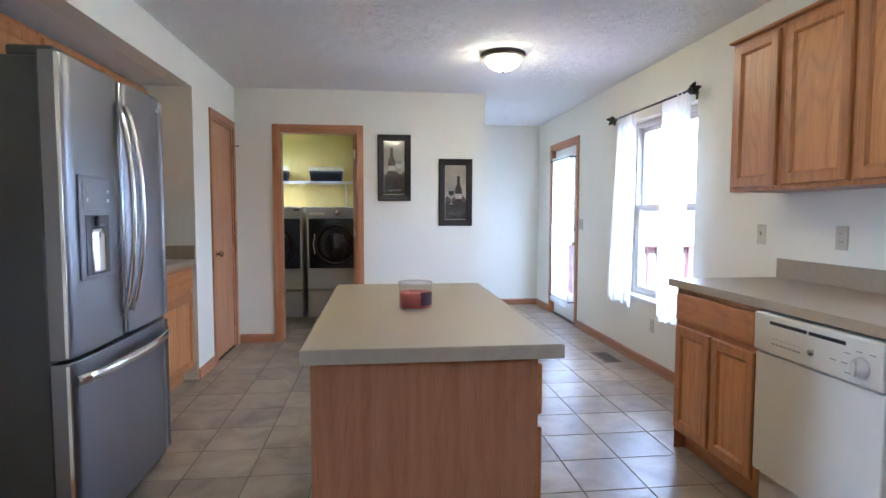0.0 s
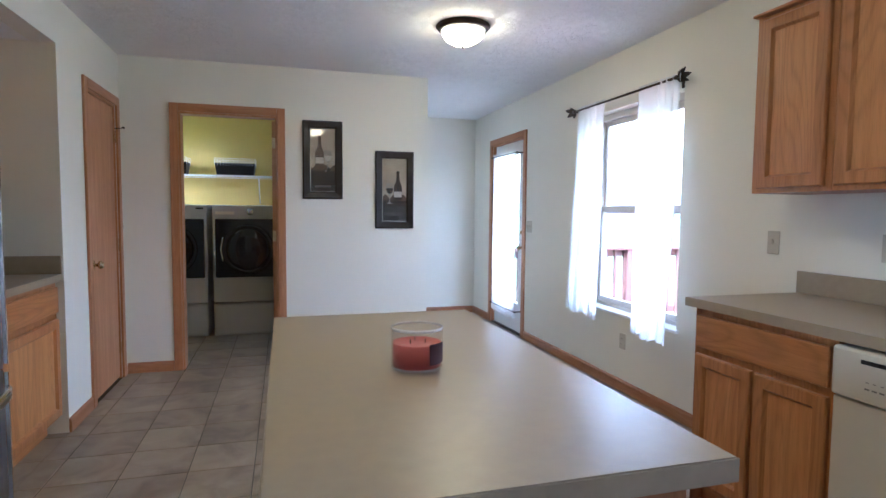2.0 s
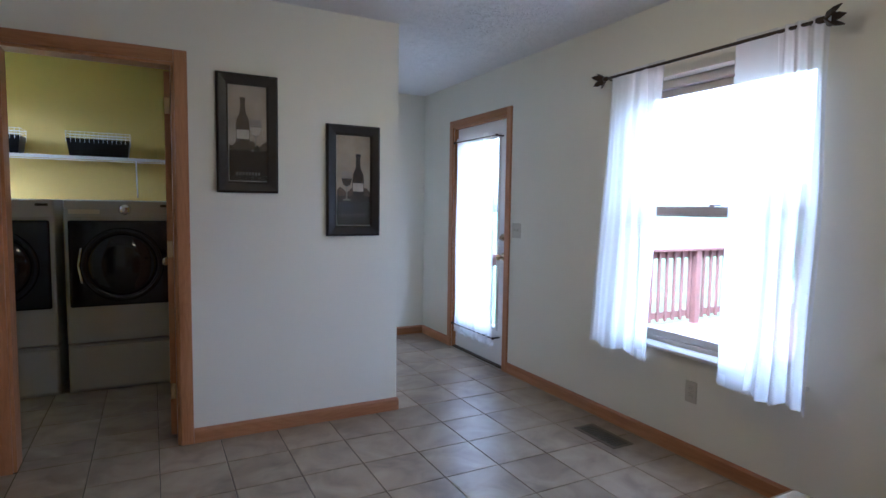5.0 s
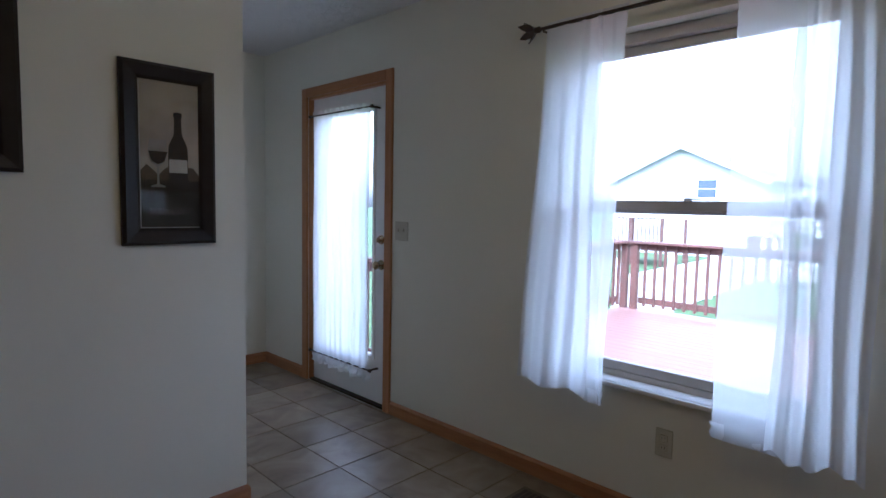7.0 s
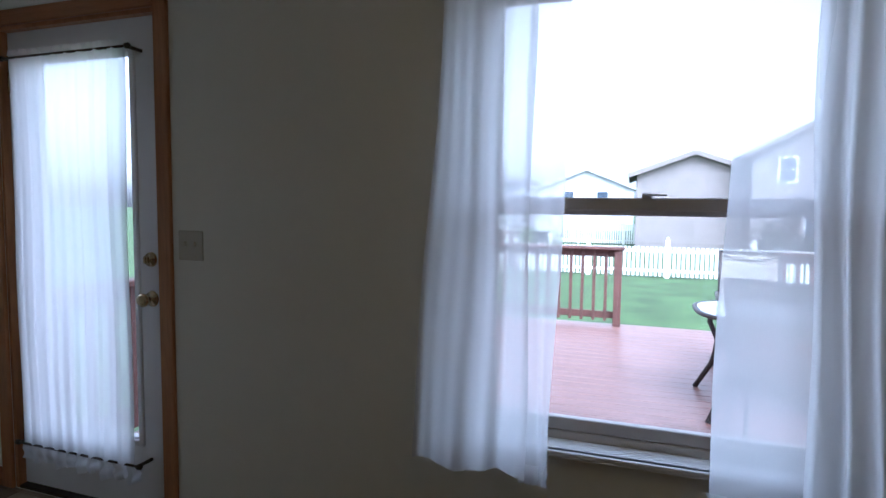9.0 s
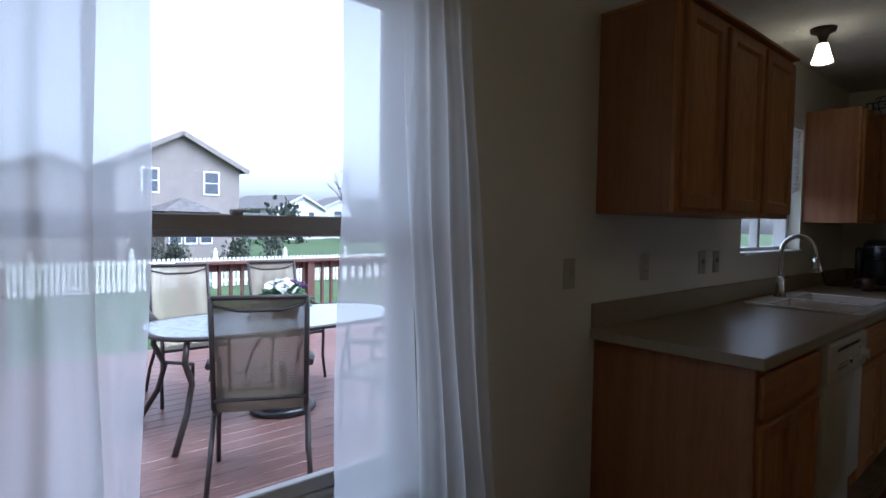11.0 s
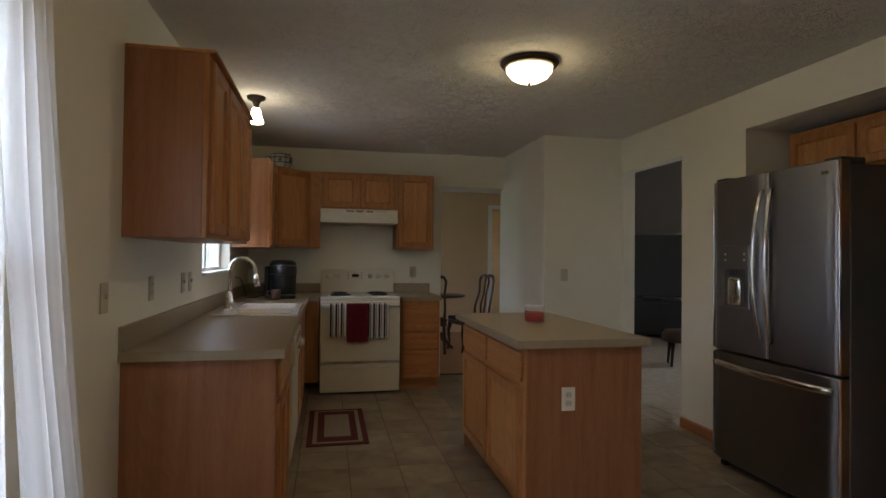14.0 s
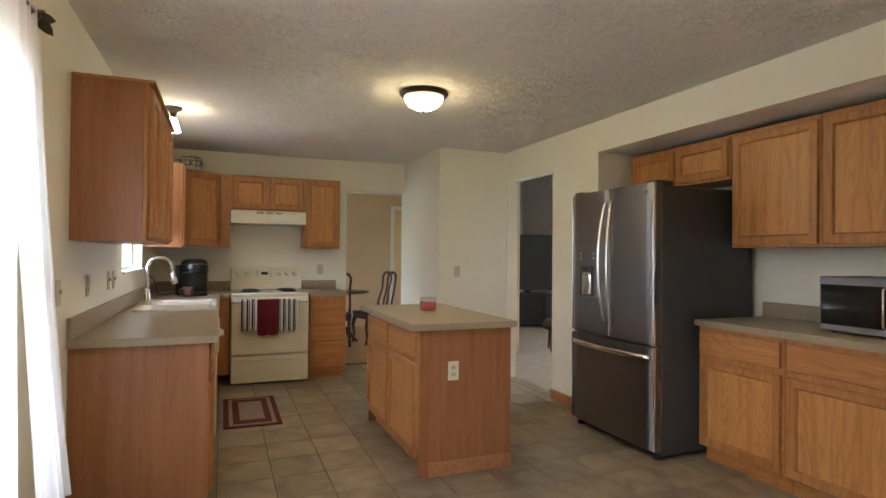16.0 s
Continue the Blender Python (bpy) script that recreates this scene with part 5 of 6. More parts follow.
# ---- lamps ----
SHADE = glow("lit_frosted_glass", (1.0, 0.72, 0.33), 1.8)


def flush_light(x, y):
    t = thing("ceiling_light", pose(x, y, H), "lit frosted glass dome light with bronze rim", "ceiling light", "flush ceiling lights")
    part("pan", bm_lathe([(0, -0.001), (0.165, -0.001), (0.170, -0.012), (0.155, -0.030), (0.138, -0.040), (0.134, -0.032), (0, -0.030)], 40), BRONZE, t)
    part("glass_bowl", bm_lathe([(0.132, -0.041), (0.128, -0.060), (0.105, -0.090), (0.065, -0.112), (0.02, -0.120), (0, -0.121)], 40), SHADE, t)
    part("finial", bm_lathe([(0, -0.1215), (0.012, -0.122), (0.008, -0.130), (0.006, -0.138), (0, -0.142)], 12), BRONZE, t)


flush_light(0.899, 4.025)
flush_light(0.215, 2.05)
pl = thing("pendant_light", pose(1.86, 0.93, H), "small lit bell-glass ceiling light over sink", "ceiling light")
part("canopy", bm_lathe([(0, -0.001), (0.065, -0.001), (0.062, -0.02), (0.03, -0.035), (0.018, -0.07), (0.03, -0.085), (0, -0.085)], 24), BRONZE, pl)
part("glass_bell", bm_lathe([(0.026, -0.086), (0.032, -0.105), (0.040, -0.14), (0.054, -0.185), (0.050, -0.19), (0, -0.182)], 24), glow("lit_bell_glass", (1.0, 0.78, 0.45), 2.0), pl)


# ---- pictures ----
FRAME = surface("espresso_frame_wood", (0.014, 0.009, 0.009), 0.32, vary=0.25, scale=25, grain=0.08, gscale=150)
MAT_ART = surface("sepia_art_ground", (0.36, 0.31, 0.235), 0.7, vary=0.22, scale=7)
ART_DARK = surface("dark_art_paint", (0.028, 0.024, 0.021), 0.7, vary=0.4, scale=14)
ART_MID = surface("umber_art_paint", (0.085, 0.065, 0.045), 0.7, vary=0.4, scale=12)
ART_PALE = surface("pale_art_paint", (0.48, 0.44, 0.37), 0.7, vary=0.15, scale=20)
ART_LETTER = surface("grey_lettering", (0.20, 0.18, 0.16), 0.7, vary=0.1)


def slab_shape(pts, y, parent, m, name):
    """A flat painted shape, drawn as an outline of (x, z)."""
    bm = bmesh.new()
    a = [bm.verts.new((px, y, pz)) for px, pz in pts]
    b = [bm.verts.new((px, y - 0.0008, pz)) for px, pz in pts]
    bm.faces.new(b[::-1])
    n = len(pts)
    for i in range(n):
        bm.faces.new((a[i], a[(i + 1) % n], b[(i + 1) % n], b[i]))
    bmesh.ops.recalc_face_normals(bm, faces=bm.faces[:])
    bmesh.ops.triangulate(bm, faces=bm.faces[:])
    return part(name, bm, m, parent)


def outline(half):
    return [(x, z) for x, z in half] + [(-x, z) for x, z in half[::-1] if abs(x) > 1e-6]


def words(text, parent, x, y, z, size, m):
    cu = bpy.data.curves.new("lettering", 'FONT')
    cu.body, cu.size, cu.align_x, cu.extrude = text, size, 'CENTER', 0.0004
    cu.space_character = 1.35
    cu.materials.append(m)
    ob = new("lettering", cu)
    ob.parent = parent
    ob.matrix_basis = pose(x, y, z, 90, 0, 0)
    dg_ = bpy.context.evaluated_depsgraph_get()
    me = bpy.data.meshes.new_from_object(ob.evaluated_get(dg_))
    mesh_ob = new("lettering", me)
    mesh_ob.parent, mesh_ob.matrix_basis = parent, ob.matrix_basis
    bpy.data.objects.remove(ob)
    return mesh_ob


ART_GLASS = surface("print_glass_tone", (0.27, 0.255, 0.215), 0.6, vary=0.1, scale=20)


def framed(x, z, w, h, kind, label):
    t = thing("framed_picture", pose(x, YP - 0.001, z), label, "picture", "wine pictures")
    fw_ = 0.062
    bm = bmesh.new()
    rings = []
    for ins, d in ((0, 0), (0, -0.016), (0.012, -0.026), (fw_ - 0.012, -0.020), (fw_, -0.010)):
        rings.append([bm.verts.new((px, d, pz)) for px, pz in ((-w / 2 + ins, ins), (w / 2 - ins, ins), (w / 2 - ins, h - ins), (-w / 2 + ins, h - ins))])
    for a, b in zip(rings, rings[1:]):
        for i in range(4):
            bm.faces.new((a[i], a[(i + 1) % 4], b[(i + 1) % 4], b[i]))
    bm.faces.new(rings[0][::-1])
    bmesh.ops.recalc_face_normals(bm, faces=bm.faces[:])
    part("frame", bm, FRAME, t)
    art = part("print", bm_box(-w / 2 + fw_ - 0.004, w / 2 - fw_ + 0.004, -0.009, -0.004, fw_ - 0.004, h - fw_ + 0.004), MAT_ART, t)
    iw, ih, b0 = w - 2 * fw_, h - 2 * fw_, fw_
    part("border_line", bm_box(-iw / 2, -iw / 2 + 0.003, -0.0098, -0.0092, b0, b0 + ih), ART_PALE, art)
    part("border_line", bm_box(-iw / 2, iw / 2, -0.0098, -0.0092, b0, b0 + 0.003), ART_PALE, art)
    part("foreground", bm_box(-iw / 2 + 0.003, iw / 2, -0.0096, -0.0092, b0 + 0.003, b0 + ih * 0.36), ART_DARK, art)
    hill = [(-iw / 2 + 0.003, b0 + ih * 0.33)] + [(-iw / 2 + 0.003 + (iw - 0.003) * k / 10, b0 + ih * (0.40 + 0.035 * math.sin(1.7 * k + len(kind)))) for k in range(11)] + [(iw / 2, b0 + ih * 0.33)]
    slab_shape(hill, -0.0093, art, ART_MID, "far_hill")
    bottle = [(0.0, 0.0), (0.034, 0.0), (0.036, 0.10), (0.034, 0.145), (0.015, 0.185), (0.012, 0.25), (0.015, 0.252), (0.015, 0.268), (0.0, 0.27)]
    glass = [(0.0, 0.0), (0.026, 0.0), (0.024, 0.006), (0.004, 0.012), (0.003, 0.075), (0.022, 0.095), (0.034, 0.13), (0.030, 0.175), (0.0, 0.175)]
    if kind == "white wine":
        bx, bz, gx, gz = -0.025, b0 + ih * 0.36, 0.042, b0 + ih * 0.32
    else:
        bx, bz, gx, gz = 0.03, b0 + ih * 0.30, -0.042, b0 + ih * 0.28
    slab_shape([(bx + px, bz + pz) for px, pz in outline(bottle)], -0.0097, art, ART_MID if kind == "white wine" else ART_DARK, "bottle")
    slab_shape([(bx + px, bz + pz) for px, pz in ((-0.033, 0.045), (0.033, 0.045), (0.033, 0.095), (-0.033, 0.095))], -0.0106, art, ART_PALE, "bottle_label")
    slab_shape([(gx + px, gz + pz) for px, pz in outline(glass)], -0.0102, art, ART_GLASS, "wine_glass")
    slab_shape([(gx + px, gz + pz) for px, pz in outline([(0.0, 0.085), (0.022, 0.096), (0.033, 0.132), (0.0, 0.132)])], -0.0112, art, ART_PALE if kind == "white wine" else ART_DARK, "wine")
    slab_shape([(0.012 * math.cos(k) * (1 + 0.5 * (k % 2)) + 0.05, b0 + ih * 0.33 + 0.03 * math.sin(k)) for k in (0, 0.8, 1.6, 2.4, 3.1, 3.9, 4.7, 5.5)], -0.0112, art, ART_DARK, "grapes")
    if kind == "white wine":
        for k in range(8):
            part("lettering", bm_box(-0.062 + k * 0.0165, -0.051 + k * 0.0165, -0.0102, -0.0097, b0 + 0.035, b0 + 0.052), ART_LETTER, art)
    else:
        words("MERLOT", art, 0.0, -0.0097, b0 + 0.05, 0.032, ART_LETTER)
    g = part("glazing", bm_box(-iw / 2 - 0.002, iw / 2 + 0.002, -0.0145, -0.0135, b0 - 0.002, b0 + ih + 0.002), GLASS, t)
    g.visible_shadow = False


framed(0.128, 1.378, 0.325, 0.645, "white wine", "dark framed print of white wine and glass")
framed(0.735, 1.133, 0.335, 0.662, "merlot", "dark framed print of red wine bottle")


# ---- laundry room ----
LAUNDRY = surface("pale_grey_appliance_enamel", (0.46, 0.445, 0.41), 0.35, vary=0.02)
SMOKE = surface("smoked_door_glass", (0.010, 0.010, 0.011), 0.08, vary=0.1)


def front_loader(x, label):
    t = thing("washing_machine" if x < -0.8 else "dryer", pose(x, 6.62, 0), label, "washer" if x < -0.8 else "dryer", "laundry pair")
    part("pedestal", bm_box(-0.34, 0.34, 0.02, 0.74, 0.0, 0.335, 0.01, 2), LAUNDRY, t)
    part("pedestal_drawer", bm_box(-0.335, 0.335, -0.005, 0.019, 0.02, 0.325, 0.008, 2), LAUNDRY, t)
    part("body", bm_box(-0.34, 0.34, 0.0, 0.76, 0.345, 1.33, 0.012, 2), LAUNDRY, t)
    part("door_surround", bm_box(-0.315, 0.315, -0.018, -0.0005, 0.60, 1.19, 0.012, 2), SMOKE, t)
    ringm = bm_lathe([(0.215, 0.0), (0.245, 0.012), (0.255, 0.004), (0.25, 0.0)], 40, bmesh.new(), pose(0, -0.019, 0.885, 90))
    d = part("door_ring", ringm, BLACKGLOSS, t)
    part("door_glass", bm_lathe([(0, 0.028), (0.12, 0.024), (0.19, 0.014), (0.214, 0.002), (0.214, 0)], 40, bmesh.new(), pose(0, -0.019, 0.885, 90)), SMOKE, d)
    part("door_handle", bm_tube([(-0.262 + 0.02 * abs(k) / 4 - 0.0, -0.028, 0.885 + 0.03 * k) for k in range(-4, 5)], 0.008, 8), CHROME, t)
    pn = part("control_panel", bm_box(-0.335, 0.335, -0.010, -0.0005, 1.205, 1.325, 0.006, 2), LAUNDRY, t)
    part("dial", bm_lathe([(0, 0.03), (0.026, 0.028), (0.032, 0.01), (0.040, 0.004), (0.040, 0)], 24, bmesh.new(), pose(0.02, -0.011, 1.265, 90)), CHROME, pn)
    part("detergent_drawer", bm_box(-0.31, -0.13, -0.014, -0.0105, 1.235, 1.265, 0.001), BISQUE, pn)
    part("display", bm_box(0.24, 0.31, -0.013, -0.0105, 1.285, 1.302, 0.001), BLACK, pn)


front_loader(-1.265, "pale front-loading washer on a drawer pedestal")
front_loader(-0.535, "pale front-loading dryer on a drawer pedestal")
ws = thing("wire_shelf", pose(0, LYB, 1.66), "white wire shelf on the laundry wall", "shelf")
bm = bmesh.new()
for k in range(5):
    bm_tube([(-1.95, -0.30 + k * 0.072, 0), (0.85, -0.30 + k * 0.072, 0)], 0.003, 5, bm=bm)
bm_tube([(-1.95, -0.305, -0.03), (0.85, -0.305, -0.03)], 0.003, 5, bm=bm)
for k in range(112):
    bm_tube([(-1.95 + k * 0.025, -0.005, 0.004), (-1.95 + k * 0.025, -0.305, 0.004), (-1.95 + k * 0.025, -0.305, -0.03)], 0.0016, 4, bm=bm)
part("wire_grid", bm, VINYLWHITE, ws)
for x in (-1.5, -0.45, 0.5):
    part("brace", bm_tube([(x, -0.30, -0.02), (x, -0.004, -0.30)], 0.005, 6), VINYLWHITE, ws)


def basket(x, w):
    t = thing("basket", pose(x, LYB - 0.155, 1.667), "dark wire basket with lining on the shelf", "basket", "shelf baskets")
    bm = bmesh.new()
    sec = [(w * 0.46, 0.10, 0.0), (w * 0.5, 0.12, 0.15)]
    lo = [bm.verts.new((sx * sec[0][0], sy * sec[0][1], 0.002)) for sx, sy in ((-1, -1), (1, -1), (1, 1), (-1, 1))]
    hi = [bm.verts.new((sx * sec[1][0], sy * sec[1][1], 0.13)) for sx, sy in ((-1, -1), (1, -1), (1, 1), (-1, 1))]
    bm.faces.new(lo[::-1])
    for i in range(4):
        bm.faces.new((lo[i], lo[(i + 1) % 4], hi[(i + 1) % 4], hi[i]))
    bmesh.ops.solidify(bm, geom=bm.faces[:], thickness=0.004)
    part("liner", bm, BLACK, t)
    bm = bmesh.new()
    for z in (0.14, 0.16, 0.18):
        bm_tube([(sx * w * 0.51, sy * 0.122, z) for sx, sy in ((-1, -1), (1, -1), (1, 1), (-1, 1))], 0.002, 5, bm=bm, closed=True)
    for k in range(15):
        x_ = -w * 0.5 + w * k / 14
        for y in (-0.122, 0.122):
            bm_tube([(x_, y, 0.10), (x_, y, 0.18)], 0.0016, 4, bm=bm)
    part("wire_rim", bm, VINYLWHITE, t)


basket(-0.70, 0.42)
basket(-1.40, 0.42)

# ---- dining room, seen through its opening ----
CHERRY = surface("dark_cherry_wood", (0.045, 0.016, 0.010), 0.3, vary=0.3, scale=12, grain=0.05)
dt = thing("dining_table", pose(-0.13, -2.86, 0), "dark cherry dining table with pedestal foot", "table")
part("tabletop", bm_lathe([(0, 0.735), (0.48, 0.735), (0.50, 0.745), (0.495, 0.758), (0, 0.76)], 40), CHERRY, dt)
part("pedestal", bm_lathe([(0, 0.735), (0.10, 0.73), (0.05, 0.66), (0.06, 0.5), (0.09, 0.4), (0.05, 0.3), (0.08, 0.2), (0, 0.18)], 20), CHERRY, dt)
for a in (45, 135, 225, 315):
    c, s = math.cos(radians(a)), math.sin(radians(a))
    part("leg", bm_tube([(0.05 * c, 0.05 * s, 0.24), (0.20 * c, 0.20 * s, 0.20), (0.32 * c, 0.32 * s, 0.06), (0.38 * c, 0.38 * s, 0.02)], [0.03, 0.028, 0.022, 0.02], 8), CHERRY, dt)


def dining_chair(m, label):
    t = thing("dining_chair", m, label, "chair", "dining chairs")
    part("seat", bm_box(-0.23, 0.23, -0.22, 0.22, 0.43, 0.47, 0.015, 3), surface("dark_seat_cloth", (0.03, 0.02, 0.018), 0.9), t)
    part("seat_rail", bm_box(-0.225, 0.225, -0.215, 0.215, 0.37, 0.429, 0.006), CHERRY, t)
    for s in (-1, 1):
        part("front_leg", bm_tube([(s * 0.20, -0.19, 0.38), (s * 0.215, -0.215, 0.27), (s * 0.20, -0.20, 0.10), (s * 0.215, -0.22, 0.0)], [0.032, 0.028, 0.016, 0.022], 8), CHERRY, t)
        part("back_post", bm_tube([(s * 0.19, 0.25, 0.0), (s * 0.19, 0.20, 0.40), (s * 0.20, 0.215, 0.60), (s * 0.175, 0.27, 0.80), (s * 0.19, 0.29, 0.98), (s * 0.15, 0.30, 1.04)], [0.02, 0.024, 0.018, 0.016, 0.018, 0.02], 8), CHERRY, t)
    part("crest_rail", bm_tube([(-0.15, 0.30, 1.035), (-0.06, 0.305, 1.05), (0, 0.305, 1.035), (0.06, 0.305, 1.05), (0.15, 0.30, 1.035)], 0.022, 8), CHERRY, t)
    bm = bmesh.new()
    for s in (-1, 1):
        bm_tube([(s * 0.03, 0.21, 0.46), (s * 0.055, 0.225, 0.62), (s * 0.03, 0.26, 0.78), (s * 0.05, 0.295, 0.95), (s * 0.03, 0.30, 1.03)], 0.014, 6, bm=bm)
    part("splat", bm, CHERRY, t)


dining_chair(pose(-0.62, -2.55, 0, 0, 0, 105), "dark cherry dining chair with vase-shaped back")
dining_chair(pose(0.0, -2.46, 0, 0, 0, 4), "dark cherry dining chair with curved posts")

# ---- living room, seen through its opening ----
tv = thing("media_cabinet", pose(-3.75, -3.35, 0, 0, 0, 149), "black media cabinet with glass doors", "cabinet")
part("body", bm_box(-0.95, 0.95, 0.02, 0.45, 0.05, 0.62, 0.006), BLACK, tv)
for s in (-1, 0, 1):
    part("door", bm_box(s * 0.62 - 0.29, s * 0.62 + 0.29, 0.0, 0.019, 0.09, 0.58, 0.004), BLACK, tv)
for x in (-0.85, 0.85):
    part("foot", bm_box(x - 0.04, x + 0.04, 0.05, 0.42, 0.0, 0.049), BLACK, tv)
ts = thing("television", pose(-3.75, -3.35, 0.62, 0, 0, 149), "large switched-off black flat television", "television")
part("screen", bm_box(-0.92, 0.92, 0.16, 0.22, 0.06, 1.10, 0.008), BLACK, ts)
part("stand", bm_box(-0.35, 0.35, 0.10, 0.34, 0.0, 0.02, 0.004), BLACK, ts)
part("neck", bm_box(-0.06, 0.06, 0.19, 0.24, 0.021, 0.10), BLACK, ts)
part("power_light", bm_box(-0.30, -0.28, 0.158, 0.1595, 0.075, 0.085), ART_PALE, ts)
ot = thing("footstool", pose(-2.95, -1.05, 0), "round brown upholstered footstool on turned legs", "stool")
part("cushion", bm_lathe([(0, 0.44), (0.20, 0.43), (0.24, 0.38), (0.23, 0.30), (0, 0.29)], 24), surface("brown_leather", (0.06, 0.035, 0.022), 0.5, vary=0.2), ot)
for a in (20, 110, 200, 290):
    part("leg", bm_tube([(0.17 * math.cos(radians(a)), 0.17 * math.sin(radians(a)), 0.29), (0.20 * math.cos(radians(a)), 0.20 * math.sin(radians(a)), 0.0)], [0.025, 0.014], 8), CHERRY, ot)

# ---- outside: deck, furniture, yard ----
DZ = -0.12                                      # deck top
DECK = oak("red_stained_deck_board", 'y', 0.42)
dn = DECK.node_tree.nodes
for node in dn:
    if node.type == 'VALTORGB' and len(node.color_ramp.elements) == 3:
        for e, c in zip(node.color_ramp.elements, ((0.145, 0.072, 0.058), (0.195, 0.100, 0.082), (0.24, 0.130, 0.108))):
            e.color = (*c, 1)
STAIN = surface("red_brown_rail_stain", (0.11, 0.048, 0.036), 0.6, vary=0.25, scale=9, grain=0.2)
deck = thing("deck", pose(0, 0, 0), "red-stained wooden deck outside the back door", "deck")
deck["kind"] = "structure"
bm = bmesh.new()
for x in (2.36, 3.6, 4.9, 6.2, 7.48):
    bm_box(x, x + 0.05, -0.6, 7.0, DZ - 0.20, DZ - 0.028, bm=bm)
part("joists", bm, STAIN, deck)
part("skirt", bm_box(7.56, 7.585, -0.6, 7.0, -0.70, DZ - 0.03), STAIN, deck)
GRASS = surface("lawn_soil_green", (0.05, 0.088, 0.026), 0.95, vary=0.35, scale=1.2, grain=0.9, gscale=60)
structure("ground", bm_box(-60, 420, -260, 260, -1.2, -0.70), GRASS, "green lawn reaching to the neighbouring houses", "ground")
board = None
bx = 2.33
while bx < 7.55:
    if board is None:
        board = part("deck_board", bm_box(0, 0.137, -0.6, 7.0, DZ - 0.027, DZ, 0.003), DECK, deck)
        board.matrix_basis = pose(bx, 0, 0)
    else:
        o = board.copy()
        scene.collection.objects.link(o)
        o.matrix_basis = pose(bx, 0, 0)
    bx += 0.1435


def railing(name, p0, p1, label):
    """A deck railing with capped posts, top and bottom rails and square balusters."""
    a, b = Vector(p0), Vector(p1)
    L = (b - a).length
    t = thing(name, Matrix.Translation((a.x, a.y, DZ)) @ Matrix.Rotation(math.atan2(b.y - a.y, b.x - a.x), 4, 'Z'), label, "railing", "deck railings")
    n = max(1, round(L / 1.7))
    for k in range(n + 1):
        x = L * k / n
        part("post", bm_box(x - 0.045, x + 0.045, -0.045, 0.045, 0.0, 0.93, 0.004), STAIN, t)
    part("top_rail", bm_box(-0.07, L + 0.07, -0.07, 0.07, 0.931, 0.968, 0.006), STAIN, t)
    part("upper_rail", bm_box(0.046, L - 0.046, 0.046, 0.084, 0.84, 0.925, 0.003), STAIN, t)
    part("bottom_rail", bm_box(0.046, L - 0.046, 0.046, 0.084, 0.08, 0.165, 0.003), STAIN, t)
    first = None
    c = int(L / 0.135)
    for k in range(1, c):
        x = L * k / c
        if first is None:
            first = part("baluster", bm_box(-0.018, 0.018, 0.010, 0.045, 0.05, 0.929, 0.002), STAIN, t)
            first.matrix_basis = pose(x, 0, 0)
        else:
            o = first.copy()
            scene.collection.objects.link(o)
            o.matrix_basis = pose(x, 0, 0)


railing("deck_railing", (2.45, 6.93), (7.50, 6.93), "red-brown stained deck railing with square balusters")
railing("deck_railing", (7.50, 6.78), (7.50, 4.25), "red-brown stained deck railing facing the lawn")
railing("deck_railing", (7.50, 2.62), (7.50, -0.5), "red-brown stained deck railing beyond the table")

# patio set
METAL = surface("bronze_patio_metal", (0.045, 0.035, 0.032), 0.45, metal=0.4, vary=0.2)


def sling_mat():
    m, n, l, b = mat("tan_sling_mesh")
    c = coords(n, l, (1, 1, 1))
    ck = N(n, "TexChecker", Scale=170.0)
    ck.inputs["Color1"].default_value = (0.38, 0.33, 0.25, 1)
    ck.inputs["Color2"].default_value = (0.20, 0.165, 0.12, 1)
    l.new(c, ck.inputs["Vector"])
    l.new(ck.outputs[0], b.inputs["Base Color"])
    b.inputs["Roughness"].default_value = 0.8
    tr = n.new("ShaderNodeBsdfTransparent")
    mx = n.new("ShaderNodeMixShader")
    mx.inputs[0].default_value = 0.8
    l.new(tr.outputs[0], mx.inputs[1])
    l.new(b.outputs[0], mx.inputs[2])
    l.new(mx.outputs[0], n["Material Output"].inputs[0])
    return m


SLING = sling_mat()
TX, TY = 4.88, 2.68                             # table centre
tb = thing("patio_table", pose(TX, TY, DZ), "glass-topped bronze metal patio table", "table")
bm = bmesh.new()


def oval(hx_, hy_, n=44, p=3.2):
    out = []
    for k in range(n):
        a = 2 * math.pi * k / n
        c, s = math.cos(a), math.sin(a)
        out.append((hx_ * math.copysign(abs(c) ** (2 / p), c), hy_ * math.copysign(abs(s) ** (2 / p), s)))
    return out


o1 = oval(0.47, 0.95)
lo = [bm.verts.new((x, y, 0.705)) for x, y in o1]
hi = [bm.verts.new((x, y, 0.712)) for x, y in o1]
bm.faces.new(lo[::-1])
bm.faces.new(hi)
for i in range(len(o1)):
    bm.faces.new((lo[i], lo[(i + 1) % len(o1)], hi[(i + 1) % len(o1)], hi[i]))
FROST = surface("rippled_frosted_glass", (0.27, 0.31, 0.33), 0.12, vary=0.25, scale=22, grain=0.6, gscale=40)
part("tabletop", bm, FROST, tb, "rippled pale glass top")
part("rim", bm_tube([(x, y, 0.70) for x, y in oval(0.485, 0.965)], 0.016, 8, closed=True), METAL, tb)
for sx in (-1, 1):
    for sy in (-1, 1):
        part("leg", bm_tube([(sx * 0.34, sy * 0.80, 0.69), (sx * 0.36, sy * 0.82, 0.55), (sx * 0.30, sy * 0.76, 0.40), (sx * 0.33, sy * 0.80, 0.22), (sx * 0.42, sy * 0.90, 0.0)], 0.020, 8), METAL, tb)
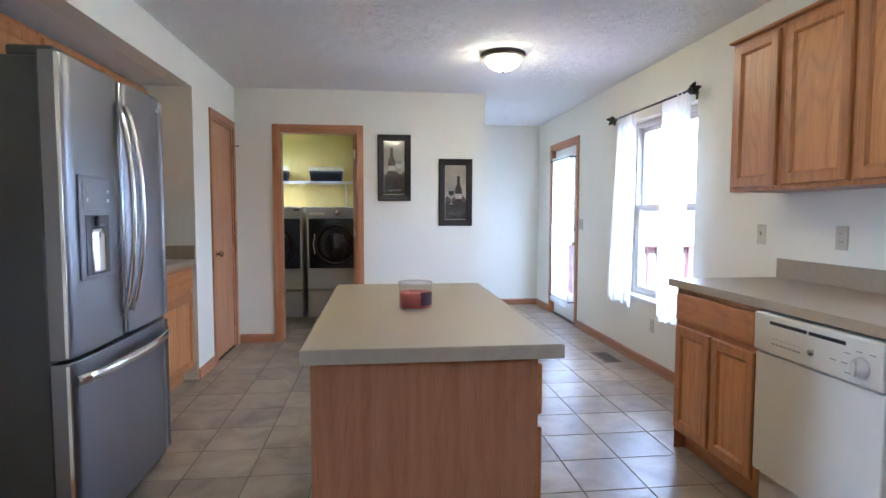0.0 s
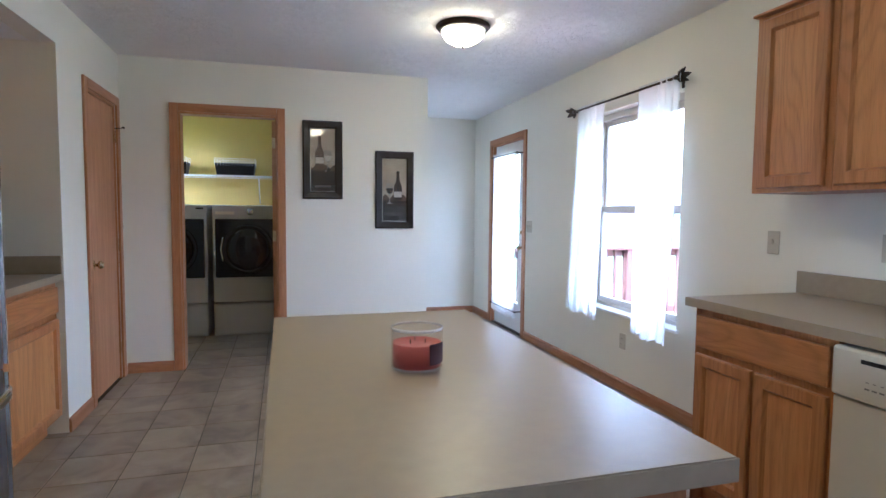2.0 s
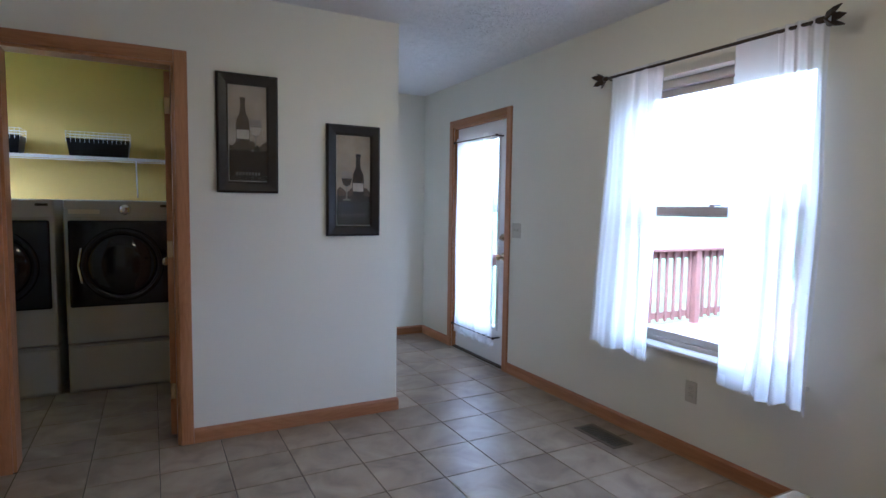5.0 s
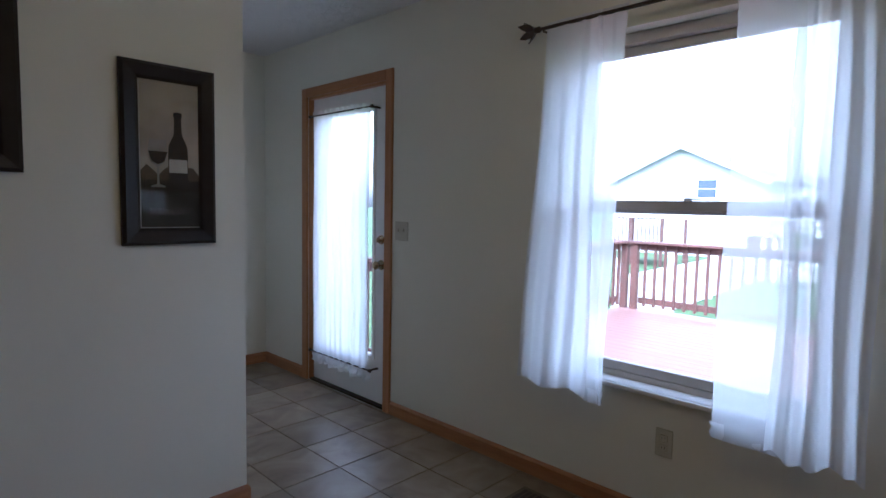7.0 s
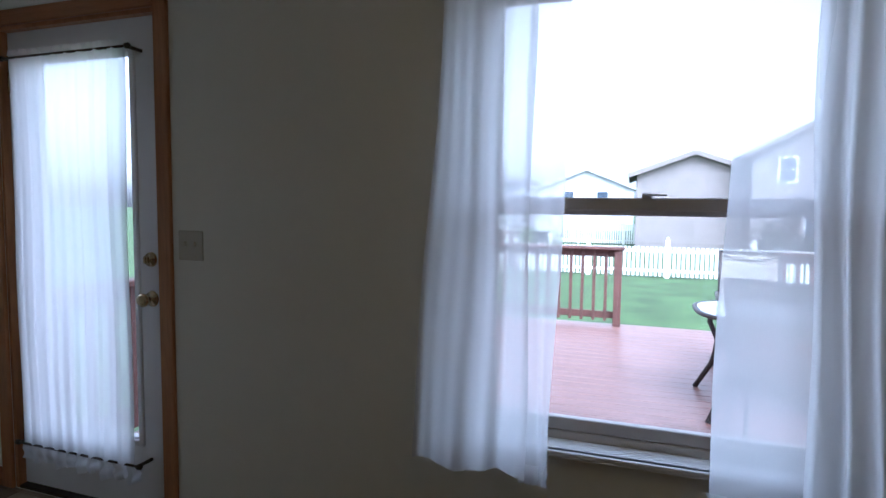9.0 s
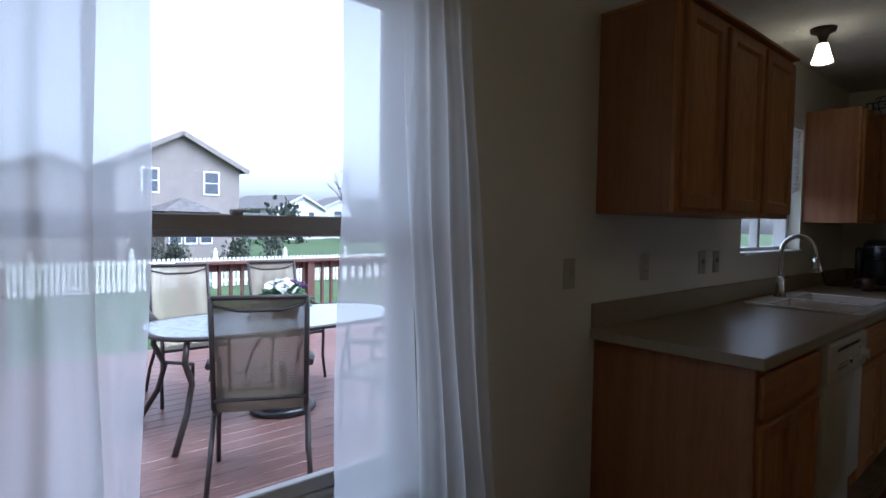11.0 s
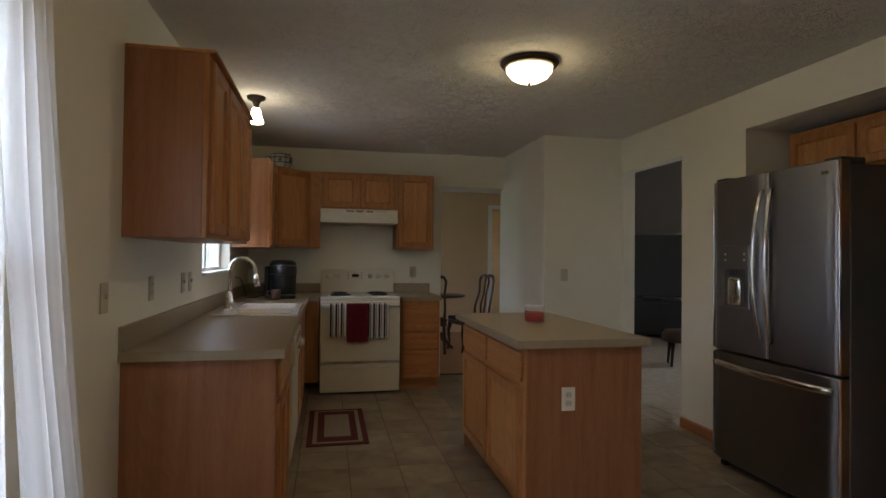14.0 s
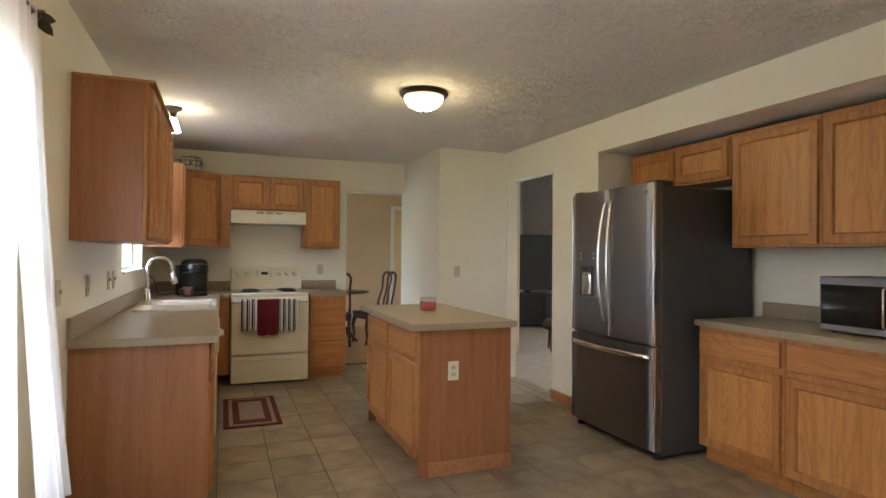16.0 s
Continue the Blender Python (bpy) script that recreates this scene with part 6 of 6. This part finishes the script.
for sy in (-1, 1):
    part("brace", bm_tube([(-0.30, sy * 0.76, 0.42), (0.0, sy * 0.66, 0.45), (0.30, sy * 0.76, 0.42)], 0.013, 8), METAL, tb)


def patio_chair(m):
    t = thing("patio_chair", m, "bronze metal patio chair with tan mesh sling", "chair", "patio chairs")
    for s in (-1, 1):
        part("side_frame", bm_tube([(s * 0.235, 0.27, 1.06), (s * 0.235, 0.20, 0.75), (s * 0.235, 0.14, 0.46), (s * 0.235, 0.05, 0.40), (s * 0.235, -0.26, 0.43)], 0.014, 8), METAL, t)
        part("front_leg", bm_tube([(s * 0.25, -0.24, 0.63), (s * 0.25, -0.27, 0.42), (s * 0.255, -0.25, 0.2), (s * 0.26, -0.29, 0.0)], 0.014, 8), METAL, t)
        part("back_leg", bm_tube([(s * 0.25, -0.02, 0.40), (s * 0.25, 0.16, 0.22), (s * 0.26, 0.27, 0.0)], 0.014, 8), METAL, t)
        part("armrest", bm_tube([(s * 0.255, 0.19, 0.69), (s * 0.27, 0.0, 0.68), (s * 0.265, -0.20, 0.655), (s * 0.25, -0.245, 0.62)], 0.017, 8), METAL, t)
    part("top_bar", bm_tube([(-0.235, 0.27, 1.055), (0.235, 0.27, 1.055)], 0.013, 8), METAL, t)
    part("back_bow", bm_tube([(-0.235, 0.265, 1.02), (-0.1, 0.262, 0.985), (0.1, 0.262, 0.985), (0.235, 0.265, 1.02)], 0.008, 6), METAL, t)
    part("lower_bar", bm_tube([(-0.235, 0.155, 0.50), (0.235, 0.155, 0.50)], 0.012, 8), METAL, t)
    part("front_bar", bm_tube([(-0.235, -0.255, 0.43), (0.235, -0.255, 0.43)], 0.012, 8), METAL, t)
    bm = bmesh.new()
    prof = [(0.268, 1.05), (0.235, 0.90), (0.205, 0.75), (0.17, 0.60), (0.14, 0.47), (0.05, 0.405), (-0.10, 0.405), (-0.25, 0.432)]
    rows = [[bm.verts.new((x, y + 0.012 * (1 - (x / 0.23) ** 2), z)) for x in (-0.225, -0.11, 0, 0.11, 0.225)] for y, z in prof]
    for a, b in zip(rows, rows[1:]):
        for i in range(4):
            bm.faces.new((a[i], a[i + 1], b[i + 1], b[i])).smooth = True
    bmesh.ops.solidify(bm, geom=bm.faces[:], thickness=0.003)
    part("sling", bm, SLING, t, "tan woven mesh sling")
    return t


pc = patio_chair(pose(3.86, 3.29, DZ, 0, 0, 64))
copy_thing(pc, pose(3.98, 2.30, DZ, 0, 0, 122))
copy_thing(pc, pose(5.72, 3.12, DZ, 0, 0, -92))
copy_thing(pc, pose(5.74, 2.25, DZ, 0, 0, -88))
copy_thing(pc, pose(4.85, 1.30, DZ, 0, 0, 182))
ub = thing("umbrella_base", pose(TX, TY, DZ), "round black umbrella base beneath the patio table", "umbrella base")
part("disc", bm_lathe([(0, 0), (0.24, 0), (0.25, 0.03), (0.22, 0.06), (0.10, 0.085), (0.04, 0.10), (0, 0.10)], 32), BLACK, ub)
part("tube", bm_lathe([(0, 0.10), (0.026, 0.10), (0.026, 0.34), (0, 0.34)], 14), BLACK, ub)
# flowers
fp = thing("flower_pot", pose(TX, TY - 0.02, DZ + 0.712), "potted white and purple pansies on patio table", "plant")
part("pot", bm_lathe([(0, 0), (0.09, 0), (0.12, 0.12), (0.125, 0.13), (0.11, 0.13), (0, 0.11)], 24), BLACK, fp)
LEAF = surface("pansy_leaf_green", (0.045, 0.10, 0.03), 0.6, vary=0.3)
rnd = random.Random(5)
bm = bmesh.new()
for k in range(160):
    a, r = rnd.uniform(0, 6.28), 0.17 * math.sqrt(rnd.random())
    m = Matrix.Translation((r * math.cos(a), r * math.sin(a), 0.12 + 0.10 * (1 - (r / 0.17) ** 2) + rnd.uniform(-0.02, 0.02))) @ Euler((rnd.uniform(-1, 1), rnd.uniform(-1, 1), a)).to_matrix().to_4x4()
    merge(bm, leaf(0.06, 0.018), m)
part("leaves", bm, LEAF, fp)
PETALS = (surface("white_petal", (0.80, 0.80, 0.78), 0.6, vary=0.05), surface("purple_petal", (0.10, 0.03, 0.14), 0.6, vary=0.3))
for k in range(34):
    a, r = rnd.uniform(0, 6.28), 0.17 * math.sqrt(rnd.random())
    x, y = r * math.cos(a), r * math.sin(a)
    bm = bmesh.new()
    up = Euler((rnd.uniform(-0.7, 0.7), rnd.uniform(-0.9, 0.3), a)).to_matrix().to_4x4()
    for j in range(5):
        merge(bm, leaf(0.034, 0.016), Matrix.Translation((x, y, 0.22 + 0.06 * (1 - (r / 0.17) ** 2))) @ up @ Matrix.Rotation(j * 1.2566, 4, 'Z'))
    part("flower", bm, PETALS[0 if y > -0.02 else 1], fp)

# picket fences
PICKET = surface("weathered_white_vinyl", (0.66, 0.66, 0.60), 0.55, vary=0.1, scale=5)


def picket_fence(p0, p1, label, h=0.98):
    a, b = Vector(p0), Vector(p1)
    L = (b - a).length
    t = thing("picket_fence", Matrix.Translation((a.x, a.y, -0.70)) @ Matrix.Rotation(math.atan2(b.y - a.y, b.x - a.x), 4, 'Z'), label, "fence", "white picket fences")
    n = round(L / 2.4)
    for k in range(n + 1):
        x = L * k / n
        bm = bm_box(x - 0.06, x + 0.06, -0.06, 0.06, 0.0, h + 0.12, 0.004)
        bm_box(x - 0.075, x + 0.075, -0.075, 0.075, h + 0.1205, h + 0.14, 0.004, bm=bm)
        merge(bm, bm_lathe([(0, 0.10), (0.03, 0.085), (0.05, 0.05), (0.03, 0.015), (0.05, 0.0)], 10), Matrix.Translation((x, 0, h + 0.1405)))
        part("post", bm, PICKET, t)
    part("rail", bm_box(0, L, -0.02, 0.02, 0.18, 0.26), PICKET, t)
    part("rail", bm_box(0, L, -0.02, 0.02, h - 0.22, h - 0.14), PICKET, t)
    bm = bm_box(-0.04, 0.04, -0.042, -0.0225, 0.05, h - 0.06)
    for f in [f for f in bm.faces if f.normal.z > 0.9]:
        bmesh.ops.inset_individual(bm, faces=[f], thickness=0.002)
    for v in bm.verts:
        if v.co.z > h - 0.07 and abs(v.co.x) < 0.0385:
            v.co.z += 0.05
            v.co.x *= 0.2
    c = int(L / 0.125)
    first = None
    for k in range(min(c, 150)):
        x = L * (k + 0.5) / c
        if first is None:
            first = part("picket", bm, PICKET, t)
            first.matrix_basis = pose(x, 0, 0)
        else:
            o = first.copy()
            scene.collection.objects.link(o)
            o.matrix_basis = pose(x, 0, 0)
    return t


picket_fence((8.3, 7.45), (18.0, 7.9), "white picket fence beside the lawn")
picket_fence((18.0, 7.6), (18.0, -10.4), "white picket fence across the back lawn")


BROWNWOOD = surface("weathered_brown_timber", (0.085, 0.040, 0.030), 0.75, vary=0.3, scale=8, grain=0.3)
bn = thing("wheeled_bin", pose(24.0, 7.75, -0.70), "dark grey wheeled refuse bin on the lawn", "bin")
BINGREY = surface("dark_grey_bin_plastic", (0.035, 0.04, 0.042), 0.55, vary=0.1)
bm = bm_box(-0.28, 0.28, -0.30, 0.30, 0.04, 0.98, 0.03, 2)
for v in bm.verts:
    if v.co.z < 0.5:
        v.co.x, v.co.y = v.co.x * 0.8, v.co.y * 0.8
part("body", bm, BINGREY, bn)
part("lid", bm_box(-0.31, 0.32, -0.33, 0.33, 0.985, 1.05, 0.02, 2), BINGREY, bn)
for sy in (-1, 1):
    part("wheel", bm_lathe([(0, -0.03), (0.09, -0.03), (0.10, 0), (0.09, 0.03), (0, 0.03)], 16, bmesh.new(), pose(0.22, sy * 0.24, 0.10, 90)), BLACK, bn)
gb = thing("garden_box", pose(19.2, 7.75, -0.70, 0, 0, 90), "brown timber garden box with uneven posts", "planter")
for k in range(6):
    x = k * 0.16
    part("post", bm_box(x, x + 0.13, -0.08, 0.08, 0, 1.02 + (0.16, 0.05, 0.20, 0.11, 0.24, 0.15)[k], 0.008), BROWNWOOD, gb)
part("side_board", bm_box(0, 0.95, -0.11, -0.082, 0.75, 1.20, 0.005), BROWNWOOD, gb)
nd = thing("neighbour_deck", pose(19.0, 11.3, -0.70), "raised brown timber deck behind the neighbouring house", "deck")
part("platform", bm_box(0, 2.2, 0, 2.3, 0.62, 0.72, 0.01), BROWNWOOD, nd)
for x, y in ((0.05, 0.05), (0.05, 1.15), (0.05, 2.25), (2.15, 0.05), (2.15, 2.25)):
    part("post", bm_box(x - 0.05, x + 0.05, y - 0.05, y + 0.05, 0, 1.66, 0.006), BROWNWOOD, nd)
part("top_rail", bm_box(-0.02, 0.12, 0, 2.3, 1.661, 1.70, 0.006), BROWNWOOD, nd)
part("lower_rail", bm_box(0.03, 0.07, 0.11, 2.19, 0.80, 0.88, 0.004), BROWNWOOD, nd)
for k in range(14):
    part("baluster", bm_box(0.035, 0.065, 0.18 + k * 0.145, 0.215 + k * 0.145, 0.881, 1.660, 0.003), BROWNWOOD, nd)


picket_fence((34.0, 9.6), (34.0, -3.0), "white picket fence of a farther garden", 1.25)


def siding_mat(name, colour):
    m, n, l, b = mat(name)
    c = coords(n, l)
    t = N(n, "TexNoise", Scale=1.5, Detail=3.0)
    l.new(c, t.inputs["Vector"])
    l.new(ramp(n, l, t.outputs[0], ((0.3, [x * 0.92 for x in colour]), (0.7, [min(1, x * 1.06) for x in colour]))), b.inputs["Base Color"])
    b.inputs["Roughness"].default_value = 0.6
    return m


SIDE_GREY, SIDE_WHITE = siding_mat("grey_beige_siding", (0.22, 0.188, 0.168)), siding_mat("white_siding", (0.50, 0.50, 0.49))
ROOF = surface("grey_asphalt_shingle", (0.13, 0.12, 0.115), 0.9, vary=0.3, scale=4, grain=0.5, gscale=30)
PANE_DARK = surface("dark_house_window", (0.06, 0.075, 0.095), 0.08, vary=0.2)


def house(x, y, width, depth, eave, peak, side, label, rz=0.0, windows=(), porch=True):
    """A gabled house whose gable end looks to local -x, with lapped siding courses."""
    t = thing("house", pose(x, y, -0.70, 0, 0, rz), label, "house", "neighbouring houses")
    bm = bmesh.new()
    hw = width / 2
    pts = [(-hw, 0), (hw, 0), (hw, eave), (0, peak), (-hw, eave)]
    f0 = [bm.verts.new((0, py, pz)) for py, pz in pts]
    f1 = [bm.verts.new((depth, py, pz)) for py, pz in pts]
    bm.faces.new(f0)
    bm.faces.new(f1[::-1])
    for i in range(5):
        bm.faces.new((f0[i], f0[(i + 1) % 5], f1[(i + 1) % 5], f1[i]))
    bmesh.ops.recalc_face_normals(bm, faces=bm.faces[:])
    part("wall", bm, side, t)
    z = 0.3
    bm = bmesh.new()
    while z < peak - 0.25:
        w = hw if z < eave else hw * (peak - z) / (peak - eave)
        a = [bm.verts.new(v) for v in ((-0.022, -w, z), (-0.022, w, z), (-0.002, w, z + 0.17), (-0.002, -w, z + 0.17), (-0.001, -w, z), (-0.001, w, z))]
        bm.faces.new((a[0], a[1], a[2], a[3]))
        bm.faces.new((a[4], a[5], a[1], a[0]))
        z += 0.175
    bmesh.ops.recalc_face_normals(bm, faces=bm.faces[:])
    part("siding", bm, side, t)
    sl = math.hypot(hw, peak - eave)
    for s in (-1, 1):
        bm = bm_box(-0.35, depth + 0.3, 0, sl + 0.45, 0.0, 0.12)
        own = bmesh.new()
        merge(own, bm, Matrix.Translation((0, 0, peak + 0.02)) @ Matrix.Rotation(0 if s > 0 else math.pi, 4, 'Z') @ Matrix.Translation((0 if s > 0 else -depth, 0, 0)) @ Matrix.Rotation(-math.atan2(peak - eave, hw), 4, 'X'))
        part("roof", own, ROOF, t)
        bm = bm_box(-0.37, -0.34, 0, sl + 0.45, -0.10, 0.13) if s > 0 else bm_box(depth + 0.34, depth + 0.37, 0, sl + 0.45, -0.10, 0.13)
        own = bmesh.new()
        merge(own, bm, Matrix.Translation((0, 0, peak + 0.02)) @ Matrix.Rotation(0 if s > 0 else math.pi, 4, 'Z') @ Matrix.Translation((0 if s > 0 else -0.0, 0, 0)) @ Matrix.Rotation(-math.atan2(peak - eave, hw), 4, 'X'))
        if s < 0:
            own.free()
            own = bmesh.new()
            merge(own, bm_box(-0.37, -0.34, -sl - 0.45, 0, -0.10, 0.13), Matrix.Translation((0, 0, peak + 0.02)) @ Matrix.Rotation(math.atan2(peak - eave, hw), 4, 'X'))
        part("rake_board", own, side, t)
    for wy, wz, ww, wh in windows:
        w = part("window", bm_box(-0.06, -0.03, wy - ww / 2 - 0.08, wy + ww / 2 + 0.08, wz - 0.08, wz + wh + 0.08, 0.01), VINYLWHITE, t)
        part("pane", bm_box(-0.07, -0.061, wy - ww / 2, wy + ww / 2, wz, wz + wh * 0.48), PANE_DARK, w)
        part("pane", bm_box(-0.07, -0.061, wy - ww / 2, wy + ww / 2, wz + wh * 0.52, wz + wh), PANE_DARK, w)
    if porch:
        own = bmesh.new()
        c = [own.verts.new(v) for v in ((-1.6, -1.3, 2.45), (-1.6, 1.3, 2.45), (0, 1.9, 2.45), (0, -1.9, 2.45), (-0.2, 0, 3.15), (0, 0, 3.15))]
        for f in ((0, 1, 4), (1, 2, 5, 4), (3, 0, 4, 5), (0, 3, 2, 1), (2, 3, 5)):
            own.faces.new([c[i] for i in f])
        bmesh.ops.recalc_face_normals(own, faces=own.faces[:])
        part("bay_roof", own, ROOF, t)
        part("bay_wall", bm_box(-1.35, -0.001, -1.15, 1.15, 0, 2.44), side, t)
        for wy in (-0.7, 0.0, 0.7):
            w = part("window", bm_box(-1.40, -1.352, wy - 0.30, wy + 0.30, 0.9, 2.2, 0.01), VINYLWHITE, t)
            part("pane", bm_box(-1.41, -1.401, wy - 0.24, wy + 0.24, 0.98, 2.12), PANE_DARK, w)
    return t


house(30, -4.0, 5.7, 9, 4.75, 6.25, SIDE_GREY, "grey-beige two-storey house with gabled end", 0, ((1.42, 3.40, 0.65, 1.05), (-1.42, 3.40, 0.65, 1.05)))
house(31.5, 1.2, 5.5, 8, 3.9, 4.9, SIDE_GREY, "lower grey wing of the neighbouring house", 0, (), False)
house(25, 13.1, 6.4, 5, 3.3, 4.77, SIDE_WHITE, "white-sided house with gabled end", 0, ((-1.1, 2.55, 0.75, 0.75),), False)
for hx_, hy_, w, e, p, r in ((62, -27, 8, 3.6, 5.2, 20), (66, -36, 8, 3.9, 5.6, -10), (60, -46, 9, 4.6, 6.6, 5), (70, -18, 7, 3.2, 4.6, 0), (64, 26, 9, 4.2, 6.0, 0), (56, 8.5, 9, 4.0, 5.8, 8), (60, 17, 8, 3.8, 5.4, -6)):
    house(hx_, hy_, w, 9, e, p, SIDE_WHITE, "distant pale house with grey roof", r, ((-1.6, e - 1.5, 1.0, 1.2), (1.6, e - 1.5, 1.0, 1.2)), False)

BARK = surface("grey_brown_bark", (0.07, 0.055, 0.045), 0.9, vary=0.3, scale=20, grain=0.5)
BUD = surface("pale_spring_buds", (0.20, 0.22, 0.13), 0.8, vary=0.3)
BUSH = surface("dark_shrub_leaf", (0.07, 0.08, 0.06), 0.8, vary=0.4)


def bare_tree(x, y, h, seed, buds=260):
    t = thing("tree", pose(x, y, -0.70), "bare spring tree with thin branching twigs", "tree", "yard trees")
    rnd = random.Random(seed)
    bm = bmesh.new()
    tips = []

    def grow(p, d, length, r, depth):
        q = p + d * length * 0.5 + Vector((rnd.uniform(-1, 1), rnd.uniform(-1, 1), 0)) * length * 0.06
        e = p + d * length
        bm_tube([p, q, e], [r, r * 0.8, r * 0.62], 5 if depth else 8, bm=bm)
        if depth >= 4:
            tips.append(e)
            return
        for k in range(3 if depth < 3 else 2):
            nd = (d + Vector((rnd.uniform(-1, 1), rnd.uniform(-1, 1), rnd.uniform(-0.15, 0.6))) * 0.75).normalized()
            grow(e if k else q + (e - q) * rnd.random(), nd, length * rnd.uniform(0.58, 0.8), r * 0.55, depth + 1)
    grow(Vector((0, 0, 0)), Vector((0, 0, 1)), h * 0.33, h * 0.022, 0)
    part("trunk", bm, BARK, t)
    bm = bmesh.new()
    for k in range(buds):
        e = tips[rnd.randrange(len(tips))] + Vector((rnd.uniform(-1, 1), rnd.uniform(-1, 1), rnd.uniform(-1, 1))) * h * 0.03
        merge(bm, leaf(0.05, 0.02), Matrix.Translation(e) @ Euler((rnd.uniform(0, 6), rnd.uniform(0, 6), 0)).to_matrix().to_4x4())
    part("crown", bm, BUD, t)


def bush(x, y, r, h, seed, m=None):
    t = thing("shrub", pose(x, y, -0.70), "loose dark green shrub by the neighbouring yard", "shrub", "yard shrubs")
    rnd = random.Random(seed)
    bm = bmesh.new()
    for k in range(420):
        a, el = rnd.uniform(0, 6.28), rnd.uniform(0, 1.5)
        q = rnd.uniform(0.55, 1.05) * (0.85 + 0.2 * math.sin(3 * a + seed))
        p = Vector((r * q * math.cos(a) * math.cos(el), r * q * math.sin(a) * math.cos(el), h * q * math.sin(el) + 0.1))
        merge(bm, leaf(r * 0.22, r * 0.08), Matrix.Translation(p) @ Euler((rnd.uniform(0, 6), rnd.uniform(0, 6), 0)).to_matrix().to_4x4())
    part("foliage", bm, m or BUSH, t)
    part("stems", bm_tube([(0, 0, 0), (0.03, 0.02, h * 0.5)], [0.05, 0.02], 6), BARK, t)


bare_tree(22, -13.5, 9.5, 3)
bare_tree(26, -18, 8.5, 8)
bare_tree(46, -24, 8, 12)
bare_tree(48, 16, 7, 21)
for k, (x, y, r, h) in enumerate(((27.5, -1.6, 0.9, 1.4), (28.2, -3.2, 0.7, 1.0), (28, -6.0, 0.8, 1.2), (27.5, -7.6, 0.7, 1.6), (52, -20, 3, 4), (54, -31, 3.5, 4.5), (50, -14, 2.5, 3))):
    bush(x, y, r, h, k + 1)

# ---- floor tiles, the nearest singly ----
PX, PY, OX, OY = 0.3085, 0.3165, 1.200, 2.562   # pitch and one joint crossing
GAP = 0.0035


def tile_mesh(w, d):
    bm = bm_box(0, w, 0, d, -0.004, 0.0, 0.0)
    for v in bm.verts:
        if v.co.z > -0.001:
            v.co.x += 0.002 if v.co.x < w / 2 else -0.002
            v.co.y += 0.002 if v.co.y < d / 2 else -0.002
    me = bpy.data.meshes.new("tile")
    bm.to_mesh(me)
    bm.free()
    me.materials.append(TILE)
    return me


floor_ob = bpy.data.objects["floor"]
shared = {}
REGIONS = ((XL, XW, YR, YP), (XC, XW, YP, YE), (-2.0, XC - 0.16, YP + 0.12, LYB), (LD[0] + 0.018, LD[1] - 0.018, YP, YP + 0.12), (AB, XL, AY0, AY1), (XL - 0.12, XL, LO[0], LO[1]))
for r0, r1, s0, s1 in REGIONS:
    i = math.floor((r0 - OX) / PX)
    while OX + i * PX < r1:
        a0, a1 = max(r0, OX + i * PX + GAP / 2), min(r1, OX + (i + 1) * PX - GAP / 2)
        j = math.floor((s0 - OY) / PY)
        while OY + j * PY < s1:
            b0, b1 = max(s0, OY + j * PY + GAP / 2), min(s1, OY + (j + 1) * PY - GAP / 2)
            if a1 - a0 > 0.01 and b1 - b0 > 0.01 and not (a1 < CX and b1 < CY):
                key = (round(a1 - a0, 3), round(b1 - b0, 3))
                if key not in shared:
                    shared[key] = tile_mesh(*key)
                o = new("tile", shared[key])
                o.parent = floor_ob
                o.location = (a0, b0, 0)
            j += 1
        i += 1
